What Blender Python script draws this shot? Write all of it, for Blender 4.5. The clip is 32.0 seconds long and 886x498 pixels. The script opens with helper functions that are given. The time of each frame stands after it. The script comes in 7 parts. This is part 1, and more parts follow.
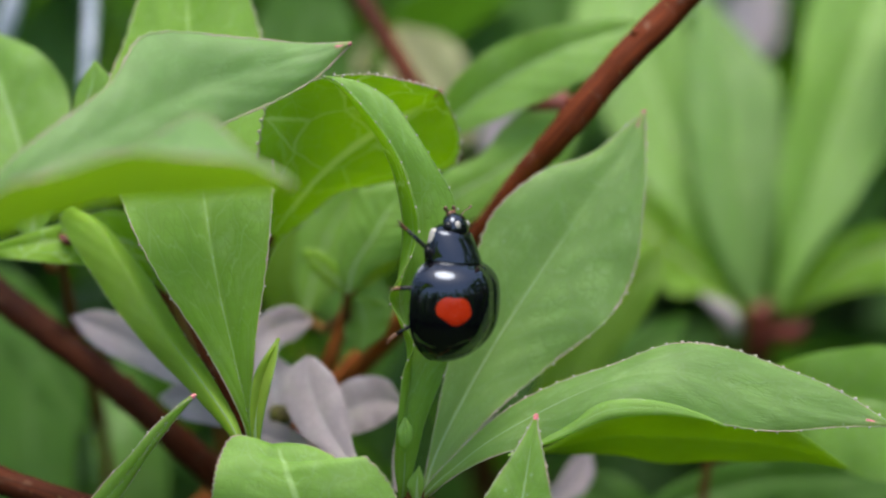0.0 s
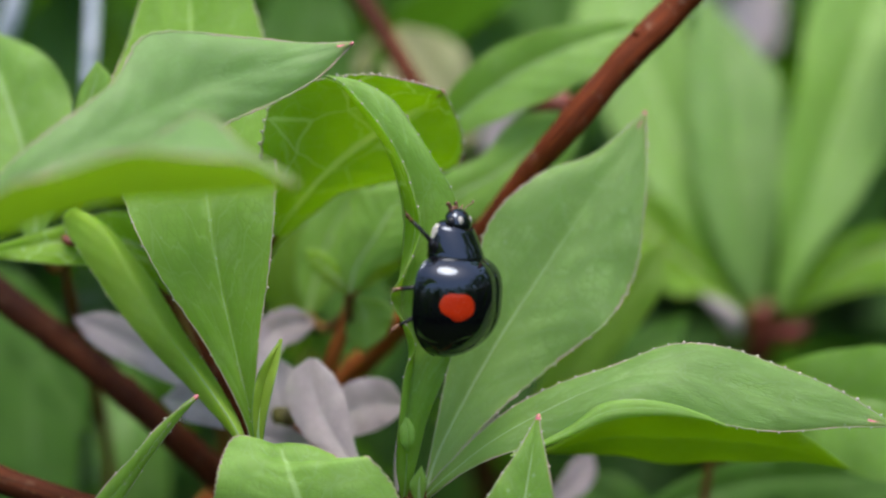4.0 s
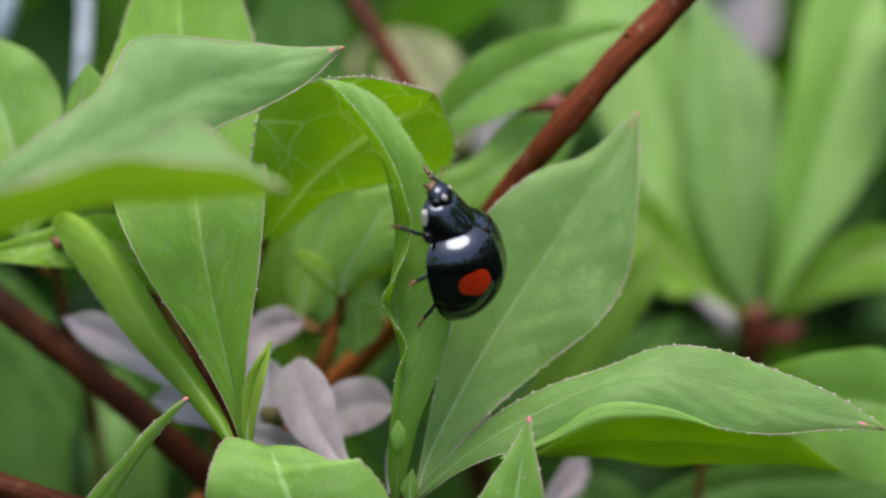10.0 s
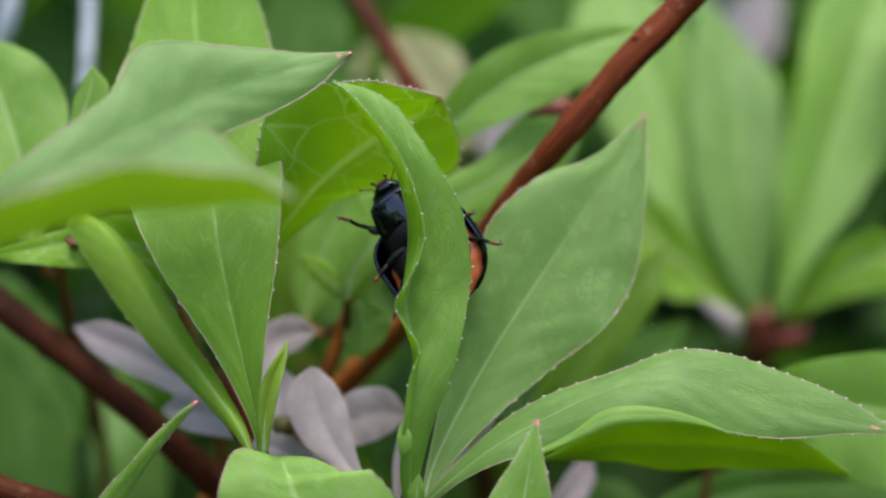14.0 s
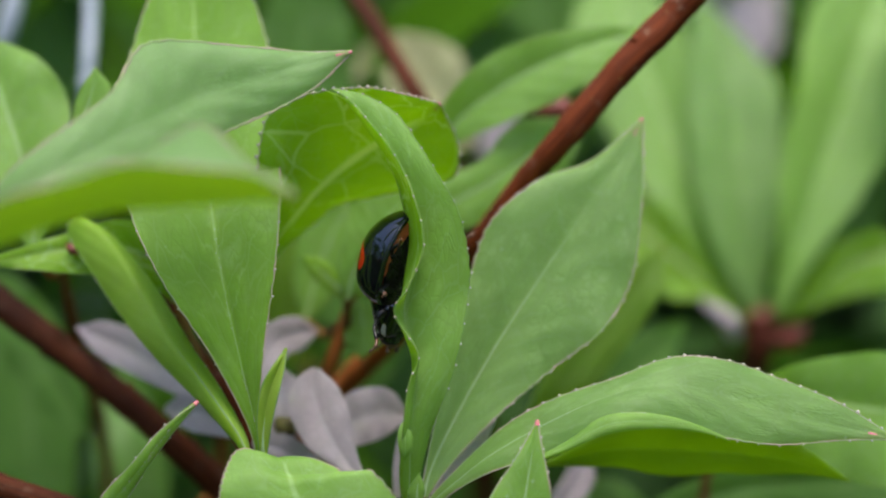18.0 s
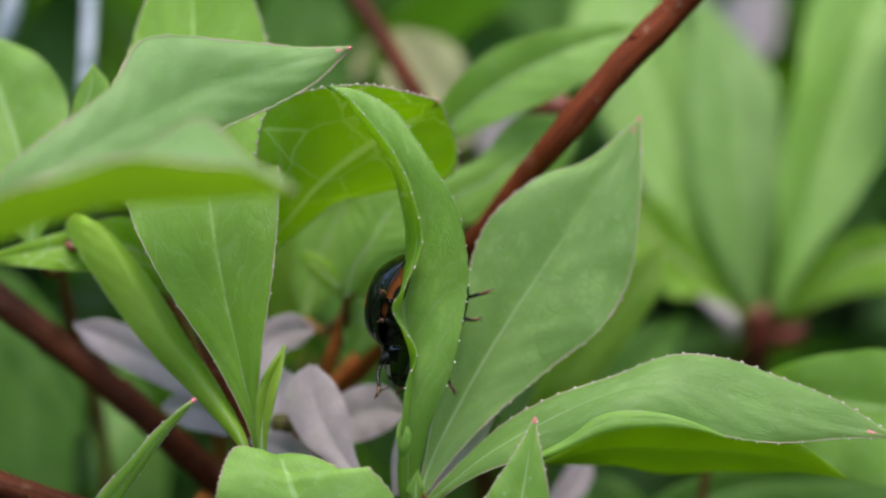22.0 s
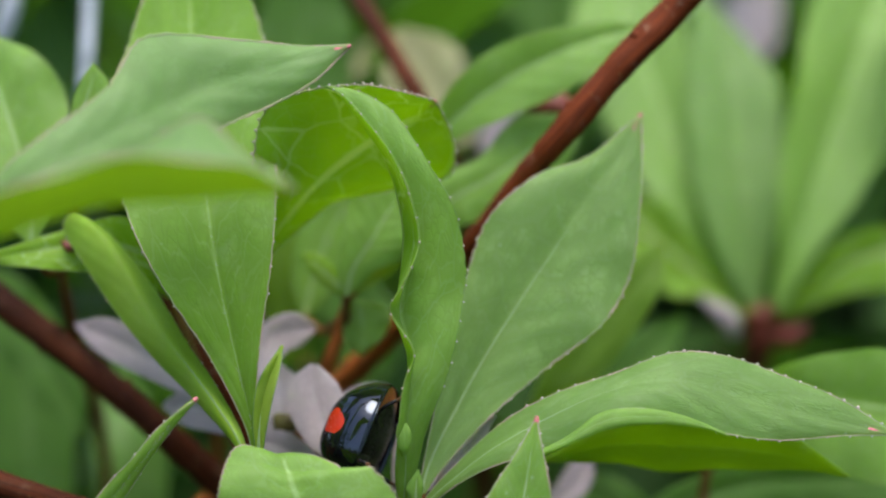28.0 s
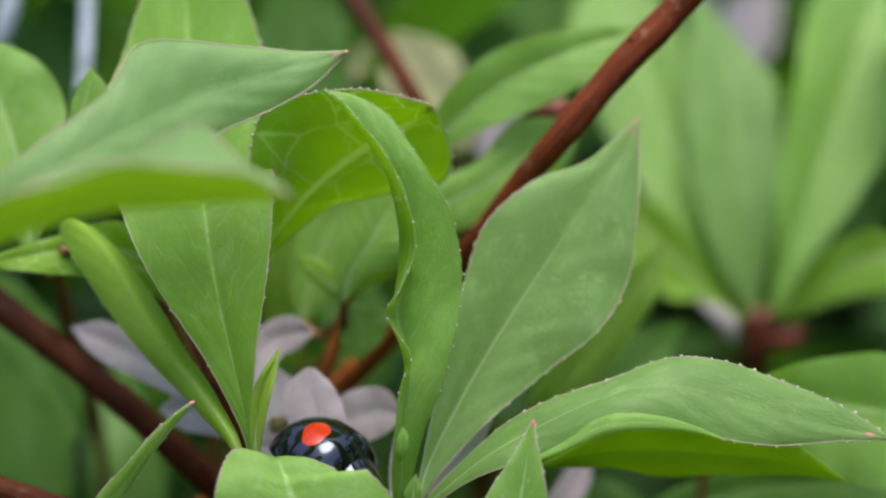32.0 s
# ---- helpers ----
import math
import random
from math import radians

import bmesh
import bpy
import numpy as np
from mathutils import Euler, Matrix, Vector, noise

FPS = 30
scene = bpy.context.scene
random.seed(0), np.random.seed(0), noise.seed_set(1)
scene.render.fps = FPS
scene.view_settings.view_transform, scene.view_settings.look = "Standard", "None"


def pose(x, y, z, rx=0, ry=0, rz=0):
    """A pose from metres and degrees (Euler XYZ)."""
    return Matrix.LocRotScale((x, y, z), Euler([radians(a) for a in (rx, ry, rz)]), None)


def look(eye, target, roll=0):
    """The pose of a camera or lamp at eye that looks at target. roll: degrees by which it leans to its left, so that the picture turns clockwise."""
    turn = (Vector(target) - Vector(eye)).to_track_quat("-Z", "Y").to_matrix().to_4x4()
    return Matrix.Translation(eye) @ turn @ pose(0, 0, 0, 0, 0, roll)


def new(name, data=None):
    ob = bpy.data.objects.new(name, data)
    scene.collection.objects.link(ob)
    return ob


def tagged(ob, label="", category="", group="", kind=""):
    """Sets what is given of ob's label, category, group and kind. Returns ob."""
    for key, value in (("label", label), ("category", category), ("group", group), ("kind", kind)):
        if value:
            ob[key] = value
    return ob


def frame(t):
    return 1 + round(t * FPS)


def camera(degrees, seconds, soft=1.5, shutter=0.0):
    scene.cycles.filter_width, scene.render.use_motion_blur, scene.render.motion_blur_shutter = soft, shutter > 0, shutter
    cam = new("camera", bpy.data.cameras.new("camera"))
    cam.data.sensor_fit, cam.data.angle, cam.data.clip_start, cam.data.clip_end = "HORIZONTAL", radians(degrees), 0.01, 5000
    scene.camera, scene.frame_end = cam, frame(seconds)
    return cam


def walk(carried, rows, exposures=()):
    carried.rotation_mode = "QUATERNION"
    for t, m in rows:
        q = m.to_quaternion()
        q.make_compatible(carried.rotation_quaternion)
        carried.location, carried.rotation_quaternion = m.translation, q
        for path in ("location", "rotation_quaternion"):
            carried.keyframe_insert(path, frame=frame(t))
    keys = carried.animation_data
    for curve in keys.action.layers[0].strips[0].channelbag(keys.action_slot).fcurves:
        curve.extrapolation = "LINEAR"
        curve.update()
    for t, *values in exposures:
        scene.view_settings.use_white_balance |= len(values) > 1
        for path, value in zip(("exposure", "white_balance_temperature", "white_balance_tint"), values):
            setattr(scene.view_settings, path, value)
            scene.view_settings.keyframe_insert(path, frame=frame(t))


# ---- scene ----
# Lengths below are millimetres; MM turns them into metres.
MM = 0.001
cam = camera(24.0, 32.0, soft=2.2)
cam.data.dof.use_dof = True
cam.data.dof.focus_distance = 0.0932
cam.data.dof.aperture_fstop = 23.0
# t, x, y, z (mm), tilt, lean, turn (degrees)
CAMERA_ROWS = [
    (0, 0.00, -90.89, 174.35, 75.000, -0.000, 0.000),
    (0.5, 0.06, -90.80, 174.32, 75.009, 0.013, -0.022),
    (1, 0.12, -90.72, 174.36, 74.998, 0.030, -0.015),
    (1.5, 0.12, -90.76, 174.32, 75.037, 0.003, -0.016),
    (2, 0.10, -90.83, 174.36, 75.010, 0.031, 0.006),
    (2.5, -0.03, -91.02, 174.16, 75.047, -0.039, 0.001),
    (3, -0.01, -90.86, 174.21, 75.025, 0.029, 0.012),
    (3.5, -0.13, -91.01, 174.31, 75.025, 0.021, -0.005),
    (5.5, 0.09, -90.75, 174.39, 74.997, 0.021, -0.033),
    (6, 0.15, -90.65, 174.33, 75.041, 0.039, -0.021),
    (6.5, 0.15, -90.66, 174.36, 75.050, 0.038, -0.068),
    (7, 0.17, -90.60, 174.33, 75.054, 0.029, -0.047),
    (7.5, 0.20, -90.60, 174.43, 75.025, 0.034, -0.013),
    (8, 0.16, -90.51, 174.39, 75.024, 0.071, -0.038),
    (8.5, 0.15, -90.56, 174.37, 75.055, 0.039, -0.036),
    (9, 0.16, -90.61, 174.36, 75.039, 0.027, -0.027),
    (9.5, 0.17, -90.76, 174.44, 75.038, -0.003, -0.045),
    (10, 0.26, -90.74, 174.45, 74.985, 0.023, -0.038),
    (10.5, 0.18, -90.67, 174.45, 75.015, 0.027, -0.030),
    (11, 0.10, -90.54, 174.49, 75.047, -0.012, -0.048),
    (11.5, 0.09, -90.41, 174.39, 75.082, 0.026, -0.059),
    (12, 0.07, -90.15, 174.46, 75.125, 0.044, -0.080),
    (12.5, 0.37, -90.18, 174.45, 75.075, 0.066, -0.070),
    (12.7, 0.36, -90.16, 174.45, 75.080, 0.060, -0.075),
    (12.8, 0.34, -90.12, 174.45, 75.840, 0.050, -0.160),
    (12.9, 0.28, -90.05, 174.46, 74.580, 0.030, 0.330),
    (13, 0.20, -89.94, 174.48, 75.125, 0.003, -0.147),
    (13.5, -0.04, -90.34, 174.49, 75.027, 0.062, -0.037),
    (14, -0.05, -90.36, 174.42, 75.051, 0.024, -0.039),
    (14.5, -0.08, -90.42, 174.31, 75.047, -0.012, 0.023),
    (16.5, -0.25, -90.98, 174.63, 74.943, -0.003, 0.036),
    (17, 0.01, -90.84, 174.63, 74.997, 0.002, -0.040),
    (17.5, 0.07, -90.77, 174.63, 74.989, 0.024, -0.042),
    (18, -0.05, -90.82, 174.67, 74.995, 0.018, -0.032),
    (18.5, 0.03, -90.79, 174.61, 75.007, 0.016, -0.023),
    (19, -0.13, -91.04, 174.49, 74.953, -0.024, 0.027),
    (19.5, -0.27, -91.09, 174.42, 74.940, -0.029, 0.029),
    (20, -0.00, -90.85, 174.51, 74.960, 0.009, -0.007),
    (20.5, -0.03, -90.90, 174.50, 74.965, 0.009, -0.015),
    (21, -0.02, -90.85, 174.56, 74.958, 0.013, -0.009),
    (21.5, -0.03, -90.83, 174.53, 74.968, 0.007, -0.008),
    (22, 0.02, -90.81, 174.56, 74.977, 0.007, -0.023),
    (22.5, 0.05, -90.82, 174.59, 74.972, 0.022, -0.020),
    (23, 0.05, -90.81, 174.59, 74.972, 0.021, -0.020),
    (23.5, -0.04, -90.90, 174.53, 74.973, 0.004, -0.014),
    (24, -0.02, -90.93, 174.55, 74.972, 0.012, -0.009),
    (24.5, -0.02, -90.92, 174.56, 74.963, -0.001, -0.006),
    (25, -0.03, -90.95, 174.59, 74.973, 0.019, -0.011),
    (25.5, -0.03, -90.89, 174.56, 74.968, 0.001, -0.010),
    (27.5, -0.20, -91.08, 174.44, 74.951, -0.031, 0.036),
    (28, 0.01, -90.62, 174.44, 74.989, 0.014, -0.024),
    (28.5, 0.05, -90.70, 174.56, 75.015, 0.005, -0.014),
    (29, 0.11, -90.64, 174.54, 75.009, 0.032, -0.032),
    (29.5, 0.00, -91.10, 174.58, 74.966, 0.028, -0.020),
    (30, 0.20, -90.82, 174.59, 74.986, 0.031, -0.059),
    (30.5, 0.12, -90.69, 174.60, 74.999, 0.030, -0.051),
    (31, 0.04, -90.67, 174.60, 74.994, 0.040, -0.035),
    (31.5, 0.08, -90.65, 174.59, 75.023, 0.027, -0.030),
    (32, 0.10, -90.65, 174.60, 75.022, 0.021, -0.043),
]
walk(cam, [(t, pose(x * MM, y * MM, z * MM, rx, ry, rz)) for t, x, y, z, rx, ry, rz in CAMERA_ROWS], [(0.0, 1.31, 6500, 10), (32.0, 1.31, 6500, 10)])

# ---- light: bright overcast sky ----
world = bpy.data.worlds.new("sky")
scene.world = world
world.use_nodes = True
wn = world.node_tree.nodes
sky = wn.new("ShaderNodeTexSky")
sky.sky_type, sky.sun_disc = "NISHITA", False
sky.sun_elevation, sky.sun_rotation = radians(80), radians(160)
sky.air_density, sky.dust_density = 1.0, 3.0
wn["Background"].inputs["Strength"].default_value = 0.15
world.node_tree.links.new(sky.outputs["Color"], wn["Background"].inputs["Color"])
sun = bpy.data.lights.new("sun", "SUN")
sun.energy, sun.angle, sun.color = 1.5, radians(36), (1.0, 0.97, 0.91)
sun_lamp = new("sun", sun)
sun_lamp.matrix_world = look((0.06, -0.16, 1.0), (0, 0, 0))


# ---- materials ----
class Nodes:
    """A material's node tree with short ways to add and join nodes."""

    def __init__(self, name):
        self.mat = bpy.data.materials.new(name)
        self.mat.use_nodes = True
        self.tree = self.mat.node_tree
        self.bsdf = self.tree.nodes["Principled BSDF"]
        self.out = self.tree.nodes["Material Output"]

    def add(self, kind, **settings):
        node = self.tree.nodes.new("ShaderNode" + kind)
        for key, value in settings.items():
            setattr(node, key, value)
        return node

    def join(self, a, b):
        self.tree.links.new(a, b)

    def value(self, op, a, b=None, c=None):
        node = self.add("Math", operation=op)
        for i, x in enumerate((a, b, c)):
            if x is None:
                continue
            if isinstance(x, (int, float)):
                node.inputs[i].default_value = x
            else:
                self.join(x, node.inputs[i])
        return node.outputs[0]

    def span(self, x, lo, hi, to_lo=0.0, to_hi=1.0):
        node = self.add("MapRange", interpolation_type="SMOOTHSTEP")
        self.join(x, node.inputs["Value"])
        for key, v in (("From Min", lo), ("From Max", hi), ("To Min", to_lo), ("To Max", to_hi)):
            node.inputs[key].default_value = v
        return node.outputs["Result"]

    def blend(self, factor, a, b, mode="MIX"):
        node = self.add("Mix", data_type="RGBA", blend_type=mode)
        for socket, x in ((node.inputs["Factor"], factor), (node.inputs["A"], a), (node.inputs["B"], b)):
            if isinstance(x, (int, float)):
                socket.default_value = x
            elif isinstance(x, tuple):
                socket.default_value = (*x, 1)
            else:
                self.join(x, socket)
        return node.outputs["Result"]

    def noise(self, scale, detail=4.0, rough=0.55, where=None):
        node = self.add("TexNoise")
        node.inputs["Scale"].default_value, node.inputs["Detail"].default_value = scale, detail
        node.inputs["Roughness"].default_value = rough
        if where is None:
            where = self.add("TexCoord").outputs["Object"]
        self.join(where, node.inputs["Vector"])
        return node.outputs["Fac"]

    def relief(self, height, strength, depth):
        node = self.add("Bump")
        node.inputs["Strength"].default_value, node.inputs["Distance"].default_value = strength, depth
        self.join(height, node.inputs["Height"])
        self.join(node.outputs["Normal"], self.bsdf.inputs["Normal"])
        return node.outputs["Normal"]

    def set(self, **values):
        for key, v in values.items():
            self.bsdf.inputs[key.replace("_", " ")].default_value = (*v, 1) if isinstance(v, tuple) else v
        return self


def leaf_material(name, young, old, vein, glow, vein_glow, vein_strength, rough, through_part=0.4, gloss=0.5, pucker=1.0, cells=1.0, midline=0.75, lanes=9.0, main_width=0.055, stray=1.0, laterals=1.0):
    """A thin leaf: two-scale mottling, side veins and a fine vein net laid out along the blade, light passing through it."""
    n = Nodes(name)
    uv = n.add("UVMap")
    split = n.add("SeparateXYZ")
    n.join(uv.outputs["UV"], split.inputs[0])
    across = n.value("ABSOLUTE", n.value("MULTIPLY_ADD", split.outputs["X"], 2.0, -1.0))
    along = split.outputs["Y"]
    wob = n.noise(9.0, 2.0, 0.5, uv.outputs["UV"])
    lane = n.value("ADD", n.value("MULTIPLY_ADD", along, lanes, n.value("MULTIPLY", across, -0.21 * lanes)), n.value("MULTIPLY", wob, stray))
    side = n.value("ABSOLUTE", n.value("SUBTRACT", n.value("FRACT", lane), 0.5))
    side_vein = n.value("MULTIPLY", n.span(side, 0.05, 0.01), n.span(across, 1.0, 0.55, 0.0, laterals))
    stretch = n.add("Mapping")
    stretch.inputs["Scale"].default_value = (5.0 * cells, 8.5 * cells, 1.0)
    bend = n.add("TexNoise")
    bend.inputs["Scale"].default_value, bend.inputs["Detail"].default_value = 14.0, 2.0
    n.join(uv.outputs["UV"], bend.inputs["Vector"])
    bent = n.add("VectorMath", operation="MULTIPLY_ADD")
    bent.inputs[1].default_value = (0.06 * stray, 0.035 * stray, 0.0)
    n.join(bend.outputs["Color"], bent.inputs[0])
    n.join(uv.outputs["UV"], bent.inputs[2])
    n.join(bent.outputs["Vector"], stretch.inputs["Vector"])
    net = n.add("TexVoronoi", feature="DISTANCE_TO_EDGE")
    net.inputs["Scale"].default_value, net.inputs["Randomness"].default_value = 1.0, 0.62
    n.join(stretch.outputs["Vector"], net.inputs["Vector"])
    fine = n.add("TexVoronoi", feature="DISTANCE_TO_EDGE")
    fine.inputs["Scale"].default_value = 3.6
    n.join(stretch.outputs["Vector"], fine.inputs["Vector"])
    net_vein = n.value("MULTIPLY", n.span(net.outputs["Distance"], 0.026, 0.006), 0.7)
    fine_vein = n.value("MULTIPLY", n.span(fine.outputs["Distance"], 0.05, 0.01), 0.14)
    main = n.value("MULTIPLY", n.span(across, main_width, 0.36 * main_width), n.span(along, 0.97, 0.8))
    veins = n.value("MAXIMUM", n.value("MAXIMUM", side_vein, net_vein), n.value("MAXIMUM", fine_vein, n.value("MULTIPLY", main, midline)))
    big, small = n.noise(160.0, 3.0), n.noise(1500.0, 5.0, 0.65)
    rand = n.add("ObjectInfo").outputs["Random"]
    mix = n.value("MULTIPLY_ADD", n.span(big, 0.3, 0.7), 0.6, n.value("MULTIPLY", rand, 0.4))
    colour = n.blend(mix, young, old)
    colour = n.blend(n.span(small, 0.4, 0.75, 0.0, 0.32), colour, vein)
    patch = n.noise(700.0, 4.0, 0.6)
    colour = n.blend(n.span(patch, 0.42, 0.68, 0.0, 0.34), colour, tuple(0.62 * x for x in old))
    bloom = n.noise(420.0, 5.0, 0.7)
    colour = n.blend(n.span(bloom, 0.52, 0.72, 0.0, 0.30 * pucker), colour, (0.42, 0.56, 0.26))
    quilt = n.span(n.value("MINIMUM", net.outputs["Distance"], n.value("MULTIPLY", fine.outputs["Distance"], 1.6)), 0.0, 0.22)
    colour = n.blend(n.span(quilt, 0.0, 1.0, 0.42 * pucker, 0.0), colour, tuple(0.6 * x for x in old))
    colour = n.blend(n.value("MULTIPLY", veins, vein_strength), colour, vein)
    dashes = n.span(n.noise(900.0, 2.0), 0.35, 0.6, 0.25, 0.85)
    colour = n.blend(n.value("MULTIPLY", n.value("MULTIPLY", main, dashes), midline), colour, tuple(min(0.7, 1.25 * x + 0.05) for x in vein))
    specks = n.add("TexVoronoi", feature="F1")
    specks.inputs["Scale"].default_value = 1400.0
    n.join(n.add("TexCoord").outputs["Object"], specks.inputs["Vector"])
    dust = n.value("MULTIPLY", n.span(specks.outputs["Distance"], 0.16, 0.06), n.span(big, 0.5, 0.62))
    colour = n.blend(n.value("MULTIPLY", dust, 0.45), colour, (0.55, 0.60, 0.45))
    n.join(colour, n.bsdf.inputs["Base Color"])
    n.join(n.span(small, 0.3, 0.7, rough - 0.06, rough + 0.1), n.bsdf.inputs["Roughness"])
    n.set(Specular_IOR_Level=gloss)
    height = n.value("ADD", n.value("MULTIPLY", small, 0.35), n.value("MULTIPLY", n.value("ADD", quilt, n.value("MULTIPLY", patch, 0.7)), 0.30 * pucker))
    normal = n.relief(height, 0.5, 0.000045)
    thin = n.add("BsdfTranslucent")
    n.join(n.blend(n.value("MULTIPLY", veins, vein_strength), glow, vein_glow), thin.inputs["Color"])
    n.join(normal, thin.inputs["Normal"])
    mixer = n.add("MixShader")
    mixer.inputs["Fac"].default_value = through_part
    n.join(n.bsdf.outputs["BSDF"], mixer.inputs[1])
    n.join(thin.outputs["BSDF"], mixer.inputs[2])
    n.join(mixer.outputs["Shader"], n.out.inputs["Surface"])
    return n.mat


def plain_material(name, a, b, scale, rough=0.5, depth=0.00005, fine=6.0, **more):
    """Two colours mottled at two scales, with a fine relief."""
    n = Nodes(name)
    big, small = n.noise(scale), n.noise(scale * fine, 5.0, 0.65)
    colour = n.blend(n.span(n.value("MULTIPLY_ADD", small, 0.45, n.value("MULTIPLY", big, 0.55)), 0.36, 0.64), a, b)
    n.join(colour, n.bsdf.inputs["Base Color"])
    n.join(n.span(small, 0.3, 0.7, rough - 0.08, rough + 0.1), n.bsdf.inputs["Roughness"])
    n.relief(small, 0.6, depth)
    return n.set(**more).mat


def rim_material(name, a, b, through_part=0.5):
    """A leaf's thin cartilage edge: two colours along its length, light passing through."""
    n = Nodes(name)
    colour = n.blend(n.span(n.noise(520.0, 4.0), 0.36, 0.64), a, b)
    n.join(colour, n.bsdf.inputs["Base Color"])
    n.join(n.span(n.noise(2600.0, 3.0), 0.3, 0.7, 0.42, 0.6), n.bsdf.inputs["Roughness"])
    thin = n.add("BsdfTranslucent")
    n.join(colour, thin.inputs["Color"])
    mixer = n.add("MixShader")
    mixer.inputs["Fac"].default_value = through_part
    n.join(n.bsdf.outputs["BSDF"], mixer.inputs[1])
    n.join(thin.outputs["BSDF"], mixer.inputs[2])
    n.join(mixer.outputs["Shader"], n.out.inputs["Surface"])
    return n.mat


def bark_material(name, a, b, flake, scale):
    """Red-brown bark, streaked along the twig, with pale flakes and dark lenticels."""
    n = Nodes(name)
    uv = n.add("UVMap")
    stretch = n.add("Mapping")
    stretch.inputs["Scale"].default_value = (14.0, 2.2, 1.0)
    n.join(uv.outputs["UV"], stretch.inputs["Vector"])
    streak = n.noise(1.0, 6.0, 0.6, stretch.outputs["Vector"])
    small, big = n.noise(scale * 5, 6.0, 0.7), n.noise(scale, 3.0)
    colour = n.blend(n.span(streak, 0.35, 0.65), a, b)
    colour = n.blend(n.span(small, 0.56, 0.68, 0.0, 0.6), colour, flake)
    colour = n.blend(n.span(big, 0.6, 0.72, 0.0, 0.55), colour, tuple(0.35 * x for x in a))
    n.join(colour, n.bsdf.inputs["Base Color"])
    n.set(Roughness=0.6, Specular_IOR_Level=0.12)
    n.relief(n.value("ADD", small, streak), 0.7, 0.00012)
    return n.mat


TOP = leaf_material("leaf_upper_side", (0.225, 0.402, 0.072), (0.160, 0.322, 0.045), (0.37, 0.53, 0.20), (0.52, 0.76, 0.060), (0.66, 0.84, 0.30), 0.24, 0.54, 0.44, 0.40)
SHINY = leaf_material("leaf_upper_side_waxy", (0.196, 0.334, 0.090), (0.156, 0.290, 0.070), (0.36, 0.49, 0.22), (0.44, 0.66, 0.070), (0.60, 0.76, 0.30), 0.12, 0.50, 0.48, 0.34, 1.2, midline=0.1)
UNDER = leaf_material("leaf_underside", (0.235, 0.420, 0.030), (0.185, 0.355, 0.020), (0.50, 0.64, 0.26), (0.56, 0.79, 0.020), (0.90, 0.98, 0.50), 0.90, 0.55, 0.62, 0.3, 0.5, 0.62, midline=1.0, lanes=3.4, main_width=0.085, stray=0.65, laterals=0.35)
UNDER_PLAIN = leaf_material("leaf_underside_smooth", (0.300, 0.445, 0.060), (0.255, 0.390, 0.045), (0.38, 0.50, 0.16), (0.57, 0.70, 0.040), (0.60, 0.72, 0.09), 0.08, 0.55, 0.60, 0.25, 0.3, midline=0.1)
# Shade inside the bush is put into this darkened leaf green.
DEEP_SHADE = leaf_material("leaf_in_painted_shade", (0.046, 0.135, 0.016), (0.016, 0.052, 0.007), (0.09, 0.19, 0.05), (0.10, 0.26, 0.010), (0.14, 0.30, 0.04), 0.15, 0.6, 0.35, 0.15)
# Colour and glow raised in place of light the steep leaf misses.
FOLDED = leaf_material("leaf_folded_brightened", (0.320, 0.490, 0.090), (0.265, 0.435, 0.065), (0.42, 0.55, 0.20), (0.70, 0.88, 0.080), (0.72, 0.88, 0.22), 0.10, 0.52, 0.58, 0.3, 0.5, midline=0.1)
# Darker copy of the upper side, for the upright leaf alone.
UPRIGHT = leaf_material("leaf_upper_side_darker", (0.182, 0.345, 0.036), (0.130, 0.278, 0.022), (0.33, 0.48, 0.15), (0.45, 0.68, 0.035), (0.60, 0.78, 0.22), 0.22, 0.58, 0.46, 0.22, midline=0.5, main_width=0.03)
# Dimmer copy of the leaf green, with partial shade in the colour itself.
SHADED_LIGHT = leaf_material("leaf_dimmed_half_shade", (0.180, 0.325, 0.034), (0.138, 0.266, 0.024), (0.27, 0.40, 0.09), (0.41, 0.59, 0.022), (0.46, 0.64, 0.10), 0.10, 0.55, 0.6, 0.25)
# Sky sheen over the leaf's waxy bloom is put into a paler, bluer base.
PALE_SHEEN = leaf_material("leaf_bloom_sky_sheen", (0.250, 0.405, 0.150), (0.210, 0.355, 0.120), (0.42, 0.57, 0.29), (0.45, 0.69, 0.140), (0.62, 0.78, 0.32), 0.10, 0.50, 0.55, 0.4, 0.7, midline=0.1)
# Darker copy of the leaf green; the inner bush's shade is in its colour.
SHADED = leaf_material("leaf_with_shade_tint", (0.110, 0.240, 0.038), (0.076, 0.185, 0.025), (0.17, 0.30, 0.08), (0.26, 0.50, 0.030), (0.30, 0.52, 0.08), 0.15, 0.55, 0.45, 0.3)
RIB = leaf_material("leaf_rib", (0.42, 0.54, 0.28), (0.34, 0.48, 0.19), (0.42, 0.54, 0.26), (0.70, 0.86, 0.30), (0.70, 0.86, 0.30), 0.1, 0.5, 0.45)
RIM = rim_material("leaf_rim", (0.42, 0.50, 0.22), (0.62, 0.44, 0.38), 0.5)
RIM_GREEN = rim_material("leaf_rim_green", (0.24, 0.42, 0.07), (0.34, 0.46, 0.14))
TOOTH_PALE = rim_material("leaf_tooth_pale", (0.58, 0.56, 0.42), (0.66, 0.56, 0.48), 0.35)
TOOTH = plain_material("leaf_tooth", (0.22, 0.16, 0.12), (0.36, 0.29, 0.24), 1500, 0.3)
PINK = plain_material("leaf_point", (0.60, 0.13, 0.17), (0.50, 0.18, 0.17), 900, 0.45)
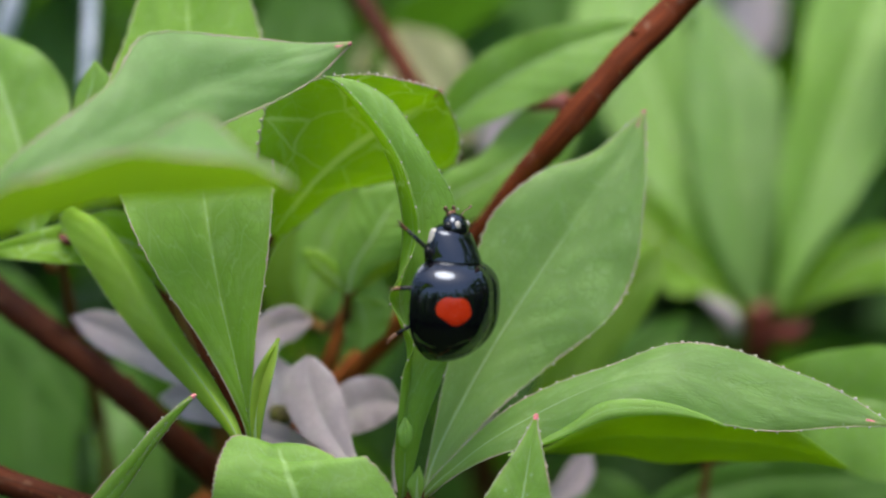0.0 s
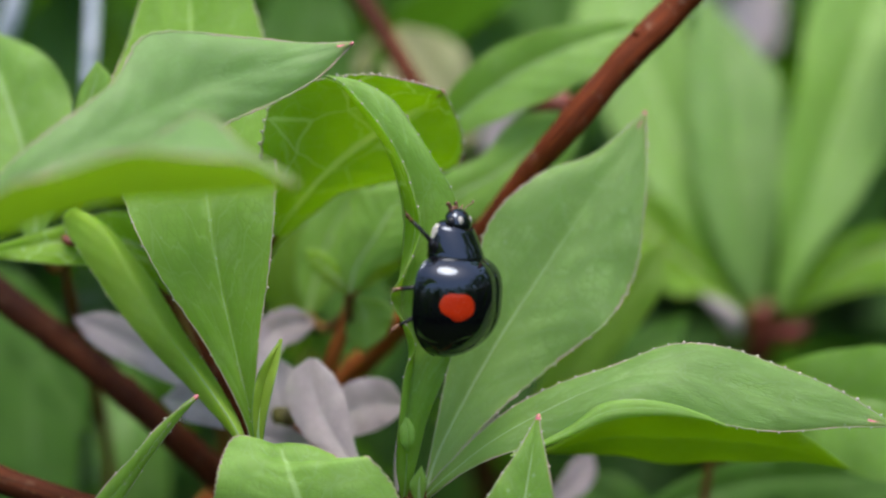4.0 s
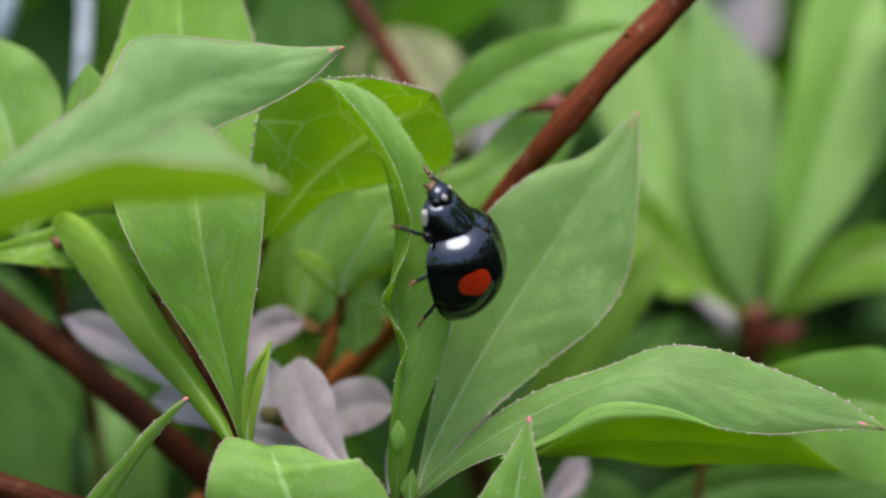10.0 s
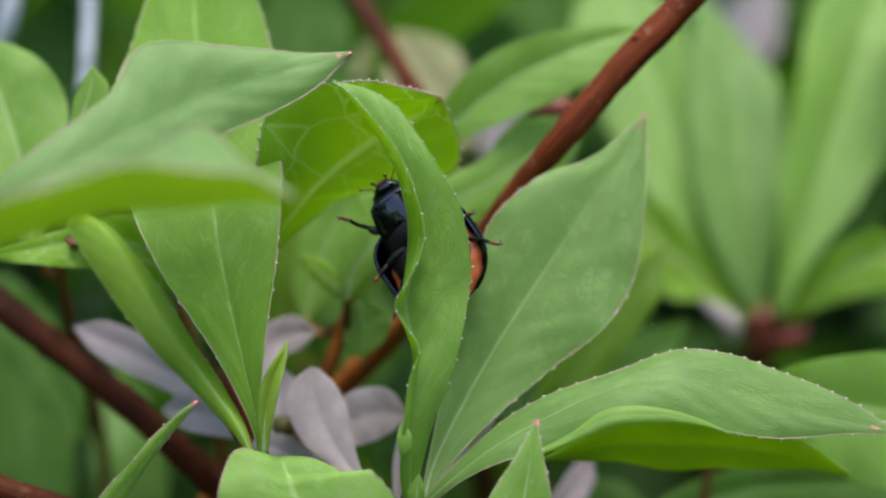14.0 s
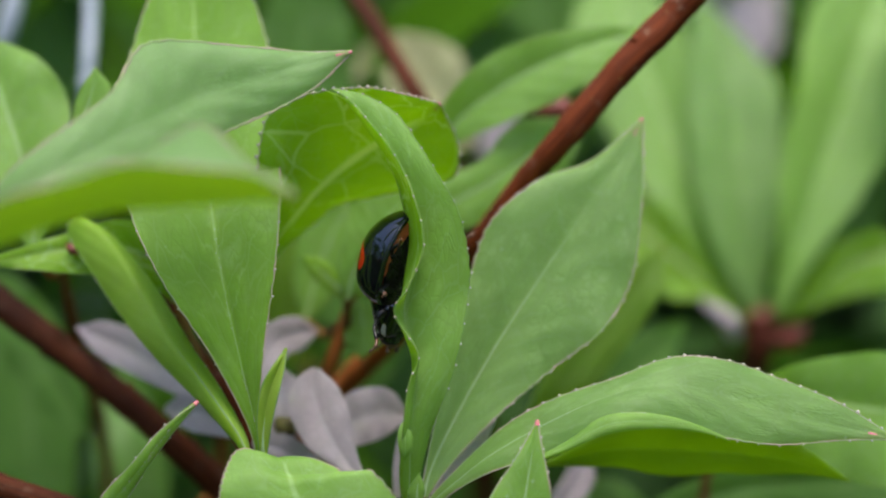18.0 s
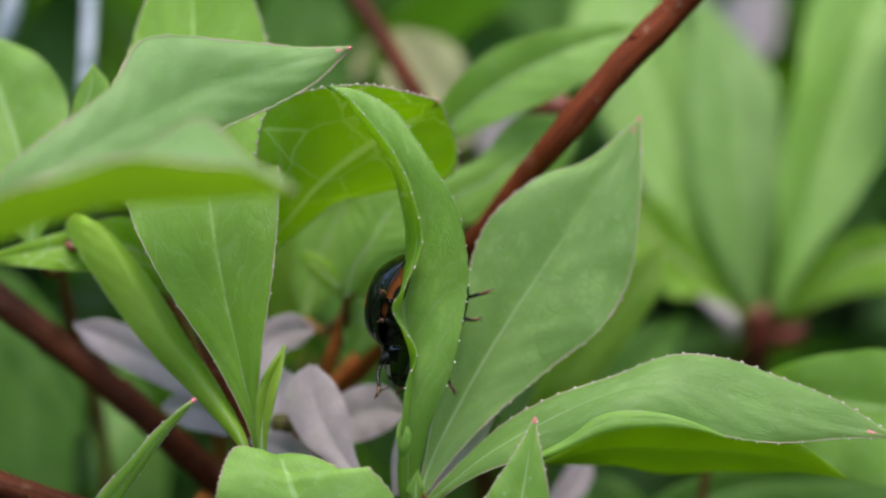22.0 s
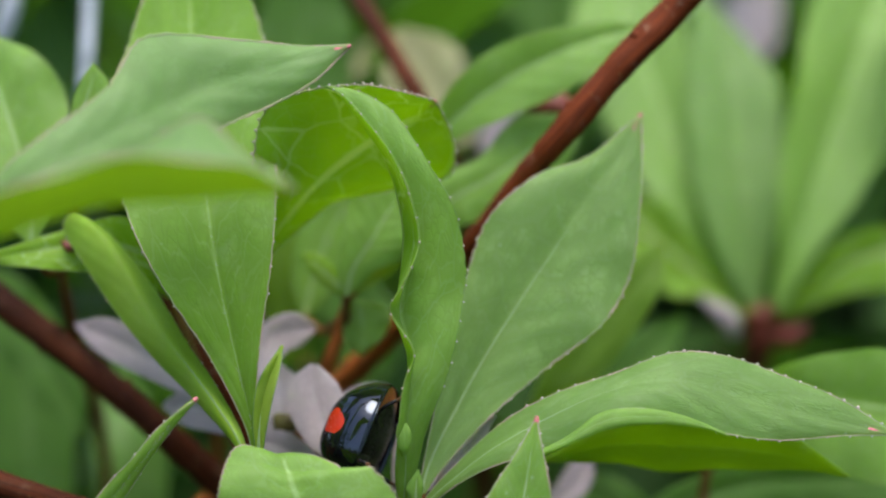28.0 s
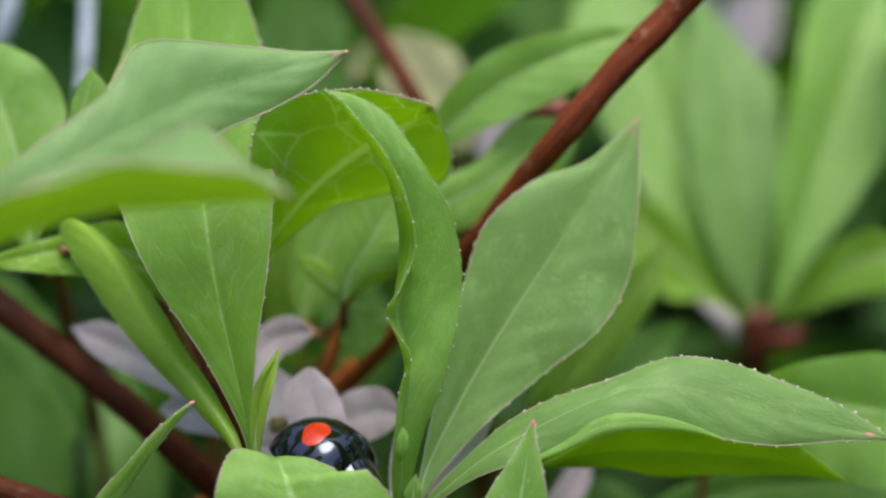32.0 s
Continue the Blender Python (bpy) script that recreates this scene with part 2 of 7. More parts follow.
BARK = bark_material("red_brown_bark", (0.165, 0.035, 0.008), (0.066, 0.013, 0.003), (0.22, 0.13, 0.08), 220)
# Darkened copy of the bark, carrying the shade on twigs deep in the bush.
DIM_BARK = bark_material("bark_darkened", (0.095, 0.023, 0.007), (0.038, 0.010, 0.004), (0.11, 0.055, 0.03), 220)
# Bark brightened to orange, with warm light put into its colour.
WARM_LIT_BARK = bark_material("warm_lit_orange_bark", (0.42, 0.135, 0.030), (0.27, 0.070, 0.016), (0.30, 0.16, 0.06), 220)
SHOOT = bark_material("green_red_shoot", (0.19, 0.13, 0.030), (0.16, 0.045, 0.018), (0.20, 0.15, 0.06), 300)
DRY = leaf_material("dry_cream_leaf", (0.50, 0.50, 0.25), (0.40, 0.38, 0.18), (0.55, 0.55, 0.30), (0.55, 0.58, 0.25), (0.55, 0.58, 0.25), 0.2, 0.6, 0.35)
PETAL = leaf_material("faded_petal", (0.72, 0.63, 0.65), (0.58, 0.48, 0.50), (0.74, 0.64, 0.66), (0.68, 0.60, 0.61), (0.58, 0.50, 0.52), 0.25, 0.55, 0.4)
STRAW = plain_material("bleached_stalk", (0.52, 0.56, 0.62), (0.42, 0.46, 0.50), 300, 0.5)
SOIL = plain_material("leaf_litter_ground", (0.016, 0.030, 0.007), (0.012, 0.012, 0.006), 40, 0.9, 0.002, Specular_IOR_Level=0.05)
POLLEN = plain_material("flower_heart", (0.20, 0.17, 0.03), (0.05, 0.035, 0.012), 700, 0.6)
RED_BUD = plain_material("red_bud_scale", (0.20, 0.035, 0.018), (0.11, 0.022, 0.012), 400, 0.5)

BLACK = plain_material("black_shell", (0.0022, 0.0022, 0.0028), (0.0035, 0.0035, 0.0045), 500, 0.06, 0.000002, 8.0, IOR=1.66, Specular_IOR_Level=0.5, Specular_Tint=(0.72, 0.82, 1.0))
SCARLET = plain_material("red_spot", (0.42, 0.026, 0.004), (0.34, 0.017, 0.003), 900, 0.2, 0.000004, 8.0, Coat_Weight=0.2, Coat_Roughness=0.08)
CREAM = plain_material("cream_mark", (0.36, 0.34, 0.29), (0.27, 0.25, 0.21), 900, 0.3, 0.000004)
BELLY = plain_material("orange_belly", (0.50, 0.125, 0.034), (0.34, 0.080, 0.026), 700, 0.35, 0.00002)
LEG = plain_material("black_leg", (0.004, 0.004, 0.0045), (0.008, 0.007, 0.007), 900, 0.3, 0.00001, Specular_IOR_Level=0.35)
FEELER = plain_material("brown_feeler", (0.150, 0.060, 0.020), (0.05, 0.020, 0.010), 900, 0.35, 0.00001)


# ---- mesh helpers ----
def spline(points, n):
    """n points on a smooth curve through the rows of an array, with the station numbers they fall on."""
    p = np.asarray(points, float)
    k = len(p)
    s = np.linspace(0, k - 1, n)
    i = np.clip(s.astype(int), 0, k - 2)
    f = (s - i)[:, None]
    q = np.vstack([2 * p[0] - p[1], p, 2 * p[-1] - p[-2]])
    a, b, c, d = q[i], q[i + 1], q[i + 2], q[i + 3]
    return 0.5 * (2 * b + (c - a) * f + (2 * a - 5 * b + 4 * c - d) * f ** 2 + (3 * b - a - 3 * c + d) * f ** 3)


def unit(v):
    return v / np.maximum(np.linalg.norm(v, axis=-1, keepdims=True), 1e-12)


def mesh_of(name, verts, faces, uv=None, slots=None, smooth=True):
    me = bpy.data.meshes.new(name)
    me.from_pydata([tuple(v) for v in verts], [], [tuple(f) for f in faces])
    if uv is not None:
        layer = me.uv_layers.new(name="UVMap")
        loops = np.empty(len(me.loops), dtype=np.int32)
        me.loops.foreach_get("vertex_index", loops)
        layer.data.foreach_set("uv", np.asarray(uv, np.float32)[loops].ravel())
    if slots is not None:
        me.polygons.foreach_set("material_index", np.asarray(slots, np.int32))
    if smooth:
        me.polygons.foreach_set("use_smooth", np.ones(len(me.polygons), dtype=bool))
    me.update()
    return me


def part(name, data, material, parent, label=""):
    """One mesh object under a thing or a part. data: a mesh, or a bmesh."""
    if isinstance(data, bmesh.types.BMesh):
        me = bpy.data.meshes.new(name)
        data.to_mesh(me)
        data.free()
        me.polygons.foreach_set("use_smooth", np.ones(len(me.polygons), dtype=bool))
        data = me
    for m in material if isinstance(material, (list, tuple)) else [material]:
        data.materials.append(m)
    ob = new(name, data)
    ob.parent = parent
    return tagged(ob, label) if label else ob


def thing(name, at, label, category, group=""):
    ob = new(name)
    ob.empty_display_size = 0.002
    ob.location = Vector(at) * MM
    return tagged(ob, label, category, group)


def tube(path, radii, sides=10, cap=True, first=0):
    """Vertices, faces and uv of a round tube along the rows of path."""
    p = np.asarray(path, float)
    t = unit(np.gradient(p, axis=0))
    ref = np.array([0.31, 0.87, 0.38])
    a = unit(np.cross(t, ref))
    b = np.cross(t, a)
    ang = np.linspace(0, 2 * np.pi, sides, endpoint=False)
    ring = np.cos(ang)[None, :, None] * a[:, None] + np.sin(ang)[None, :, None] * b[:, None]
    v = (p[:, None] + ring * np.asarray(radii, float)[:, None, None]).reshape(-1, 3)
    n = len(p)
    faces = [(first + i * sides + j, first + i * sides + (j + 1) % sides, first + (i + 1) * sides + (j + 1) % sides, first + (i + 1) * sides + j)
             for i in range(n - 1) for j in range(sides)]
    if cap:
        faces += [tuple(first + j for j in reversed(range(sides))), tuple(first + (n - 1) * sides + j for j in range(sides))]
    run = np.concatenate([[0], np.cumsum(np.linalg.norm(np.diff(p, axis=0), axis=1))])
    uv = np.stack([np.tile(np.abs(ang / np.pi - 1), n), np.repeat(run * 100, sides)], axis=1)
    return v, faces, uv


def tube_mesh(name, path, radii, sides=10):
    return mesh_of(name, *tube(path, radii, sides))


def ball(center, radii, turn=None, u=14, v=10):
    """Vertices and faces of an ellipsoid."""
    th = np.linspace(0, np.pi, v + 1)
    ph = np.linspace(0, 2 * np.pi, u, endpoint=False)
    pts = np.array([(np.sin(a) * np.cos(b), np.sin(a) * np.sin(b), np.cos(a)) for a in th for b in ph]) * np.asarray(radii)
    if turn is not None:
        pts = pts @ np.array(Euler([radians(x) for x in turn]).to_matrix()).T
    faces = [(i * u + j, (i + 1) * u + j, (i + 1) * u + (j + 1) % u, i * u + (j + 1) % u) for i in range(v) for j in range(u)]
    return pts + np.asarray(center), faces


def gather(pieces):
    verts, faces, n = [], [], 0
    for v, f in pieces:
        verts.append(np.asarray(v))
        faces += [tuple(i + n for i in q) for q in f]
        n += len(v)
    return np.vstack(verts), faces


def blade(sections, origin, n, m, quilt, bulge, tooth, fold=0.25, wave=0.0, seed=0):
    """A lofted blade: each section is a rib point and the vectors to its left and right rim. Returns the grid and what its parts need."""
    s = np.array(sections, float) * MM
    s[:, :3] -= np.asarray(origin, float) * MM
    full = spline(s, n)
    rib, left, right = full[:, :3], full[:, 3:6], full[:, 6:9]
    run = np.concatenate([[0], np.cumsum(np.linalg.norm(np.diff(rib, axis=0), axis=1))])
    along = run / run[-1]
    t = unit(np.gradient(rib, axis=0))
    face = unit(np.cross(right - left, t))
    u = np.linspace(-1, 1, 2 * m + 1)
    flat = 0.5 * (1 - fold) * face * (0.5 * (left + right) * face).sum(1, keepdims=True)
    saw = 1 + tooth * (2 * np.abs(((along * 30 + seed * 0.37) % 1) - 0.5) - 0.5)
    rng = np.random.default_rng(seed)
    ph = rng.uniform(0, 6.28, 4)
    grid = np.empty((n, 2 * m + 1, 3))
    for k, x in enumerate(u):
        side = left if x < 0 else right
        w = np.linalg.norm(side, axis=1)
        reach = abs(x) * (saw if abs(x) > 0.99 else 1)
        lift = bulge * w * np.sin(np.pi * min(abs(x), 1.0))
        lift += quilt * MM * np.sin(2 * np.pi * (9 * along - 1.9 * abs(x)) + ph[0] + (1.5 if x < 0 else 0)) * np.sin(np.pi * abs(x)) * np.clip(w / (2 * MM), 0, 1)
        lift += wave * MM * abs(x) ** 3 * np.sin(2 * np.pi * 3.3 * along + ph[1] + (2.1 if x < 0 else 0)) * np.clip(w / (2 * MM), 0, 1)
        grid[:, k] = rib + np.asarray(reach).reshape(-1, 1) * side + lift[:, None] * face + flat * (1 - min(abs(x), 1.0)) ** 2
    return grid, face, along, u


def leaf(parent, label, sections, veins=0.3, under=False, beads=None, gloss=False, near=True, pink=True, material=None, name="leaf", rib=1.0, fold=0.2, smooth=False, rim=0.03, hairs=False, seed=0):
    """A leaf as a part: a blade with thickness, a raised midrib, a rim, and small glandular teeth where they show."""
    origin = np.array(parent.location) / MM
    n, m = (72, 9) if near else (30, 6)
    grid, face, along, u = blade(sections, origin, n, m, 0.05 * min(1, veins * 2), 0.06, 0.032 if near else 0.0, fold, 0.12, seed)
    k = len(u)
    gn = unit(np.cross(np.gradient(grid, axis=1), np.gradient(grid, axis=0)))
    gn *= 1 if (gn[2:-2, k // 2 + 2:] * face[2:-2, None]).sum() > 0 else -1
    half = 0.10 * MM
    # the blade thins out towards its rim
    swell = gn * (half * (1 - 0.78 * np.abs(u) ** 4))[None, :, None]
    front, back = (grid + swell).reshape(-1, 3), (grid - swell).reshape(-1, 3)
    idx = np.arange(n * k).reshape(n, k)
    a, b, c, d = idx[:-1, :-1].ravel(), idx[:-1, 1:].ravel(), idx[1:, 1:].ravel(), idx[1:, :-1].ravel()
    q = np.stack([a, b, c, d], 1)
    faces = [tuple(x) for x in q] + [tuple(x[::-1] + n * k) for x in q]
    slots = [1 if under else 0] * len(q) + [0 if under else 1] * len(q)
    edge = list(idx[:, 0]) + list(idx[-1, 1:]) + list(idx[-2::-1, -1]) + list(idx[0, -2:0:-1])
    # the narrow edge wall has vertices of its own, so that the faces keep clean normals up to the rim
    first, count = 2 * n * k, len(edge)
    for e in range(count):
        f = (e + 1) % count
        faces.append((first + e, first + f, first + count + f, first + count + e))
        slots.append(0)
    uv = np.stack([np.tile(u * 0.5 + 0.5, n), np.repeat(along, k)], 1)
    me = mesh_of(name, np.vstack([front, back, front[edge], back[edge]]), faces, np.vstack([uv, uv, uv[edge], uv[edge]]), slots)
    ob = part(name, me, material or [SHINY if gloss else TOP, UNDER_PLAIN if smooth else UNDER], parent, label)
    if not near:
        return ob
    mid = grid[:, k // 2]
    rr = (0.11 * (1 - along) ** 0.8 + 0.015) * rib * MM
    if rib > 0:
        part("midrib", tube_mesh("midrib", mid[:-2] + gn[:-2, k // 2] * half * 0.6, rr[:-2], 8), RIB, ob)
    for col in (0, -1):
        part("rim", tube_mesh("rim", grid[1:, col] + gn[1:, col] * 0.02 * MM, rim * (0.8 + 0.4 * np.abs(np.sin(np.arange(n - 1) * 2.3 + seed))) * MM, 6), RIM if pink else RIM_GREEN, ob)
    if pink:
        path = spline(grid[-5:, k // 2], 8)
        part("tip", tube_mesh("tip", path, np.linspace(0.13, 0.08, 8) * MM, 8), PINK, ob, "pink pointed tip")
    if beads:
        rng = np.random.default_rng(seed + 5)
        for col, stuff in zip((0, -1), beads):
            out = unit(grid[:, col] - grid[:, k // 2])
            step = max(2, round((0.62 if stuff is TOOTH else 1.1) * MM * n / np.linalg.norm(np.diff(grid[:, col], axis=0), axis=1).sum()))
            for i in range(int(n * 0.24), n - 2, step):
                p = grid[i, col] + out[i] * 0.04 * MM + rng.normal(0, 0.014, 3) * MM
                size = rng.uniform(0.055, 0.085, 3) * MM
                part("tooth", mesh_of("tooth", *ball(p, size * (1.15 if stuff is TOOTH else 0.78), None, 7, 5)), TOOTH_PALE, ob)
                if stuff is TOOTH:
                    part("gland", mesh_of("gland", *ball(p + out[i] * 0.05 * MM, size * 0.62, None, 6, 4)), TOOTH, ob)
    if hairs:
        bumps = []
        rng = np.random.default_rng(seed + 9)
        side = unit(np.cross(gn[:, k // 2], np.gradient(mid, axis=0)))
        for x in np.sort(rng.uniform(3, n * 0.62, 170) ** 1.0):
            i, f = int(x), x - int(x)
            if np.sin(x * 0.9 + seed) + rng.normal(0, 0.7) < -0.5:
                continue
            p = mid[i] * (1 - f) + mid[i + 1] * f + gn[i, k // 2] * rng.uniform(0.09, 0.14) * MM + side[i] * rng.normal(0, 0.06) * MM
            bumps.append(ball(p, np.array([0.012, 0.016, rng.uniform(0.02, 0.06)]) * MM, (rng.uniform(0, 180), rng.uniform(0, 180), 0), 5, 4))
        part("rib_hairs", mesh_of("rib_hairs", *gather(bumps)), TOOTH_PALE, ob, "short pale hairs along the midrib")
    return ob


def stem(parent, path, radii, material, name="stem", label="", sides=14, rough=0.06, seed=0):
    """A twig: a smooth tapered tube with uneven girth."""
    origin = np.array(parent.location) / MM
    rows = spline(np.column_stack([np.asarray(path, float) - origin, radii]), 14 * len(path))
    v, f, uv = tube(rows[:, :3] * MM, rows[:, 3] * MM, sides)
    rng = np.random.default_rng(seed)
    wob = 1 + rough * np.repeat(np.convolve(rng.normal(0, 1, len(rows) + 4), np.ones(5) / 5, "valid"), sides)
    centre = np.repeat(rows[:, :3] * MM, sides, axis=0)
    v = centre + (v - centre) * wob[:, None]
    ob = part(name, mesh_of(name, v, f, uv), material, parent, label)
    if material in (BARK, DIM_BARK, WARM_LIT_BARK):
        knots(ob, rows, seed)
    return ob


def knots(twig, rows, seed):
    """Leaf scars with a small bud, and raised pale lenticels, along a twig."""
    rng = np.random.default_rng(seed + 40)
    t = unit(np.gradient(rows[:, :3], axis=0))
    for k, i in enumerate(range(10, len(rows) - 30, 17)):
        side = unit(np.cross(t[i], rng.normal(0, 1, 3)))
        r = rows[i, 3]
        p = rows[i, :3] + side * r * 0.86
        part("leaf_scar", mesh_of("leaf_scar", *ball(p * MM, np.array([0.36, 0.30, 0.32]) * r * MM, (0, 40, 20), 10, 7)), BARK, twig)
    for i in rng.integers(4, len(rows) - 20, 26):
        side = unit(np.cross(t[i], rng.normal(0, 1, 3)))
        r = rows[i, 3]
        p = rows[i, :3] + side * r * 0.99
        part("lenticel", mesh_of("lenticel", *ball(p * MM, np.array([0.07, 0.07, 0.10]) * r * MM, None, 6, 4)), SHOOT, twig)


# ---- ground ----
ground = new("ground", mesh_of("ground", *[[(x * 60, y * 60, 0) for x, y in ((-1, -1), (1, -1), (1, 1), (-1, 1))], [(0, 1, 2, 3)]], smooth=False))
ground.data.materials.append(SOIL)
tagged(ground, "dark soil with leaf litter and low greenery", "ground", kind="structure")

# ---- the shrub: shoots with their leaves ----
shoot_left = thing("leafy_shoot", (-8.7, -1.82, 140.13), "fresh green leafy shoot with upright leaves", "shoot", "shoots of the bush")
leaf(shoot_left, "broad fresh green leaf standing upright, pale raised midrib", [
        (-8.62, -2.37, 141.15, -0.1, 0, 0, 0.1, 0, 0),
        (-8.85, -1.88, 143, -0.29, -0.26, -0.18, 0.25, -0.12, 0.31),
        (-9.56, -0.93, 145.77, -1.15, -0.69, 0.11, 1.2, -0.44, 0.67),
        (-10.47, 0.77, 149.02, -2.64, -1.54, 0.43, 2.56, -0.83, 0.76),
        (-11.19, 3.46, 152.09, -3.59, -1.59, 0.24, 3.33, -0.88, 0.21),
        (-11.9, 7.11, 155.66, -3.88, -1.15, 0.35, 3.76, -0.79, 0.15),
        (-12.41, 10, 158.74, -2.9, -1.21, -0.64, 3.49, -0.67, -0.17),
        (-12.73, 12.12, 160.94, -1.72, -0.94, -0.15, 2.6, -0.87, 0.11),
        (-13.04, 13.86, 162.97, 0, 0, 0, 0, 0, 0),
    ], veins=0.5, beads=(TOOTH_PALE, TOOTH_PALE), rib=0.42, rim=0.028, hairs=True, material=[UPRIGHT, UNDER], seed=1)
stem(shoot_left, [(-8.62, -2.37, 141.15), (-8.66, -1.79, 139.84), (-8.7, -1.82, 140.13)], [0.2, 0.25, 0.3], SHOOT, "petiole")
leaf(shoot_left, "narrow folded green leaf rising from the shoot", [
        (-9.03, -2.78, 141.52, -0.12, 0.18, -0.12, 0.08, 0.2, -0.02),
        (-9.66, -2.29, 142.61, -0.37, 0.52, -0.38, 0.25, 0.59, -0.13),
        (-11.3, -0.68, 144.35, -0.8, 0.68, -0.55, 0.61, 0.73, -0.35),
        (-12.79, 0.73, 145.74, -1.24, 0.89, -0.55, 0.77, 0.83, -0.37),
        (-14.25, 2.32, 147.44, -1.49, 0.95, -0.72, 0.77, 0.86, -0.25),
        (-15.38, 3.74, 148.86, -1.7, 0.95, -0.7, 0.65, 0.72, -0.42),
        (-16.5, 4.84, 149.89, -1.68, 0.93, -0.4, 0.65, 0.5, -0.46),
        (-17.39, 5.49, 150.39, -0.9, 0.46, -0.23, 0.43, 0.25, -0.23),
        (-17.88, 5.85, 150.58, 0, 0, 0, 0, 0, 0),
    ], veins=0.3, beads=(TOOTH_PALE, TOOTH_PALE), fold=1.0, rib=0.4, rim=0.022, pink=False, material=[FOLDED, FOLDED], seed=2)
stem(shoot_left, [(-9.12, -2.73, 141.56), (-8.91, -1.97, 140.04), (-8.7, -1.82, 140.13)], [0.2, 0.25, 0.3], SHOOT, "petiole")
leaf(shoot_left, "small young leaf pointing up beside the bud", [
        (-8.38, -3.26, 141.7, -0.13, 0, 0, 0.15, 0, 0),
        (-8.37, -3.01, 143, -0.25, -0.32, -0.02, 0.37, -0.19, 0.07),
        (-8.12, -2.62, 144.46, -0.41, -0.54, -0.08, 0.44, -0.41, 0.01),
        (-7.73, -2.12, 145.57, -0.43, -0.66, -0.13, 0.33, -0.31, 0.02),
        (-7.34, -1.8, 146.37, 0, 0, 0, 0, 0, 0),
    ], veins=0.4, under=True, fold=0.7, smooth=True, pink=False, seed=3)
stem(shoot_left, [(-8.38, -3.26, 141.7), (-8.54, -2.24, 140.11), (-8.7, -1.82, 140.13)], [0.2, 0.25, 0.3], SHOOT, "petiole")
leaf(shoot_left, "green leaf half hidden behind the narrow leaf, red blemish near its edge", [
        (-13.24, 6.01, 146.15, -0.11, 0, 0, 0.11, 0, 0),
        (-14.09, 6.7, 147.95, -0.87, -0.79, -0.63, 0.49, -0.51, 0.42),
        (-16.54, 6.81, 148.77, -0.67, -1.22, -1.08, 1.04, -0.15, 1.39),
        (-18.91, 6.26, 148.63, -0.39, -1.01, -0.68, 0.31, 0.03, 0.89),
        (-21.01, 5.8, 148.47, -0.23, -0.31, -0.39, 0.04, -0.09, 0.44),
        (-22.59, 5.57, 148.39, 0, 0, 0, 0, 0, 0),
    ], veins=0.3, under=True, rim=0.02, pink=False, seed=4)
stem(shoot_left, [(-13.24, 6.01, 146.15), (-10.97, 2.4, 142.34), (-8.7, -1.82, 140.13)], [0.2, 0.25, 0.3], SHOOT, "petiole")
stem(shoot_left, [
        (-8.62, -2.3, 141.4),
        (-8.7, -1.82, 140.13),
        (-8.96, -1.16, 137.93),
        (-9.65, 0.94, 134.2),
        (-11.53, 9.77, 117.88),
        (-10.82, 26.47, 63.1),
        (-12, 40, 0),
    ], [0.2, 0.23, 0.26, 0.32, 0.35, 0.42, 0.55], SHOOT, "stem", "", seed=9)
stem(shoot_left, [
        (-18.44, 5.87, 149.13),
        (-18.2, 5.74, 149.02),
        (-17.98, 5.69, 148.84),
        (-17.84, 5.75, 148.66),
    ], [0.05, 0.19, 0.22, 0.05], RED_BUD, "blemish", "reddish blemish on a leaf edge", seed=10)
shoot_outer = thing("leafy_shoot", (-22.58, -8.48, 151.58), "leafy shoot reaching forward with pink-tipped leaves", "shoot", "shoots of the bush")
leaf(shoot_outer, "broad pale green leaf with a pink tip", [
        (-19.85, -7.97, 152.64, -0.15, 0.28, 0.05, 0.03, 0.22, -0.18),
        (-17.63, -8.02, 154.8, -0.45, 0.69, 0.55, 0.69, -0.12, -0.44),
        (-15.45, -6.9, 156.01, -0.94, 0.43, 0.71, 0.89, -0.11, -1.22),
        (-12.85, -4.53, 157.03, -1.17, 0.27, 1.3, 0.5, -0.72, -1.91),
        (-10.12, -1.92, 157.88, -2.61, 0.14, 2.14, 0.54, -0.5, -1.69),
        (-7.74, -1.05, 158.52, -0.76, 0.56, 1.15, 0.24, -0.37, -1.56),
        (-5.82, -0.19, 158.94, -0.4, 0.48, 0.33, 0.3, -0.35, -0.95),
        (-4.03, -0.02, 159.37, -0.01, 0.14, -0.02, -0.01, 0.14, -0.02),
    ], veins=0.35, rib=0, rim=0.05, material=[PALE_SHEEN, UNDER_PLAIN], seed=5)
stem(shoot_outer, [(-20.57, -4.96, 151.85), (-21.57, -6.42, 150.91), (-22.58, -8.48, 151.58)], [0.2, 0.25, 0.3], SHOOT, "petiole")
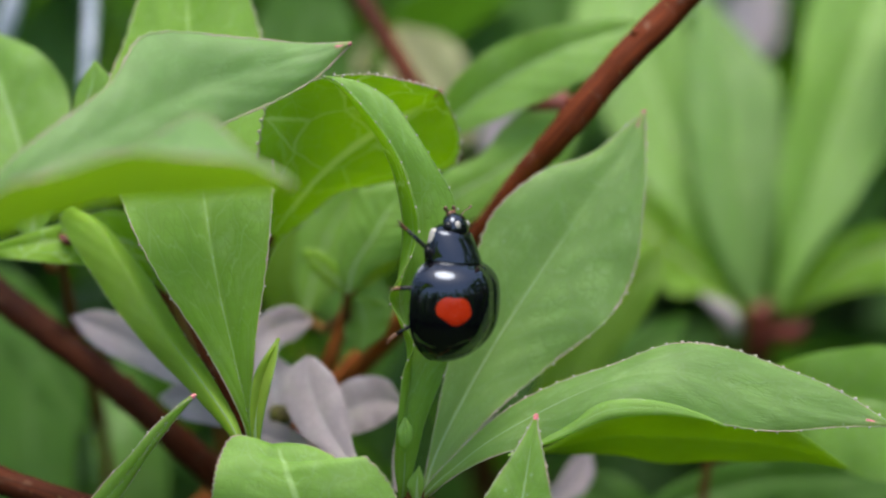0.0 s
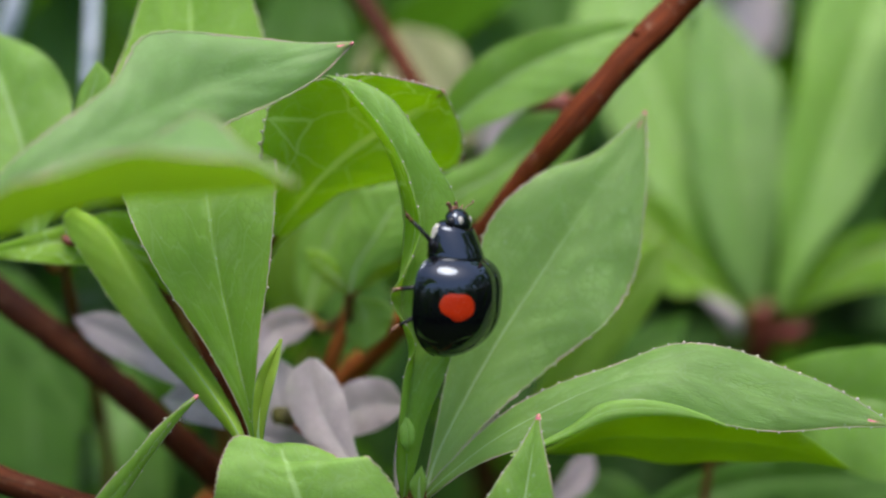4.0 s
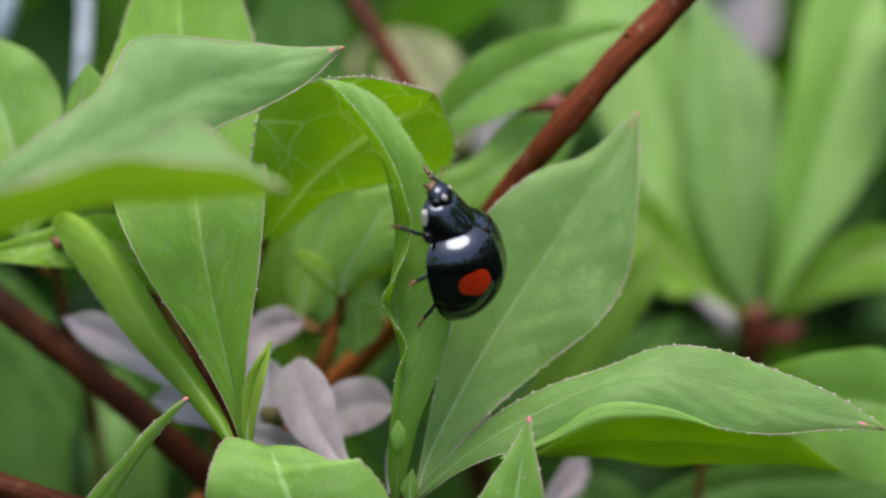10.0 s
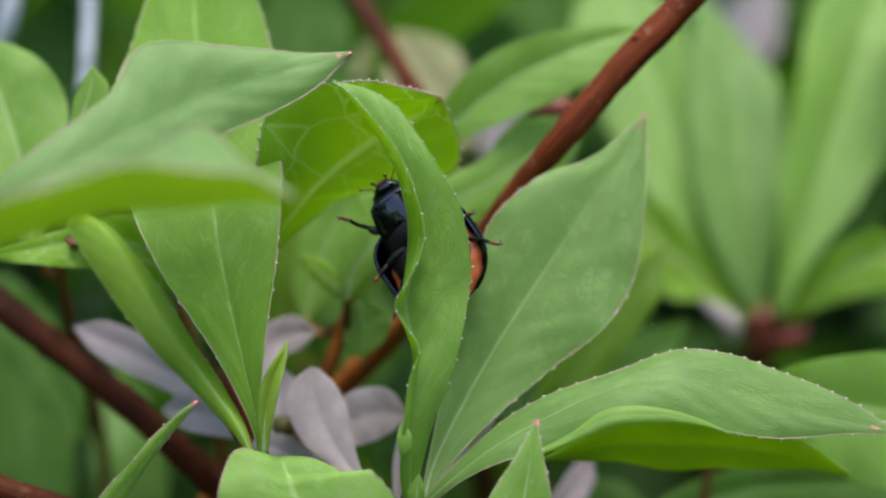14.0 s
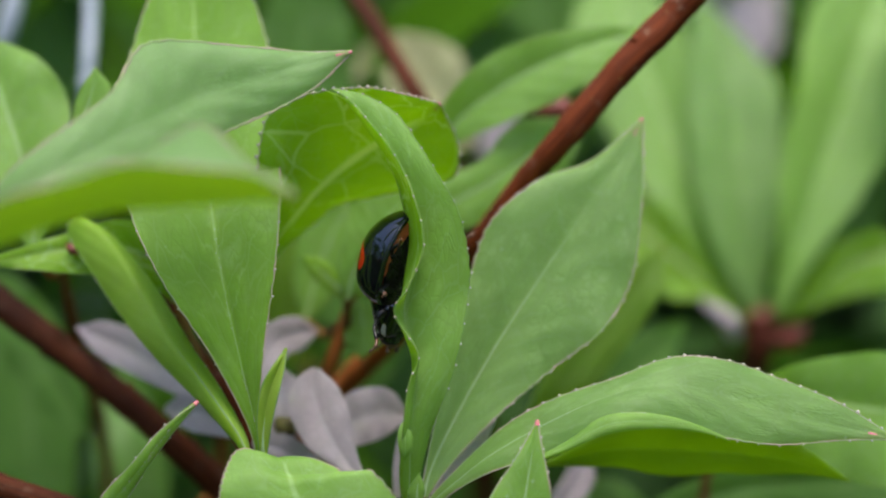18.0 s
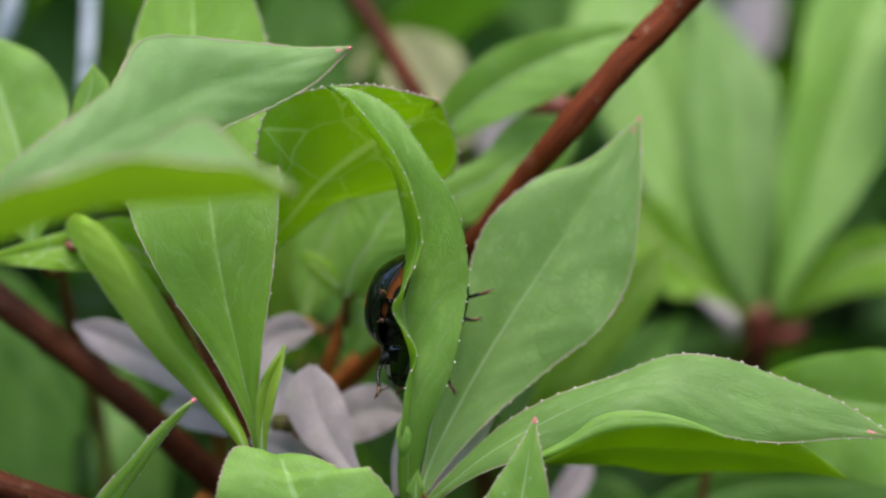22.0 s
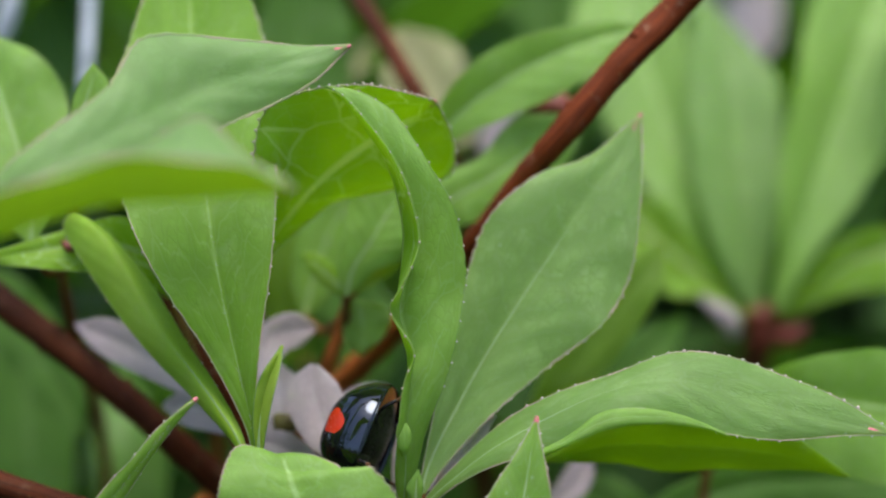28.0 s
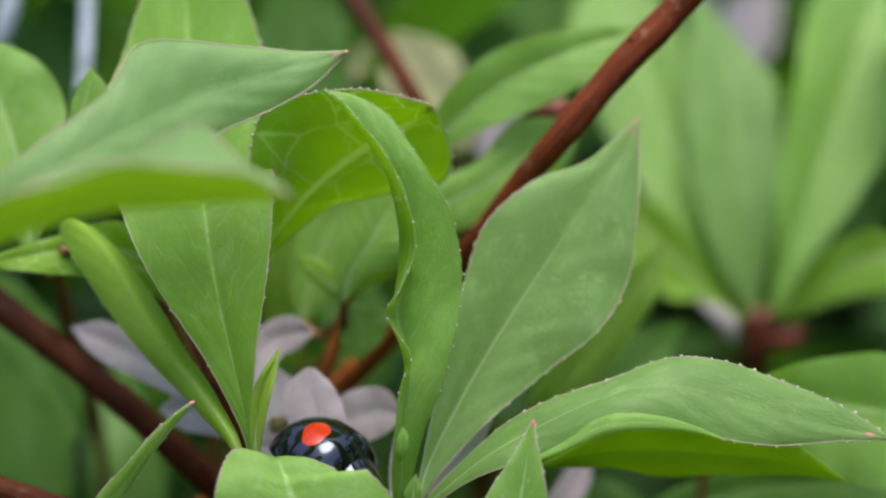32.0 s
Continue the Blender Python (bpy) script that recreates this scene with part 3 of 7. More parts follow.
leaf(shoot_outer, "young leaf held forward, seen edge-on, soft pink rim", [
        (-19.57, -17.03, 154.58, -0.17, 0.38, 0.12, 0.17, -0.24, 0.39),
        (-16.8, -17.24, 155.06, -0.59, 2.82, 0.37, 0.17, -1.29, 1.54),
        (-14.32, -17.01, 155.9, -0.73, 3.62, 0.82, -0.03, -1.58, 1.76),
        (-11.95, -16.88, 156.43, -0.17, 4.15, 0.87, 0.21, -1.55, 1.83),
        (-9.58, -16.84, 156.56, -0.03, 4.78, 1.96, 0.35, -1.54, 1.88),
        (-7.41, -16.79, 156.76, -0.25, 2.96, 0.89, 0.28, -1.22, 1.18),
        (-6.17, -16.78, 156.81, 0.03, 1.13, 0.42, 0.01, -0.69, 0.59),
        (-5.41, -16.76, 156.87, 0, 0, 0, 0, 0, 0),
    ], veins=0.15, gloss=True, fold=1.0, rib=0, smooth=True, rim=0.05, pink=True, material=[PALE_SHEEN, UNDER_PLAIN], seed=6)
stem(shoot_outer, [(-21.42, -10.04, 152.71), (-22, -8.96, 151.35), (-22.58, -8.48, 151.58)], [0.2, 0.25, 0.3], SHOOT, "petiole")
stem(shoot_outer, [
        (-21.42, -9.05, 152.92),
        (-22.58, -8.48, 151.58),
        (-24, -7.54, 148.12),
        (-28.43, -1.62, 131.36),
        (-34.5, 14.73, 70.06),
        (-45, 25, 0),
    ], [0.21, 0.23, 0.28, 0.31, 0.37, 0.48], SHOOT, "stem", "", seed=16)
shoot_edge = thing("leafy_shoot", (-18.92, 8.92, 146.77), "blurred leafy shoot at the edge of the bush", "shoot", "shoots of the bush")
leaf(shoot_edge, "out-of-focus pale leaf at the edge of the bush", [
        (-20.04, 7.81, 148.22, -0.22, 0, 0, 0.17, 0, 0),
        (-20.29, 9.09, 150.76, -1.96, -0.56, 0.13, 1.64, -0.49, 0.4),
        (-21.31, 10.73, 153.55, -2.5, -0.78, -0.12, 2.83, -0.28, 1.2),
        (-22.31, 12.1, 155.86, -1.95, -0.79, -0.14, 2.32, -0.46, 1.08),
        (-23.17, 13.41, 157.93, 0, 0, 0, 0, 0, 0),
    ], veins=0.2, pink=False, seed=7)
stem(shoot_edge, [(-20.04, 7.81, 148.22), (-19.48, 8.66, 146.7), (-18.92, 8.92, 146.77)], [0.2, 0.25, 0.3], SHOOT, "petiole")
leaf(shoot_edge, "small pale leaf tip beside a dry stalk", [
        (-17.3, 6.09, 153.4, -0.21, 0, 0, 0.21, 0, 0),
        (-16.98, 6.58, 155.22, -0.59, -0.03, -0.13, 0.81, 0, 0),
        (-16.63, 6.89, 156.39, -0.62, -0.03, -0.13, 0.81, 0, 0),
        (-16.55, 7.15, 157.35, 0, 0, 0, 0, 0, 0),
    ], veins=0.1, pink=False, seed=8)
stem(shoot_edge, [(-17.3, 6.09, 153.4), (-18.11, 7.8, 149.29), (-18.92, 8.92, 146.77)], [0.2, 0.25, 0.3], SHOOT, "petiole")
stem(shoot_edge, [
        (-19.07, 8.43, 147.77),
        (-18.92, 8.92, 146.77),
        (-19.35, 14.74, 140.48),
        (-19.94, 25.88, 125.69),
        (-22.17, 40.87, 66.24),
        (-25, 55, 0),
    ], [0.25, 0.25, 0.3, 0.33, 0.39, 0.51], SHOOT, "stem", "", seed=22)
shoot_middle = thing("leafy_shoot", (-9.31, 7.93, 145.88), "shoot carrying one large curled leaf", "shoot", "shoots of the bush")
leaf(shoot_middle, "curled leaf showing its net-veined underside and toothed rim", [
        (-9.19, 7.34, 146.49, -0.14, 0.04, 0.13, 0.17, -0.02, -0.08),
        (-8.37, 6.72, 148.79, -0.31, -0.67, 0.6, 0.45, 0.54, -0.28),
        (-6.45, 5.94, 151.29, -2.15, -2.37, 1.99, 0.97, 1.85, -0.84),
        (-4.67, 5.96, 152.94, -3.33, -2.48, 3.1, 1.26, 2.21, -1.81),
        (-3.1, 5.92, 154.31, -2.4, -2.34, 2.86, 1.76, 1.95, -2.76),
        (-1.65, 5.77, 155.32, -1.82, -2.14, 2.06, 2.09, 1.65, -3.1),
        (-0.77, 5.3, 155.87, -0.77, -1.59, 1.02, 1.55, 0.96, -1.82),
        (-0.11, 4.62, 156.41, 0, 0, 0, 0, 0, 0),
    ], veins=1, beads=(TOOTH, TOOTH), under=True, rib=0, rim=0.035, seed=9)
stem(shoot_middle, [(-9.19, 7.34, 146.49), (-9.25, 7.94, 145.38), (-9.31, 7.93, 145.88)], [0.2, 0.25, 0.3], SHOOT, "petiole")
stem(shoot_middle, [
        (-8.3, 6.54, 148.9),
        (-8.77, 7.28, 147.79),
        (-9.31, 7.93, 145.88),
        (-10.5, 12.13, 141.94),
        (-12.93, 23.68, 127.88),
        (-13.25, 39.56, 66.97),
        (-16, 55, 0),
    ], [0.19, 0.22, 0.28, 0.35, 0.39, 0.46, 0.6], SHOOT, "petiole", "pinkish petiole", seed=26)
shoot_rosette = thing("leafy_shoot", (-1.09, -1.54, 138.08), "leafy shoot with a rosette of broad green leaves", "shoot", "shoots of the bush")
leaf_curl = leaf(shoot_rosette, "long leaf standing on edge with a wavy curled rim", [
        (-1.86, -1.96, 138.81, -0.15, 0, 0, 0.15, 0, 0),
        (-1.79, -2.25, 140.56, -0.38, -0.3, 0.06, 0.56, 0.35, 0.14),
        (-1.73, -2.42, 142.92, -0.31, -0.69, 0.11, 1.04, 0.28, -0.1),
        (-1.52, -2.17, 144.98, -0.24, -0.79, 0.13, 1.57, 0.19, -0.06),
        (-1.63, -1.48, 146.01, 0.35, -1.41, 0.55, 2.18, -0.2, 0.81),
        (-2.04, -0.86, 147.57, -0.34, -1.66, 0.75, 2.95, -0.37, 0.95),
        (-1.94, -0.35, 149.07, 0.1, -2.25, 0.47, 2.95, -0.61, 0.83),
        (-1.78, 0.17, 151.04, 0.74, -2.45, 0.5, 2.29, -0.64, 1.08),
        (-2.06, 0.57, 152.9, 0.57, -2.31, 0.67, 1.83, -0.6, 0.84),
        (-2.7, 0.82, 154.59, 0.25, -1.51, 0.53, 1.53, -0.15, 0.6),
        (-3.92, 1.47, 156.27, 0.2, -1.06, 0.31, 1.53, 0.05, 0.2),
        (-4.69, 1.91, 157.12, 0.12, -0.28, 0.1, 0.81, 0.14, 0.13),
        (-5.43, 2.41, 157.44, 0, 0, 0, 0, 0, 0),
    ], veins=0.35, beads=(TOOTH_PALE, TOOTH_PALE), fold=1.0, rib=0.5, rim=0.02, pink=False, seed=10)
stem(shoot_rosette, [(-1.86, -1.96, 138.81), (-1.47, -1.45, 137.65), (-1.09, -1.54, 138.08)], [0.2, 0.25, 0.3], SHOOT, "petiole")
leaf_broad = leaf(shoot_rosette, "broad pointed leaf with a straight pale midrib", [
        (-0.83, -1.69, 138.92, -0.1, 0.01, 0.05, 0.13, -0.01, -0.05),
        (-0.31, -0.4, 140.27, -0.39, -0.35, -0.14, 0.73, -0.32, -0.02),
        (0.9, 1.21, 142.33, -0.95, -0.43, 0.7, 1.75, -0.55, -0.14),
        (2.49, 2.45, 144.84, -1.97, -0.47, 0.56, 2.8, -0.79, -0.63),
        (4.29, 3.55, 147.42, -2.96, -0.45, 0.62, 3.33, -1.04, -1.57),
        (6.09, 4.63, 149.89, -3.76, -0.44, 0.66, 2.89, -1.05, -1.98),
        (7.62, 5.59, 151.92, -3.05, -0.31, 0.4, 1.82, -0.82, -1.51),
        (8.73, 6.37, 153.28, -1.57, -0.25, -0.16, 0.92, -0.34, -0.48),
        (9.67, 7.32, 154.9, 0, 0, 0, 0, 0, 0),
    ], veins=0.35, beads=(TOOTH_PALE, TOOTH_PALE), gloss=True, rib=0.75, rim=0.03, seed=11)
stem(shoot_rosette, [(-0.83, -1.69, 138.92), (-0.96, -1.31, 137.7), (-1.09, -1.54, 138.08)], [0.2, 0.25, 0.3], SHOOT, "petiole")
leaf_arch = leaf(shoot_rosette, "long arching leaf, rim set with tiny dark teeth", [
        (-0.93, -1.77, 138.73, -0.1, 0.04, 0.15, 0.08, -0.03, -0.1),
        (0.39, -2.04, 140.04, -0.26, 0.56, 0.17, 0.33, -0.4, 0.05),
        (2.34, -2.4, 141.81, -0.22, 1.51, 0.21, 0.31, -0.74, -0.43),
        (5.1, -2.38, 143.42, -0.39, 1.04, 0.39, 0.35, -0.89, -1.02),
        (7.59, -2.31, 144.46, 0.09, 1.26, 0.44, -0.17, -0.99, -0.62),
        (10.02, -2.19, 144.9, 0.26, 1.45, 0.78, -0.14, -1.11, -1.06),
        (12.69, -2.23, 144.35, 0.28, 1.45, 1.16, -0.51, -1.03, -1.53),
        (15.23, -2.25, 143.53, 0.3, 1.24, 1.14, -0.54, -0.82, -1.13),
        (17.85, -2.12, 142.84, 0.22, 0.72, 0.75, -0.29, -0.43, -0.44),
        (20.26, -2.07, 142.26, 0, 0.03, 0.1, 0, 0, 0),
    ], veins=0.4, beads=(TOOTH, TOOTH_PALE), gloss=True, fold=0.6, rib=0.5, rim=0.03, seed=12)
stem(shoot_rosette, [(-0.93, -1.78, 138.73), (-1.01, -1.36, 137.61), (-1.09, -1.54, 138.08)], [0.2, 0.25, 0.3], SHOOT, "petiole")
leaf_below = leaf(shoot_rosette, "shaded green leaf under the arching leaf", [
        (4.7, 1.77, 139.6, -0.11, 0.02, 0.08, 0.11, -0.02, -0.08),
        (7.39, 2.15, 140.25, 0.05, -0.57, 0.97, 0.07, 0.63, -1.12),
        (10.08, 2.36, 140.23, 0.04, -0.84, 1.49, -0, 0.9, -1.66),
        (13.3, 2.32, 140.08, -0, -0.85, 1.46, 0.04, 0.74, -1.48),
        (16.48, 2.02, 139.73, -0.03, -0.55, 1.05, 0.06, 0.49, -0.87),
        (19.23, 1.57, 138.82, 0, 0, 0, 0, 0, 0),
    ], veins=0.3, near=False, material=[SHADED_LIGHT, SHADED_LIGHT], seed=13)
leaf_roll = leaf(shoot_rosette, "yellow-green margin of the arching leaf, rolled up", [
        (2.92, -3.53, 141.43, -0.05, 0.01, 0.02, 0.05, -0.01, -0.02),
        (4.42, -3.67, 142.07, 0.01, 0.22, 0.05, 0.05, -0.03, -0.12),
        (5.66, -3.71, 142.69, -0.04, 0.25, 0.15, 0.05, -0.05, -0.19),
        (6.91, -3.62, 143.43, -0.04, 0.29, 0.32, 0.05, -0.1, -0.39),
        (8.15, -3.65, 143.7, 0.02, 0.29, 0.3, 0.05, -0.1, -0.39),
        (9.91, -3.57, 143.62, 0.01, 0.17, 0.23, 0.03, -0.08, -0.29),
        (11.44, -3.47, 143.21, 0.01, 0.13, 0.09, 0.03, -0.03, -0.12),
        (12.72, -3.41, 142.66, 0, 0, 0, 0, 0, 0),
    ], veins=0.2, near=False, material=[TOP, TOP], name="rolled_edge", seed=63)
stem(shoot_rosette, [(-0.36, -1.06, 138.31), (-0.73, -1, 137.4), (-1.09, -1.54, 138.08)], [0.2, 0.25, 0.3], SHOOT, "petiole")
leaf_point = leaf(shoot_rosette, "pointed young leaf with pale midrib and pink tip", [
        (2.99, -6.54, 137.2, -0.12, 0, 0, 0.12, 0, 0),
        (3.28, -6.02, 139.11, -2.03, -0.37, 0.15, 1.49, -0.37, 0.15),
        (3.51, -5.64, 140.54, -1.44, -0.34, 0.27, 1.16, -0.37, 0.15),
        (3.76, -5.16, 141.94, -0.8, -0.28, 0.11, 0.6, -0.22, 0.34),
        (3.96, -4.81, 142.86, -0.42, -0.11, -0.01, 0.24, -0.06, 0.15),
        (4.09, -4.48, 143.71, 0, 0, 0, 0, 0, 0),
    ], veins=0.3, beads=(TOOTH_PALE, TOOTH_PALE), seed=14)
stem(shoot_rosette, [(2.99, -6.54, 137.2), (0.95, -3.74, 136.84), (-1.09, -1.54, 138.08)], [0.2, 0.25, 0.3], SHOOT, "petiole")
leaf_face = leaf(shoot_rosette, "broad scalloped leaf turned face up", [
        (-5.59, -5.79, 136.09, -0.25, 0, 0, 0.25, 0, 0),
        (-5.94, -6.03, 138.31, -4.21, -0.37, 0.16, 4.02, -0.4, 0.04),
        (-6.22, -5.86, 139.7, -3.86, -0.29, 0.46, 4.23, -0.37, 0.15),
        (-6.47, -5.67, 140.39, -3.51, -0.27, 0.53, 4.31, -0.32, 0.34),
        (-6.7, -5.43, 140.91, -3.17, -0.24, 0.65, 4.01, -0.19, 0.47),
        (-6.86, -5.24, 141.23, -2.91, -0.12, 0.73, 3.42, -0.02, 0.72),
        (-7.03, -4.87, 141.48, -2.59, 0.01, 0.81, 2.79, -0.22, -0.05),
        (-7.19, -4.58, 141.77, -2.13, 0.11, 0.8, 2.27, -0.06, 0.16),
        (-7.44, -4.23, 141.93, -1.24, 0.04, 0.54, 1.31, -0.03, 0.28),
        (-7.76, -4, 142.03, 0, 0, 0, 0, 0, 0),
    ], veins=0.2, rib=0.12, rim=0.03, seed=15)
stem(shoot_rosette, [(-5.59, -5.8, 136.07), (-3.34, -3.37, 136.28), (-1.09, -1.54, 138.08)], [0.2, 0.25, 0.3], SHOOT, "petiole")
leaf(shoot_rosette, "tiny leaf bud at the foot of the rosette", [
        (-1.18, -2.5, 138.75, -0.1, 0, 0, 0.1, 0, 0),
        (-1.18, -2.36, 139.65, -0.41, -0.21, 0, 0.33, -0.19, 0.07),
        (-1.07, -2.25, 140.43, 0, 0, 0, 0, 0, 0),
    ], veins=0.1, pink=False, seed=16)
stem(shoot_rosette, [(-1.18, -2.5, 138.75), (-1.13, -1.72, 137.61), (-1.09, -1.54, 138.08)], [0.2, 0.25, 0.3], SHOOT, "petiole")
leaf(shoot_rosette, "pale green unopened leaflet at the leaf foot", [
        (-1.72, -2.93, 141.36, -0.08, 0, 0, 0.08, 0, 0),
        (-1.69, -3.02, 141.8, -0.28, -0.1, 0.01, 0.28, -0.09, 0.06),
        (-1.69, -2.97, 142.4, -0.35, -0.09, 0.03, 0.33, -0.09, 0.03),
        (-1.77, -2.76, 142.78, -0.2, -0.09, 0.03, 0.2, -0.09, 0.06),
        (-1.82, -2.6, 142.99, 0, 0, 0, 0, 0, 0),
    ], veins=0.1, near=False, pink=False, name="leaflet", seed=17)
stem(shoot_rosette, [
        (-1.14, -1.7, 139.03),
        (-1.09, -1.54, 138.08),
        (-1.11, -0.77, 135.52),
        (-1.18, 5.64, 118.01),
        (0.45, 28.11, 63.76),
        (2, 45, 0),
    ], [0.34, 0.36, 0.39, 0.43, 0.51, 0.67], SHOOT, "stem", "", seed=43)
shoot_low = thing("leafy_shoot", (-16.87, -5.62, 135.99), "low shoot with a narrow toothed leaf", "shoot", "shoots of the bush")
leaf(shoot_low, "narrow toothed leaf tip leaning over the branch", [
        (-16.58, -5.54, 137.04, -0.14, 0, 0, 0.14, 0, 0),
        (-15.21, -4.9, 139.45, -0.67, -0.3, 0.02, 0.5, 0.24, -0.19),
        (-13.46, -4.33, 141.57, -0.62, -0.31, -0.04, 0.27, 0.27, -0.1),
        (-12.35, -3.85, 142.98, -0.48, -0.25, -0.1, 0.19, 0.17, -0.18),
        (-11.61, -3.53, 143.77, -0.16, -0.16, -0.02, 0.09, 0.09, -0.22),
        (-10.95, -3.31, 144.22, 0, 0, 0, 0, 0, 0),
    ], veins=0.3, beads=(TOOTH_PALE, TOOTH_PALE), rib=0.3, hairs=True, rim=0.025, seed=18)
stem(shoot_low, [(-16.58, -5.54, 137.04), (-16.72, -5.28, 135.71), (-16.87, -5.62, 135.99)], [0.2, 0.25, 0.3], SHOOT, "petiole")
stem(shoot_low, [
        (-16.63, -5.54, 137.04),
        (-16.87, -5.62, 135.99),
        (-17.45, -4.68, 132.53),
        (-19.38, 1.41, 115.1),
        (-18.73, 18.66, 62.26),
        (-20, 30, 0),
    ], [0.17, 0.2, 0.26, 0.28, 0.33, 0.43], SHOOT, "stem", "", seed=47)
shoot_behind = thing("leafy_shoot", (-4.99, 10.35, 143.7), "shaded leafy shoot behind the curled leaf", "shoot", "shoots of the bush")
leaf(shoot_behind, "large blurred leaf arching behind the red-brown branch", [
        (-1.3, 15.81, 150.09, -0.15, 0.03, 0.11, 0.15, -0.03, -0.11),
        (0.47, 15.04, 152.81, -0.58, -0.45, 1.13, 0.35, -0.91, -0.61),
        (2.79, 14.96, 154.76, -0.6, -0.42, 1.78, 0.7, -1.25, -1.29),
        (5.4, 15.05, 156.21, -0.32, -0.22, 1.44, 0.82, -1.29, -1.46),
        (8.01, 15.31, 157.16, -0.02, -0.08, 0.83, 0.22, -1.18, -1.03),
        (10.65, 15.8, 157.9, 0, 0, 0, 0, 0, 0),
    ], veins=0.2, pink=False, seed=19)
leaf(shoot_behind, "small leaf in the shade behind the curled one", [
        (-4.74, 8.55, 145.41, -0.14, 0, 0, 0.14, 0, 0),
        (-4.38, 8.92, 146.77, -0.79, 0, 0, 1.04, -0.04, -0.14),
        (-3.48, 9.28, 148.12, -1.35, 0.15, 0.54, 1.68, -0.18, -0.68),
        (-2.64, 9.64, 149.48, -1.63, 0.25, 0.95, 1.4, -0.15, -0.54),
        (-1.38, 10.02, 150.89, 0, 0, 0, 0, 0, 0),
    ], veins=0.3, pink=False, seed=20)
stem(shoot_behind, [(-4.74, 8.55, 145.41), (-4.87, 9.75, 143.75), (-4.99, 10.35, 143.7)], [0.2, 0.25, 0.3], SHOOT, "petiole")
leaf(shoot_behind, "small leaf with a curled end in the shade", [
        (-4.81, 9.98, 145.14, -0.09, -0.04, -0.14, 0.09, 0.04, 0.14),
        (-5.52, 10.17, 145.83, -0.43, -0.07, -0.27, 0.43, 0.11, 0.41),
        (-6.38, 10.37, 146.6, -0.43, -0.06, -0.22, 0.28, 0.13, 0.47),
        (-7.09, 10.52, 147.15, 0, 0, 0, 0, 0, 0),
    ], veins=0.2, under=True, pink=False, seed=21)
stem(shoot_behind, [(-4.81, 9.98, 145.14), (-4.9, 10.46, 143.62), (-4.99, 10.35, 143.7)], [0.2, 0.25, 0.3], SHOOT, "petiole")
leaf(shoot_behind, "shaded leaf hanging below the twig", [
        (-4.67, 9.95, 145.01, -0.14, 0, 0, 0.14, 0, 0),
        (-4.1, 9.73, 144.18, -0.8, -0.07, -0.27, 1.42, 0.04, 0.14),
        (-3.96, 9.43, 143.08, -0.94, -0.04, -0.14, 1, 0, 0),
        (-4.1, 9.17, 142.12, 0, 0, 0, 0, 0, 0),
    ], veins=0.2, under=True, pink=False, seed=22)
stem(shoot_behind, [(-4.67, 9.95, 145.01), (-4.83, 10.45, 143.55), (-4.99, 10.35, 143.7)], [0.2, 0.25, 0.3], SHOOT, "petiole")
leaf(shoot_behind, "pale leaf behind the curled leaf", [
        (-7.33, 15.21, 142.22, -0.15, 0, 0, 0.15, 0, 0),
        (-6.73, 15.83, 144.55, -1.2, 0, 0, 1.8, 0, 0),
        (-5.83, 16.45, 146.87, -1.5, 0.16, 0.58, 2.1, -0.16, -0.58),
        (-4.33, 16.99, 148.9, -1.2, 0.16, 0.58, 1.5, -0.23, -0.87),
        (-2.52, 17.38, 150.35, 0, 0, 0, 0, 0, 0),
    ], veins=0.1, pink=False, seed=23)
stem(shoot_behind, [(-7.33, 15.21, 142.22), (-6.16, 13.08, 142.16), (-4.99, 10.35, 143.7)], [0.2, 0.25, 0.3], SHOOT, "petiole")
leaf(shoot_behind, "green leaf behind the branch", [
        (-1.29, 13.64, 147.59, -0.15, 0.03, 0.11, 0.15, -0.03, -0.11),
        (0.46, 13.31, 149.17, -0.58, 0.3, 1.12, 0.58, -0.34, -1.26),
        (2.5, 13.61, 150.29, -0.58, 0.26, 0.98, 0.58, -0.38, -1.4),
        (5.15, 14.78, 151.83, -1.17, 0.34, 1.27, 1.17, -0.3, -1.13),
        (7.54, 15.87, 153.1, 0, 0, 0, 0, 0, 0),
    ], veins=0.1, pink=False, seed=24)
stem(shoot_behind, [
        (-4.53, 10.06, 145.42),
        (-5.13, 10.2, 143.14),
        (-5.89, 10.37, 140.98),
        (-6.79, 12.28, 136.92),
        (-9.15, 20.3, 120.28),
        (-5.89, 42.14, 64.46),
        (-5, 60, 0),
    ], [0.26, 0.34, 0.38, 0.44, 0.49, 0.58, 0.76], WARM_LIT_BARK, "stem", "", seed=59)
shoot_far = thing("leafy_shoot", (20.01, 33.81, 136.04), "blurred rosette of long leaves with a red node", "shoot", "shoots of the bush")
leaf(shoot_far, "blurred broad leaf of a farther rosette", [
        (19.23, 34.78, 136.85, -0.25, 0, 0, 0.18, 0.05, 0.17),
        (17.94, 36.55, 139.69, -1.26, -1.54, -0.13, 0.69, -1.26, 0.89),
        (15.95, 39.04, 143.7, -2.86, -1.5, -0.01, 2.15, -1.32, 0.68),
        (14.1, 43.47, 148.35, -3.99, -1.52, -0.08, 2.6, -1.33, 0.63),
        (12.52, 47.77, 152.9, -4.06, -1.54, -0.14, 3.05, -1.34, 0.58),
        (11.42, 51.92, 157.31, 0, 0, 0, 0, 0, 0),
    ], veins=0.2, near=False, seed=25)
stem(shoot_far, [(19.23, 34.78, 136.85), (19.62, 34.6, 135.64), (20.01, 33.81, 136.04)], [0.2, 0.25, 0.3], SHOOT, "petiole")
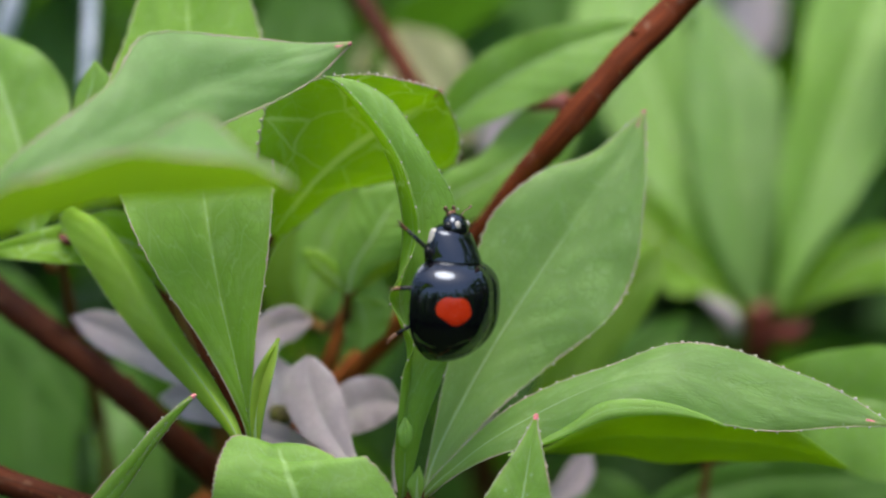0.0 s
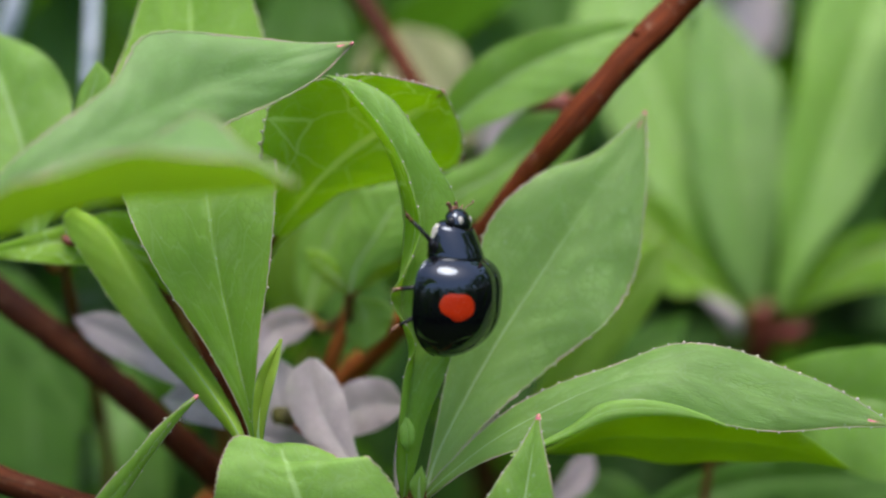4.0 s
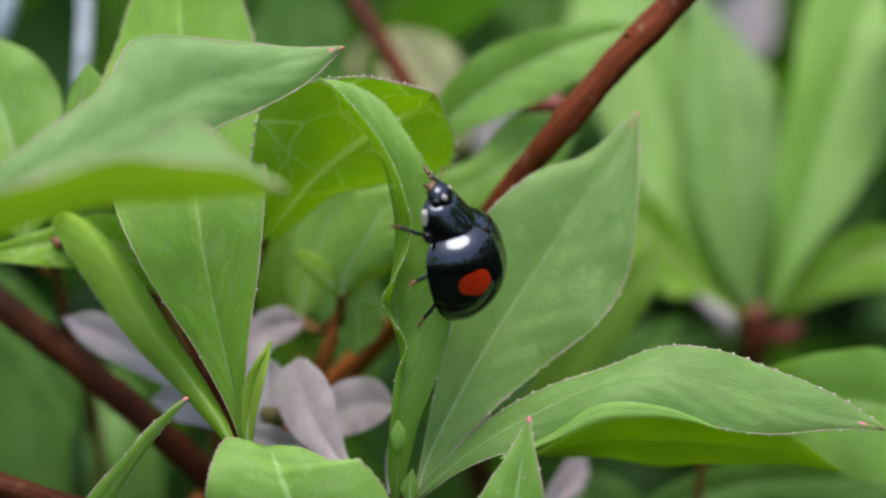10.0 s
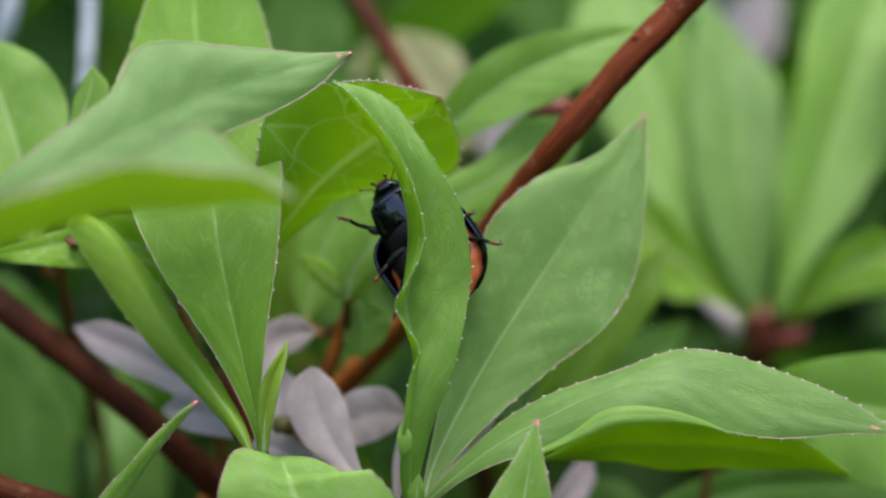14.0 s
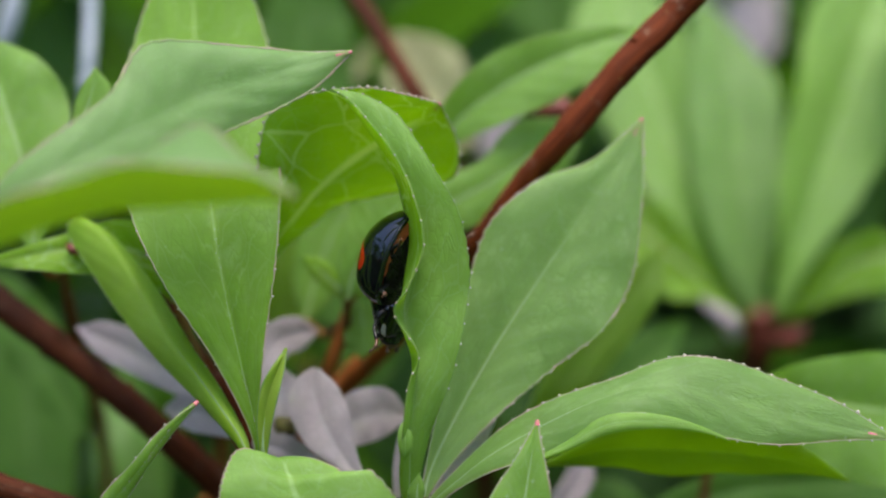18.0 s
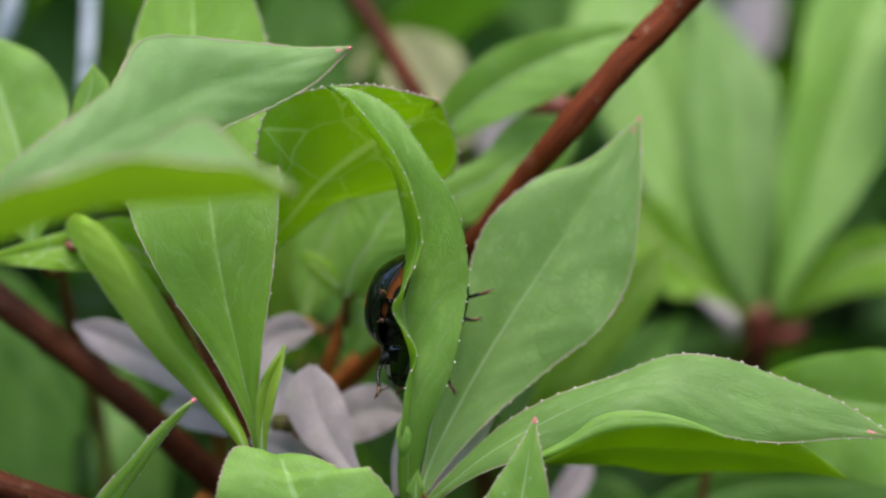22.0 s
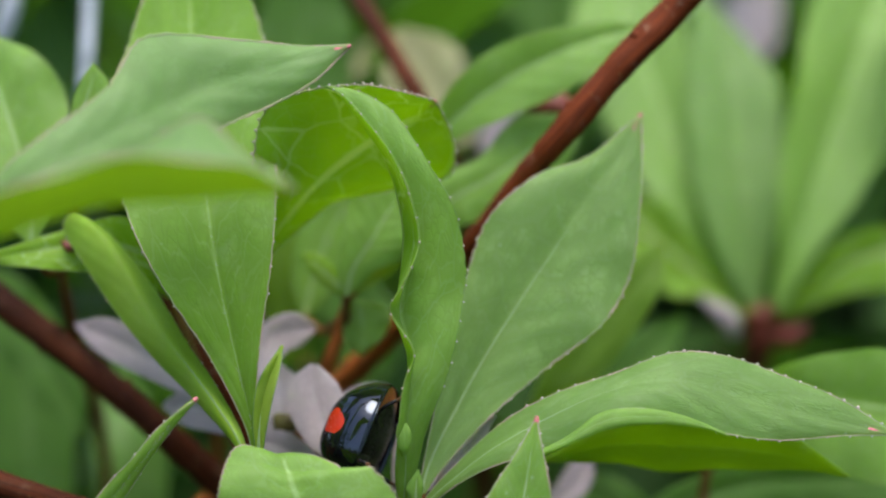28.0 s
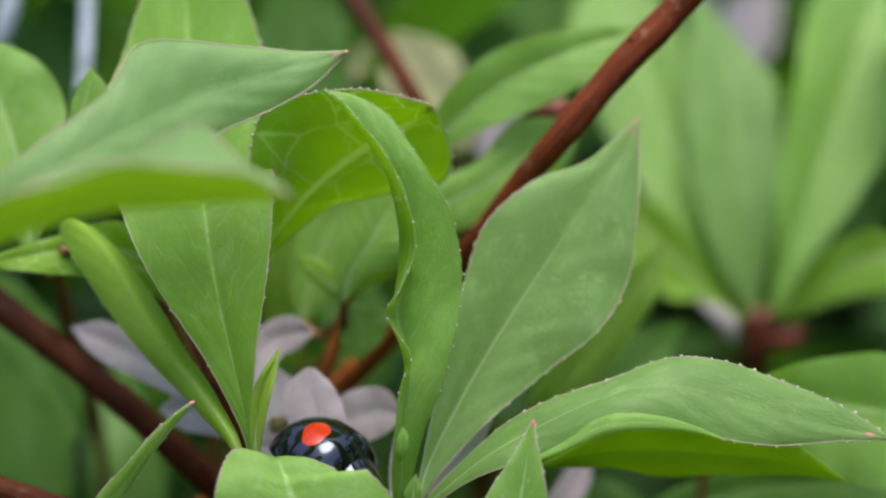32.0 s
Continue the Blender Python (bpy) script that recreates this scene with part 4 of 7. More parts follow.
leaf(shoot_far, "blurred bluish-green leaf of a farther rosette", [
        (19.47, 33.39, 137.27, -0.28, 0, 0, 0.25, 0, 0),
        (19.18, 35.45, 140.54, -1.97, -1.49, 0.04, 1.19, -1.4, 0.37),
        (18.94, 38.22, 145, -3.13, -2.21, 0.14, 2.38, -1.41, 0.32),
        (18.68, 41.74, 149.43, -2.96, -2.24, 0.06, 2.75, -1.34, 0.62),
        (17.97, 44.48, 152.67, -1.84, -1.44, 0.23, 2.37, -1.72, -0.83),
        (16.87, 46.84, 155.3, 0, 0, 0, 0, 0, 0),
    ], veins=0.2, gloss=True, near=False, seed=26)
stem(shoot_far, [(19.47, 33.39, 137.27), (19.74, 33.9, 135.85), (20.01, 33.81, 136.04)], [0.2, 0.25, 0.3], SHOOT, "petiole")
leaf(shoot_far, "blurred tall leaf of a farther rosette", [
        (20.54, 32, 137.68, -0.24, 0, 0, 0.24, 0, 0),
        (21.6, 34.05, 140.91, -1, -1.31, 0.71, 1.14, -1.49, 0.04),
        (23.26, 36.61, 145, -2.41, -1.94, 1.16, 2.9, -1.6, -0.35),
        (25.46, 40.11, 149.37, -3.2, -1.87, 1.44, 3.65, -1.71, -0.76),
        (27.72, 43.65, 153.91, -3.7, -1.07, 1.62, 3.33, -1.72, -0.83),
        (30.2, 47.96, 158.53, 0, 0, 0, 0, 0, 0),
    ], veins=0.2, near=False, seed=27)
stem(shoot_far, [(20.54, 32, 137.68), (20.27, 33.21, 136.06), (20.01, 33.81, 136.04)], [0.2, 0.25, 0.3], SHOOT, "petiole")
leaf(shoot_far, "blurred curled leaf, yellow-green underside", [
        (21.24, 31.91, 137.35, -0.17, 0.04, 0.17, 0.17, -0.04, -0.17),
        (22.67, 31.62, 139.06, -0.64, -0.61, 0.53, 0.39, -0.92, -0.63),
        (24.6, 31.35, 140.85, -0.82, -0.42, 1.25, 0.54, -1.17, -1.56),
        (27.01, 31.55, 141.58, -0.5, -0.35, 1.51, 0.53, -1.23, -1.79),
        (30.1, 31.64, 141.91, 0, 0, 0, 0, 0, 0),
    ], veins=0.1, under=True, near=False, seed=28)
stem(shoot_far, [(21.24, 31.91, 137.35), (20.62, 33.16, 135.89), (20.01, 33.81, 136.04)], [0.2, 0.25, 0.3], SHOOT, "petiole")
leaf(shoot_far, "blurred leaf drooping from a farther rosette", [
        (18.84, 33.26, 136.76, -0.14, 0.04, 0.14, 0.14, -0.04, -0.14),
        (16.64, 33.1, 138.99, -0.02, -0.52, 0.87, -0.44, -0.88, -0.47),
        (14.54, 33.56, 140.68, 0.27, -0.25, 1.87, -0.43, -1.33, -2.16),
        (12.51, 34.71, 142.19, 0.45, -0.2, 2.04, -0.77, -1.29, -2.01),
        (10.17, 36.58, 143.55, 0, 0, 0, 0, 0, 0),
    ], veins=0.1, near=False, seed=29)
stem(shoot_far, [(18.84, 33.26, 136.76), (19.42, 33.83, 135.6), (20.01, 33.81, 136.04)], [0.2, 0.25, 0.3], SHOOT, "petiole")
leaf(shoot_far, "blurred leaf in the gap of a rosette, shade in its colour", [
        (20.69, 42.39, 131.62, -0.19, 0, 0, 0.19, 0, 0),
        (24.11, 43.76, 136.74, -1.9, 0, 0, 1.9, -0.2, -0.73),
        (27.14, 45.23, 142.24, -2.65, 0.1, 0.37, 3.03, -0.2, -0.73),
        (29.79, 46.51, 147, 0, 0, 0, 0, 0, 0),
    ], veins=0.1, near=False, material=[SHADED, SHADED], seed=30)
stem(shoot_far, [(20.69, 42.39, 131.62), (20.35, 38.4, 133.03), (20.01, 33.81, 136.04)], [0.2, 0.25, 0.3], SHOOT, "petiole")
leaf(shoot_far, "blurred leaf low in the bush", [
        (15.09, 11.37, 139.11, -0.12, 0, 0, 0.12, -0.03, -0.11),
        (17.49, 10.07, 139.86, -0.41, -0.35, 1.48, 0.17, -1.28, -1.98),
        (20.24, 9.27, 139.68, -0.14, -0.05, 2.63, 0.15, -1.64, -3.34),
        (23.1, 9.16, 139.27, -0.16, 0.04, 2.94, 0.13, -1.61, -3.2),
        (26.44, 9.77, 138.75, 0, 0, 0, 0, 0, 0),
    ], veins=0.2, near=False, seed=31)
stem(shoot_far, [(15.09, 11.37, 139.11), (13.6, 13.6, 128.0), (12.5, 20.0, 70.0), (12.0, 30.0, 0.0)], [0.2, 0.25, 0.3, 0.4], SHOOT, "petiole")
leaf(shoot_far, "blurred leaf behind the broad pointed leaf", [
        (4.5, 16.39, 135.43, -0.15, 0, 0, 0.15, 0, 0),
        (5.96, 15.57, 137.98, -0.91, 0.08, 0.29, 1.52, -0.08, -0.29),
        (8.4, 16.28, 140.63, -1.83, 0.16, 0.59, 1.12, -0.14, -0.52),
        (10.6, 17.76, 143.37, -1.59, -0.54, 0.79, 0.98, -0.83, -0.33),
        (12.21, 19.1, 145.55, 0, 0, 0, 0, 0, 0),
    ], veins=0.1, near=False, material=[SHADED_LIGHT, SHADED_LIGHT], seed=32)
stem(shoot_far, [(4.5, 16.39, 135.43), (4.0, 18.4, 124.0), (5.0, 26.0, 68.0), (6.0, 36.0, 0.0)], [0.2, 0.25, 0.3, 0.4], SHOOT, "petiole")
stem(shoot_far, [
        (19.72, 33.44, 137.44),
        (20.01, 33.81, 136.04),
        (19.94, 34.18, 134.62),
        (19.68, 37.48, 130.11),
        (19.13, 47.55, 114.43),
        (22.34, 64.74, 61.06),
        (25, 80, 0),
    ], [0.77, 1.06, 0.92, 0.73, 0.81, 0.95, 1.25], RED_BUD, "stem", "reddish stem with bud scales", seed=77)
stem(shoot_far, [
        (18.14, 32.98, 135.74),
        (17.69, 32.56, 136.97),
        (16.02, 32.18, 138.35),
    ], [0.28, 0.56, 0.21], PETAL, "bud_scale", "", seed=78)
stem(shoot_far, [
        (20.25, 32.98, 135.74),
        (21.53, 32.29, 135.96),
        (22.45, 31.78, 136.84),
    ], [0.42, 0.7, 0.21], RED_BUD, "bud_scale", "", seed=79)
shoot_flower = thing("flower", (-7.97, 6.88, 139.17), "withering whitish flower low in the bush", "flower")
leaf(shoot_flower, "faded whitish petal", [
        (-9.59, 6.41, 140.23, -0.05, -0.45, 0.01, 0.13, -0.38, 0.28),
        (-11.34, 7.39, 141.07, -0.29, -0.56, -0.42, 0.38, -0.26, 0.7),
        (-13.4, 8.34, 141.8, -0.37, -0.64, -0.69, 0.48, -0.19, 0.96),
        (-16.06, 9.36, 142.81, -0.38, -0.65, -0.76, 0.51, -0.18, 1.02),
        (-17.74, 10.23, 143.28, -0.24, -0.61, -0.58, 0.38, -0.23, 0.84),
        (-18.87, 11.03, 143.43, 0.06, -0.43, 0.07, 0.1, -0.4, 0.18),
    ], veins=0.2, near=False, material=[PETAL, PETAL], name="petal", seed=33)
leaf(shoot_flower, "faded pinkish petal", [
        (-9.66, 7.25, 140.53, -0.12, -0.4, 0.18, 0.2, -0.42, 0.11),
        (-9.37, 9.14, 141.98, -0.66, -0.35, 0.37, 0.73, -0.48, -0.1),
        (-8.71, 10.16, 143, -0.58, -0.24, 0.78, 0.66, -0.59, -0.52),
        (-7.57, 10.27, 143.42, -0.17, -0.2, 0.93, 0.23, -0.63, -0.68),
        (-6.65, 10.29, 143.47, 0.02, -0.39, 0.21, 0.03, -0.44, 0.04),
    ], veins=0.2, near=False, material=[PETAL, PETAL], name="petal", seed=34)
leaf(shoot_flower, "faded petal hanging forward", [
        (-3.85, 1.6, 138.58, -0.05, -0.29, 0.06, 0.07, -0.27, 0.16),
        (-4.73, 2.33, 139.39, -0.42, -0.36, -0.2, 0.45, -0.2, 0.41),
        (-5.63, 2.87, 140.62, -1.01, -0.43, -0.46, 1.05, -0.13, 0.66),
        (-6.26, 3.41, 141.85, -1.26, -0.39, -0.31, 1.29, -0.17, 0.51),
        (-6.46, 3.88, 142.83, -1.06, -0.29, 0.06, 1.1, -0.28, 0.13),
        (-6.34, 4.26, 143.5, -0.19, -0.28, 0.13, 0.23, -0.3, 0.06),
    ], veins=0.2, near=False, material=[PETAL, PETAL], name="petal", seed=35)
leaf(shoot_flower, "faded whitish petal", [
        (-6.2, 5.44, 139.4, -0.1, -0.23, 0.28, 0.14, -0.33, -0.08),
        (-5.12, 6.17, 139.87, -0.52, -0.16, 1.08, 0.57, -0.66, -0.79),
        (-4.02, 6.59, 140.32, -0.38, -0.08, 1.37, 0.41, -0.74, -1.09),
        (-2.91, 6.9, 140.35, 0.06, -0.12, 1.22, -0.03, -0.7, -0.93),
        (-2.02, 7.12, 140.04, 0.05, -0.37, 0.3, -0.03, -0.45, -0.01),
    ], veins=0.2, near=False, material=[PETAL, PETAL], name="petal", seed=36)
leaf(shoot_flower, "faded whitish petal", [
        (-8.69, 5.44, 139.4, -0.05, -0.32, -0.04, 0.1, -0.24, 0.25),
        (-10.15, 6.31, 139.83, -0.25, -0.58, -0.49, 0.34, -0.24, 0.78),
        (-11.62, 7.14, 140.12, -0.24, -0.66, -0.79, 0.34, -0.16, 1.07),
        (-13.1, 7.76, 140.2, -0.06, -0.66, -0.77, 0.17, -0.17, 1.06),
        (-14.13, 8.03, 140.11, 0.06, -0.44, 0.03, 0.06, -0.38, 0.25),
    ], veins=0.2, near=False, material=[PETAL, PETAL], name="petal", seed=37)
leaf(shoot_flower, "faded whitish petal", [
        (-8.1, 4.83, 139.04, -0.2, -0.28, 0.1, 0.24, -0.28, 0.1),
        (-8.14, 5.73, 140.47, -1.08, -0.29, 0.08, 1.13, -0.28, 0.12),
        (-8.26, 6.91, 141.53, -1.13, -0.45, 0.01, 1.2, -0.38, 0.26),
        (-8.53, 7.75, 142.43, -0.13, -0.42, 0.1, 0.2, -0.41, 0.17),
    ], veins=0.2, near=False, material=[PETAL, PETAL], name="petal", seed=38)
leaf(shoot_flower, "withered brownish petal", [
        (-6.11, 3.67, 138.6, -0.05, -0.32, -0.03, 0.09, -0.24, 0.25),
        (-7.22, 4.1, 139.02, -0.26, -0.44, -0.47, 0.3, -0.13, 0.68),
        (-8.33, 4.41, 139.42, -0.19, -0.46, -0.55, 0.24, -0.11, 0.76),
        (-9.47, 4.84, 139.47, 0, -0.32, -0.03, 0.05, -0.25, 0.23),
    ], veins=0.2, near=False, material=[PETAL, PETAL], name="petal", seed=39)
stem(shoot_flower, [
        (-7.97, 6.88, 139.17),
        (-7.89, 7.42, 138.38),
        (-7.72, 9.85, 133.46),
        (-7.36, 18.17, 116.71),
        (-7.86, 35.93, 62.73),
        (-8, 50, 0),
    ], [0.45, 0.25, 0.26, 0.29, 0.34, 0.45], SHOOT, "flower_stalk", "", seed=88)
stem(shoot_flower, [
        (-8.38, 5.34, 140.55),
        (-7.95, 5.05, 140.27),
        (-7.42, 5.17, 139.94),
    ], [0.17, 0.55, 0.17], POLLEN, "flower_heart", "", seed=89)
shoot_bract = thing("papery_bracts", (-1.44, 1.31, 137.5), "pair of pale papery bracts at a shoot foot", "bract")
leaf(shoot_bract, "pale papery bract", [
        (-0.64, 0.98, 138.2, -0.12, -0.26, 0.21, 0.13, -0.31, 0.01),
        (0.43, 1.51, 139.41, -0.37, -0.2, 0.4, 0.36, -0.36, -0.19),
        (1.5, 2.01, 140.5, -0.4, -0.19, 0.45, 0.39, -0.38, -0.24),
        (2.41, 2.46, 141.39, -0.09, -0.27, 0.17, 0.07, -0.3, 0.03),
    ], veins=0.2, near=False, material=[PETAL, PETAL], name="petal", seed=40)
leaf(shoot_bract, "pale papery bract", [
        (-2.21, 2.31, 137.39, -0.15, -0.27, 0.14, 0.17, -0.29, 0.09),
        (-1.95, 2.83, 138.92, -0.42, -0.26, 0.19, 0.43, -0.31, 0.02),
        (-1.52, 3.44, 140.41, -0.47, -0.25, 0.22, 0.47, -0.32, -0.02),
        (-1.14, 4.01, 141.79, -0.1, -0.28, 0.12, 0.11, -0.29, 0.07),
    ], veins=0.2, near=False, material=[PETAL, PETAL], name="petal", seed=41)
stem(shoot_bract, [
        (-1.45, 1.54, 137.98),
        (-1.45, 1.71, 137.05),
        (-1.36, 3.72, 132.98),
        (-1.11, 12.05, 116.23),
        (1.32, 31.86, 62.49),
        (4, 48, 0),
    ], [0.32, 0.32, 0.33, 0.37, 0.43, 0.56], SHOOT, "stem", "", seed=93)
shoot_blossom = thing("flower", (23.05, 65.92, 146.63), "blurred pale pink blossom deep in the bush", "flower")
leaf(shoot_blossom, "blurred pale pink petal", [
        (22.84, 64.6, 147.29, -0.32, -0.43, 0.06, 0.19, -0.43, 0.09),
        (22.76, 65.04, 148.94, -1.51, -0.44, 0.04, 1.38, -0.42, 0.1),
        (22.76, 65.59, 151, -1.76, -0.43, 0.06, 1.64, -0.43, 0.06),
        (22.76, 66.15, 153.06, -0.4, -0.43, 0.06, 0.28, -0.43, 0.06),
    ], veins=0.2, near=False, material=[PETAL, PETAL], name="petal", seed=42)
leaf(shoot_blossom, "blurred whitish petal", [
        (23.7, 67.47, 146.8, -0.28, -0.39, 0.22, 0.15, -0.47, -0.07),
        (24.92, 67.92, 148.47, -0.81, -0.37, 0.3, 0.67, -0.49, -0.16),
        (25.09, 68.59, 150.99, -1.02, -0.43, 0.08, 0.88, -0.44, 0.05),
        (25, 69.15, 153.08, -0.41, -0.44, 0.04, 0.28, -0.43, 0.07),
    ], veins=0.2, near=False, material=[PETAL, PETAL], name="petal", seed=43)
leaf(shoot_blossom, "blurred whitish petal", [
        (22.83, 67.47, 146.8, -0.25, -0.48, -0.1, 0.12, -0.38, 0.25),
        (20.66, 68.03, 148.89, -0.71, -0.54, -0.34, 0.6, -0.32, 0.48),
        (20.01, 68.59, 150.99, -0.99, -0.48, -0.12, 0.88, -0.38, 0.24),
        (19.79, 69.15, 153.08, -0.4, -0.44, 0.02, 0.29, -0.43, 0.09),
    ], veins=0.2, near=False, material=[PETAL, PETAL], name="petal", seed=44)
stem(shoot_blossom, [
        (23.05, 66.15, 147.46),
        (23.05, 65.59, 145.38),
        (24.28, 74.05, 132.12),
        (25.21, 83.48, 116.03),
        (27.14, 98.02, 62.06),
        (30, 110, 0),
    ], [0.39, 0.39, 0.42, 0.46, 0.54, 0.71], SHOOT, "flower_stalk", "", seed=98)
shoot_twig = thing("twig", (5.89, 7.78, 153.93), "smooth red-brown twig crossing the bush", "twig", "twigs of the bush")
stem(shoot_twig, [
        (13.86, 8.73, 163.27),
        (11.43, 8.89, 160.01),
        (8.58, 8.12, 157.12),
        (5.89, 7.78, 153.93),
        (3.76, 8.58, 151.11),
        (1.85, 9.34, 148.34),
        (-0.69, 11.34, 144.6),
    ], [0.82, 0.79, 0.73, 0.68, 0.60, 0.56, 0.60], BARK, "stem", "", seed=100)
stem(shoot_twig, [
        (-0.69, 11.34, 144.6),
        (-3.08, 13.51, 141.5),
        (-5.6, 15.65, 138.28),
        (-9.61, 18.8, 133.21),
        (-15.07, 22.88, 126.04),
        (-21.68, 30.83, 111.34),
        (-22.53, 54.94, 59.02),
        (-30, 75, 0),
    ], [0.61, 0.65, 0.7, 0.82, 1.06, 1.17, 1.38, 1.81], WARM_LIT_BARK, "stem", "lower length of the twig in warm-lit orange-brown", seed=101)
shoot_twigl = thing("twig", (-19.16, 10.63, 141.95), "thick dark red-brown twig low in the bush", "twig", "twigs of the bush")
stem(shoot_twigl, [
        (-27.99, 15.12, 147.51),
        (-22.78, 12, 144.26),
        (-19.16, 10.63, 141.95),
        (-15.99, 9.96, 139.44),
        (-13.19, 9.97, 136.68),
        (-10.49, 11.29, 133.2),
        (-6.91, 14.23, 127.39),
        (-1.11, 21.99, 112.02),
        (-8.45, 45.62, 59.69),
        (-10, 65, 0),
    ], [0.83, 0.79, 0.74, 0.74, 0.76, 0.83, 0.95, 1.05, 1.24, 1.62], DIM_BARK, "stem", "", seed=103)
shoot_twigb = thing("twig", (-3.01, 26.12, 154.96), "blurred red-brown twig deep in the bush", "twig", "twigs of the bush")
stem(shoot_twigb, [
        (-7.43, 32.15, 160.66),
        (-4.67, 28.23, 157.23),
        (-3.01, 26.12, 154.96),
        (-1.23, 23.91, 152.3),
        (0.52, 25.8, 148.15),
        (1.9, 30.32, 142.61),
        (2.4, 37.05, 134.09),
        (2.94, 47.47, 118.68),
        (6.2, 67.02, 63.05),
        (10, 85, 0),
    ], [0.62, 0.58, 0.54, 0.54, 0.55, 0.64, 0.8, 0.88, 1.04, 1.36], DIM_BARK, "stem", "", seed=105)
shoot_twigc = thing("twig", (-20.85, 1.05, 138.46), "dark red-brown twig near the ground", "twig", "twigs of the bush")
stem(shoot_twigc, [
        (-23.8, 0.52, 140.35),
        (-20.85, 1.05, 138.46),
        (-17.84, 1.71, 137.05),
        (-13.4, 4.01, 134.05),
        (-4.26, 11.74, 121.88),
        (-21.7, 28, 63.03),
        (-30, 40, 0),
    ], [0.63, 0.64, 0.64, 0.72, 0.79, 0.94, 1.22], DIM_BARK, "stem", "", seed=107)
shoot_stalkb = thing("twig", (-11.46, 6.23, 142.34), "short red-brown twig behind the upright leaf", "twig", "twigs of the bush")
stem(shoot_stalkb, [
        (-14.64, 7.52, 147.15),
        (-13.12, 6.87, 144.75),
        (-11.46, 6.23, 142.34),
        (-9.8, 5.59, 139.93),
        (-3.14, 6, 124.29),
        (-11.9, 31.29, 65.97),
        (-14, 45, 0),
    ], [0.33, 0.42, 0.47, 0.5, 0.55, 0.65, 0.85], BARK, "stem", "", seed=109)
shoot_dry = thing("dry_stalk", (-20.71, 31.12, 156.81), "bleached dry grass stalk", "stalk", "dry stalks")
stem(shoot_dry, [
        (-20.51, 32.15, 160.66),
        (-20.61, 31.47, 158.09),
        (-20.71, 30.78, 155.53),
        (-20.84, 30.18, 153.29),
        (-21.19, 31.05, 150.93),
        (-23.03, 40.43, 146.73),
        (-30.51, 81.94, 133.57),
        (-32.54, 96.22, 124),
        (-45.26, 141.97, 62.79),
        (-60, 190, 0),
    ], [0.38, 0.38, 0.38, 0.38, 0.42, 0.54, 0.58, 0.64, 0.75, 0.98], STRAW, "stem", "", seed=111)
shoot_dry2 = thing("dry_stalk", (-26.73, 36.64, 154.97), "bleached dry grass stalk", "stalk", "dry stalks")
stem(shoot_dry2, [
        (-25.86, 37.98, 160.01),
        (-26.73, 36.64, 154.97),
        (-29.29, 38.32, 150.07),
        (-34.6, 44.83, 133.9),
        (-39.64, 70.16, 71.04),
        (-50, 90, 0),
    ], [0.59, 0.59, 0.6, 0.66, 0.79, 1.03], STRAW, "stem", "", seed=113)
shoot_litter = thing("dry_leaves", (1.82, 50.88, 140.9), "dry pale leaves caught deep in the bush", "dry leaves")
leaf(shoot_litter, "dry cream leaf deep in the bush", [
        (1.6, 34.66, 147.59, -0.25, -0.46, -0.04, 0.24, -0.39, 0.22),
        (0.21, 35.29, 149.94, -1.75, -0.72, -1, 1.75, -0.14, 1.17),
        (-1.53, 35.92, 152.29, -1.99, -0.79, -1.26, 2, -0.07, 1.41),
        (-2.92, 36.46, 154.3, -0.28, -0.48, -0.12, 0.3, -0.38, 0.25),
    ], veins=0.2, near=False, material=[DRY, DRY], name="petal", seed=45)
leaf(shoot_litter, "dry cream leaf deep in the bush", [
        (-6.09, 44.43, 150.43, -0.11, -0.36, 0.33, 0.15, -0.5, -0.18),
        (-4.6, 44.62, 151.15, -0.25, -0.15, 1.11, 0.28, -0.71, -0.97),
        (-2.38, 44.67, 151.33, -0.1, -0.11, 1.28, 0.11, -0.76, -1.14),
        (-0.15, 44.71, 151.51, -0.03, -0.34, 0.43, 0.03, -0.53, -0.28),
    ], veins=0.2, near=False, material=[DRY, DRY], name="petal", seed=46)
leaf(shoot_litter, "dull pinkish dry leaf deep in the bush", [
        (5.3, 39.68, 143.92, -0.28, -0.46, -0.03, 0.24, -0.39, 0.22),
        (4.4, 40.15, 145.67, -1.34, -0.58, -0.48, 1.31, -0.27, 0.66),
        (3.85, 40.52, 147.08, -1.53, -0.55, -0.37, 1.51, -0.3, 0.55),
        (3.49, 40.9, 148.48, -0.36, -0.45, 0, 0.34, -0.41, 0.17),
    ], veins=0.2, near=False, material=[PETAL, PETAL], name="petal", seed=47)
leaf(shoot_litter, "pale dry leaf at the edge of the bush", [
        (-24.69, 14.17, 149.56, 0.01, -0.37, 0.31, 0.19, -0.48, -0.11),
        (-23.23, 14.32, 150.13, -0.25, -0.25, 0.75, 0.43, -0.6, -0.56),
        (-22.35, 14.47, 150.7, -0.45, -0.29, 0.61, 0.63, -0.56, -0.42),
        (-21.47, 14.78, 151.83, -0.05, -0.4, 0.19, 0.23, -0.45, -0.01),
    ], veins=0.2, near=False, material=[PETAL, PETAL], name="petal", seed=48)
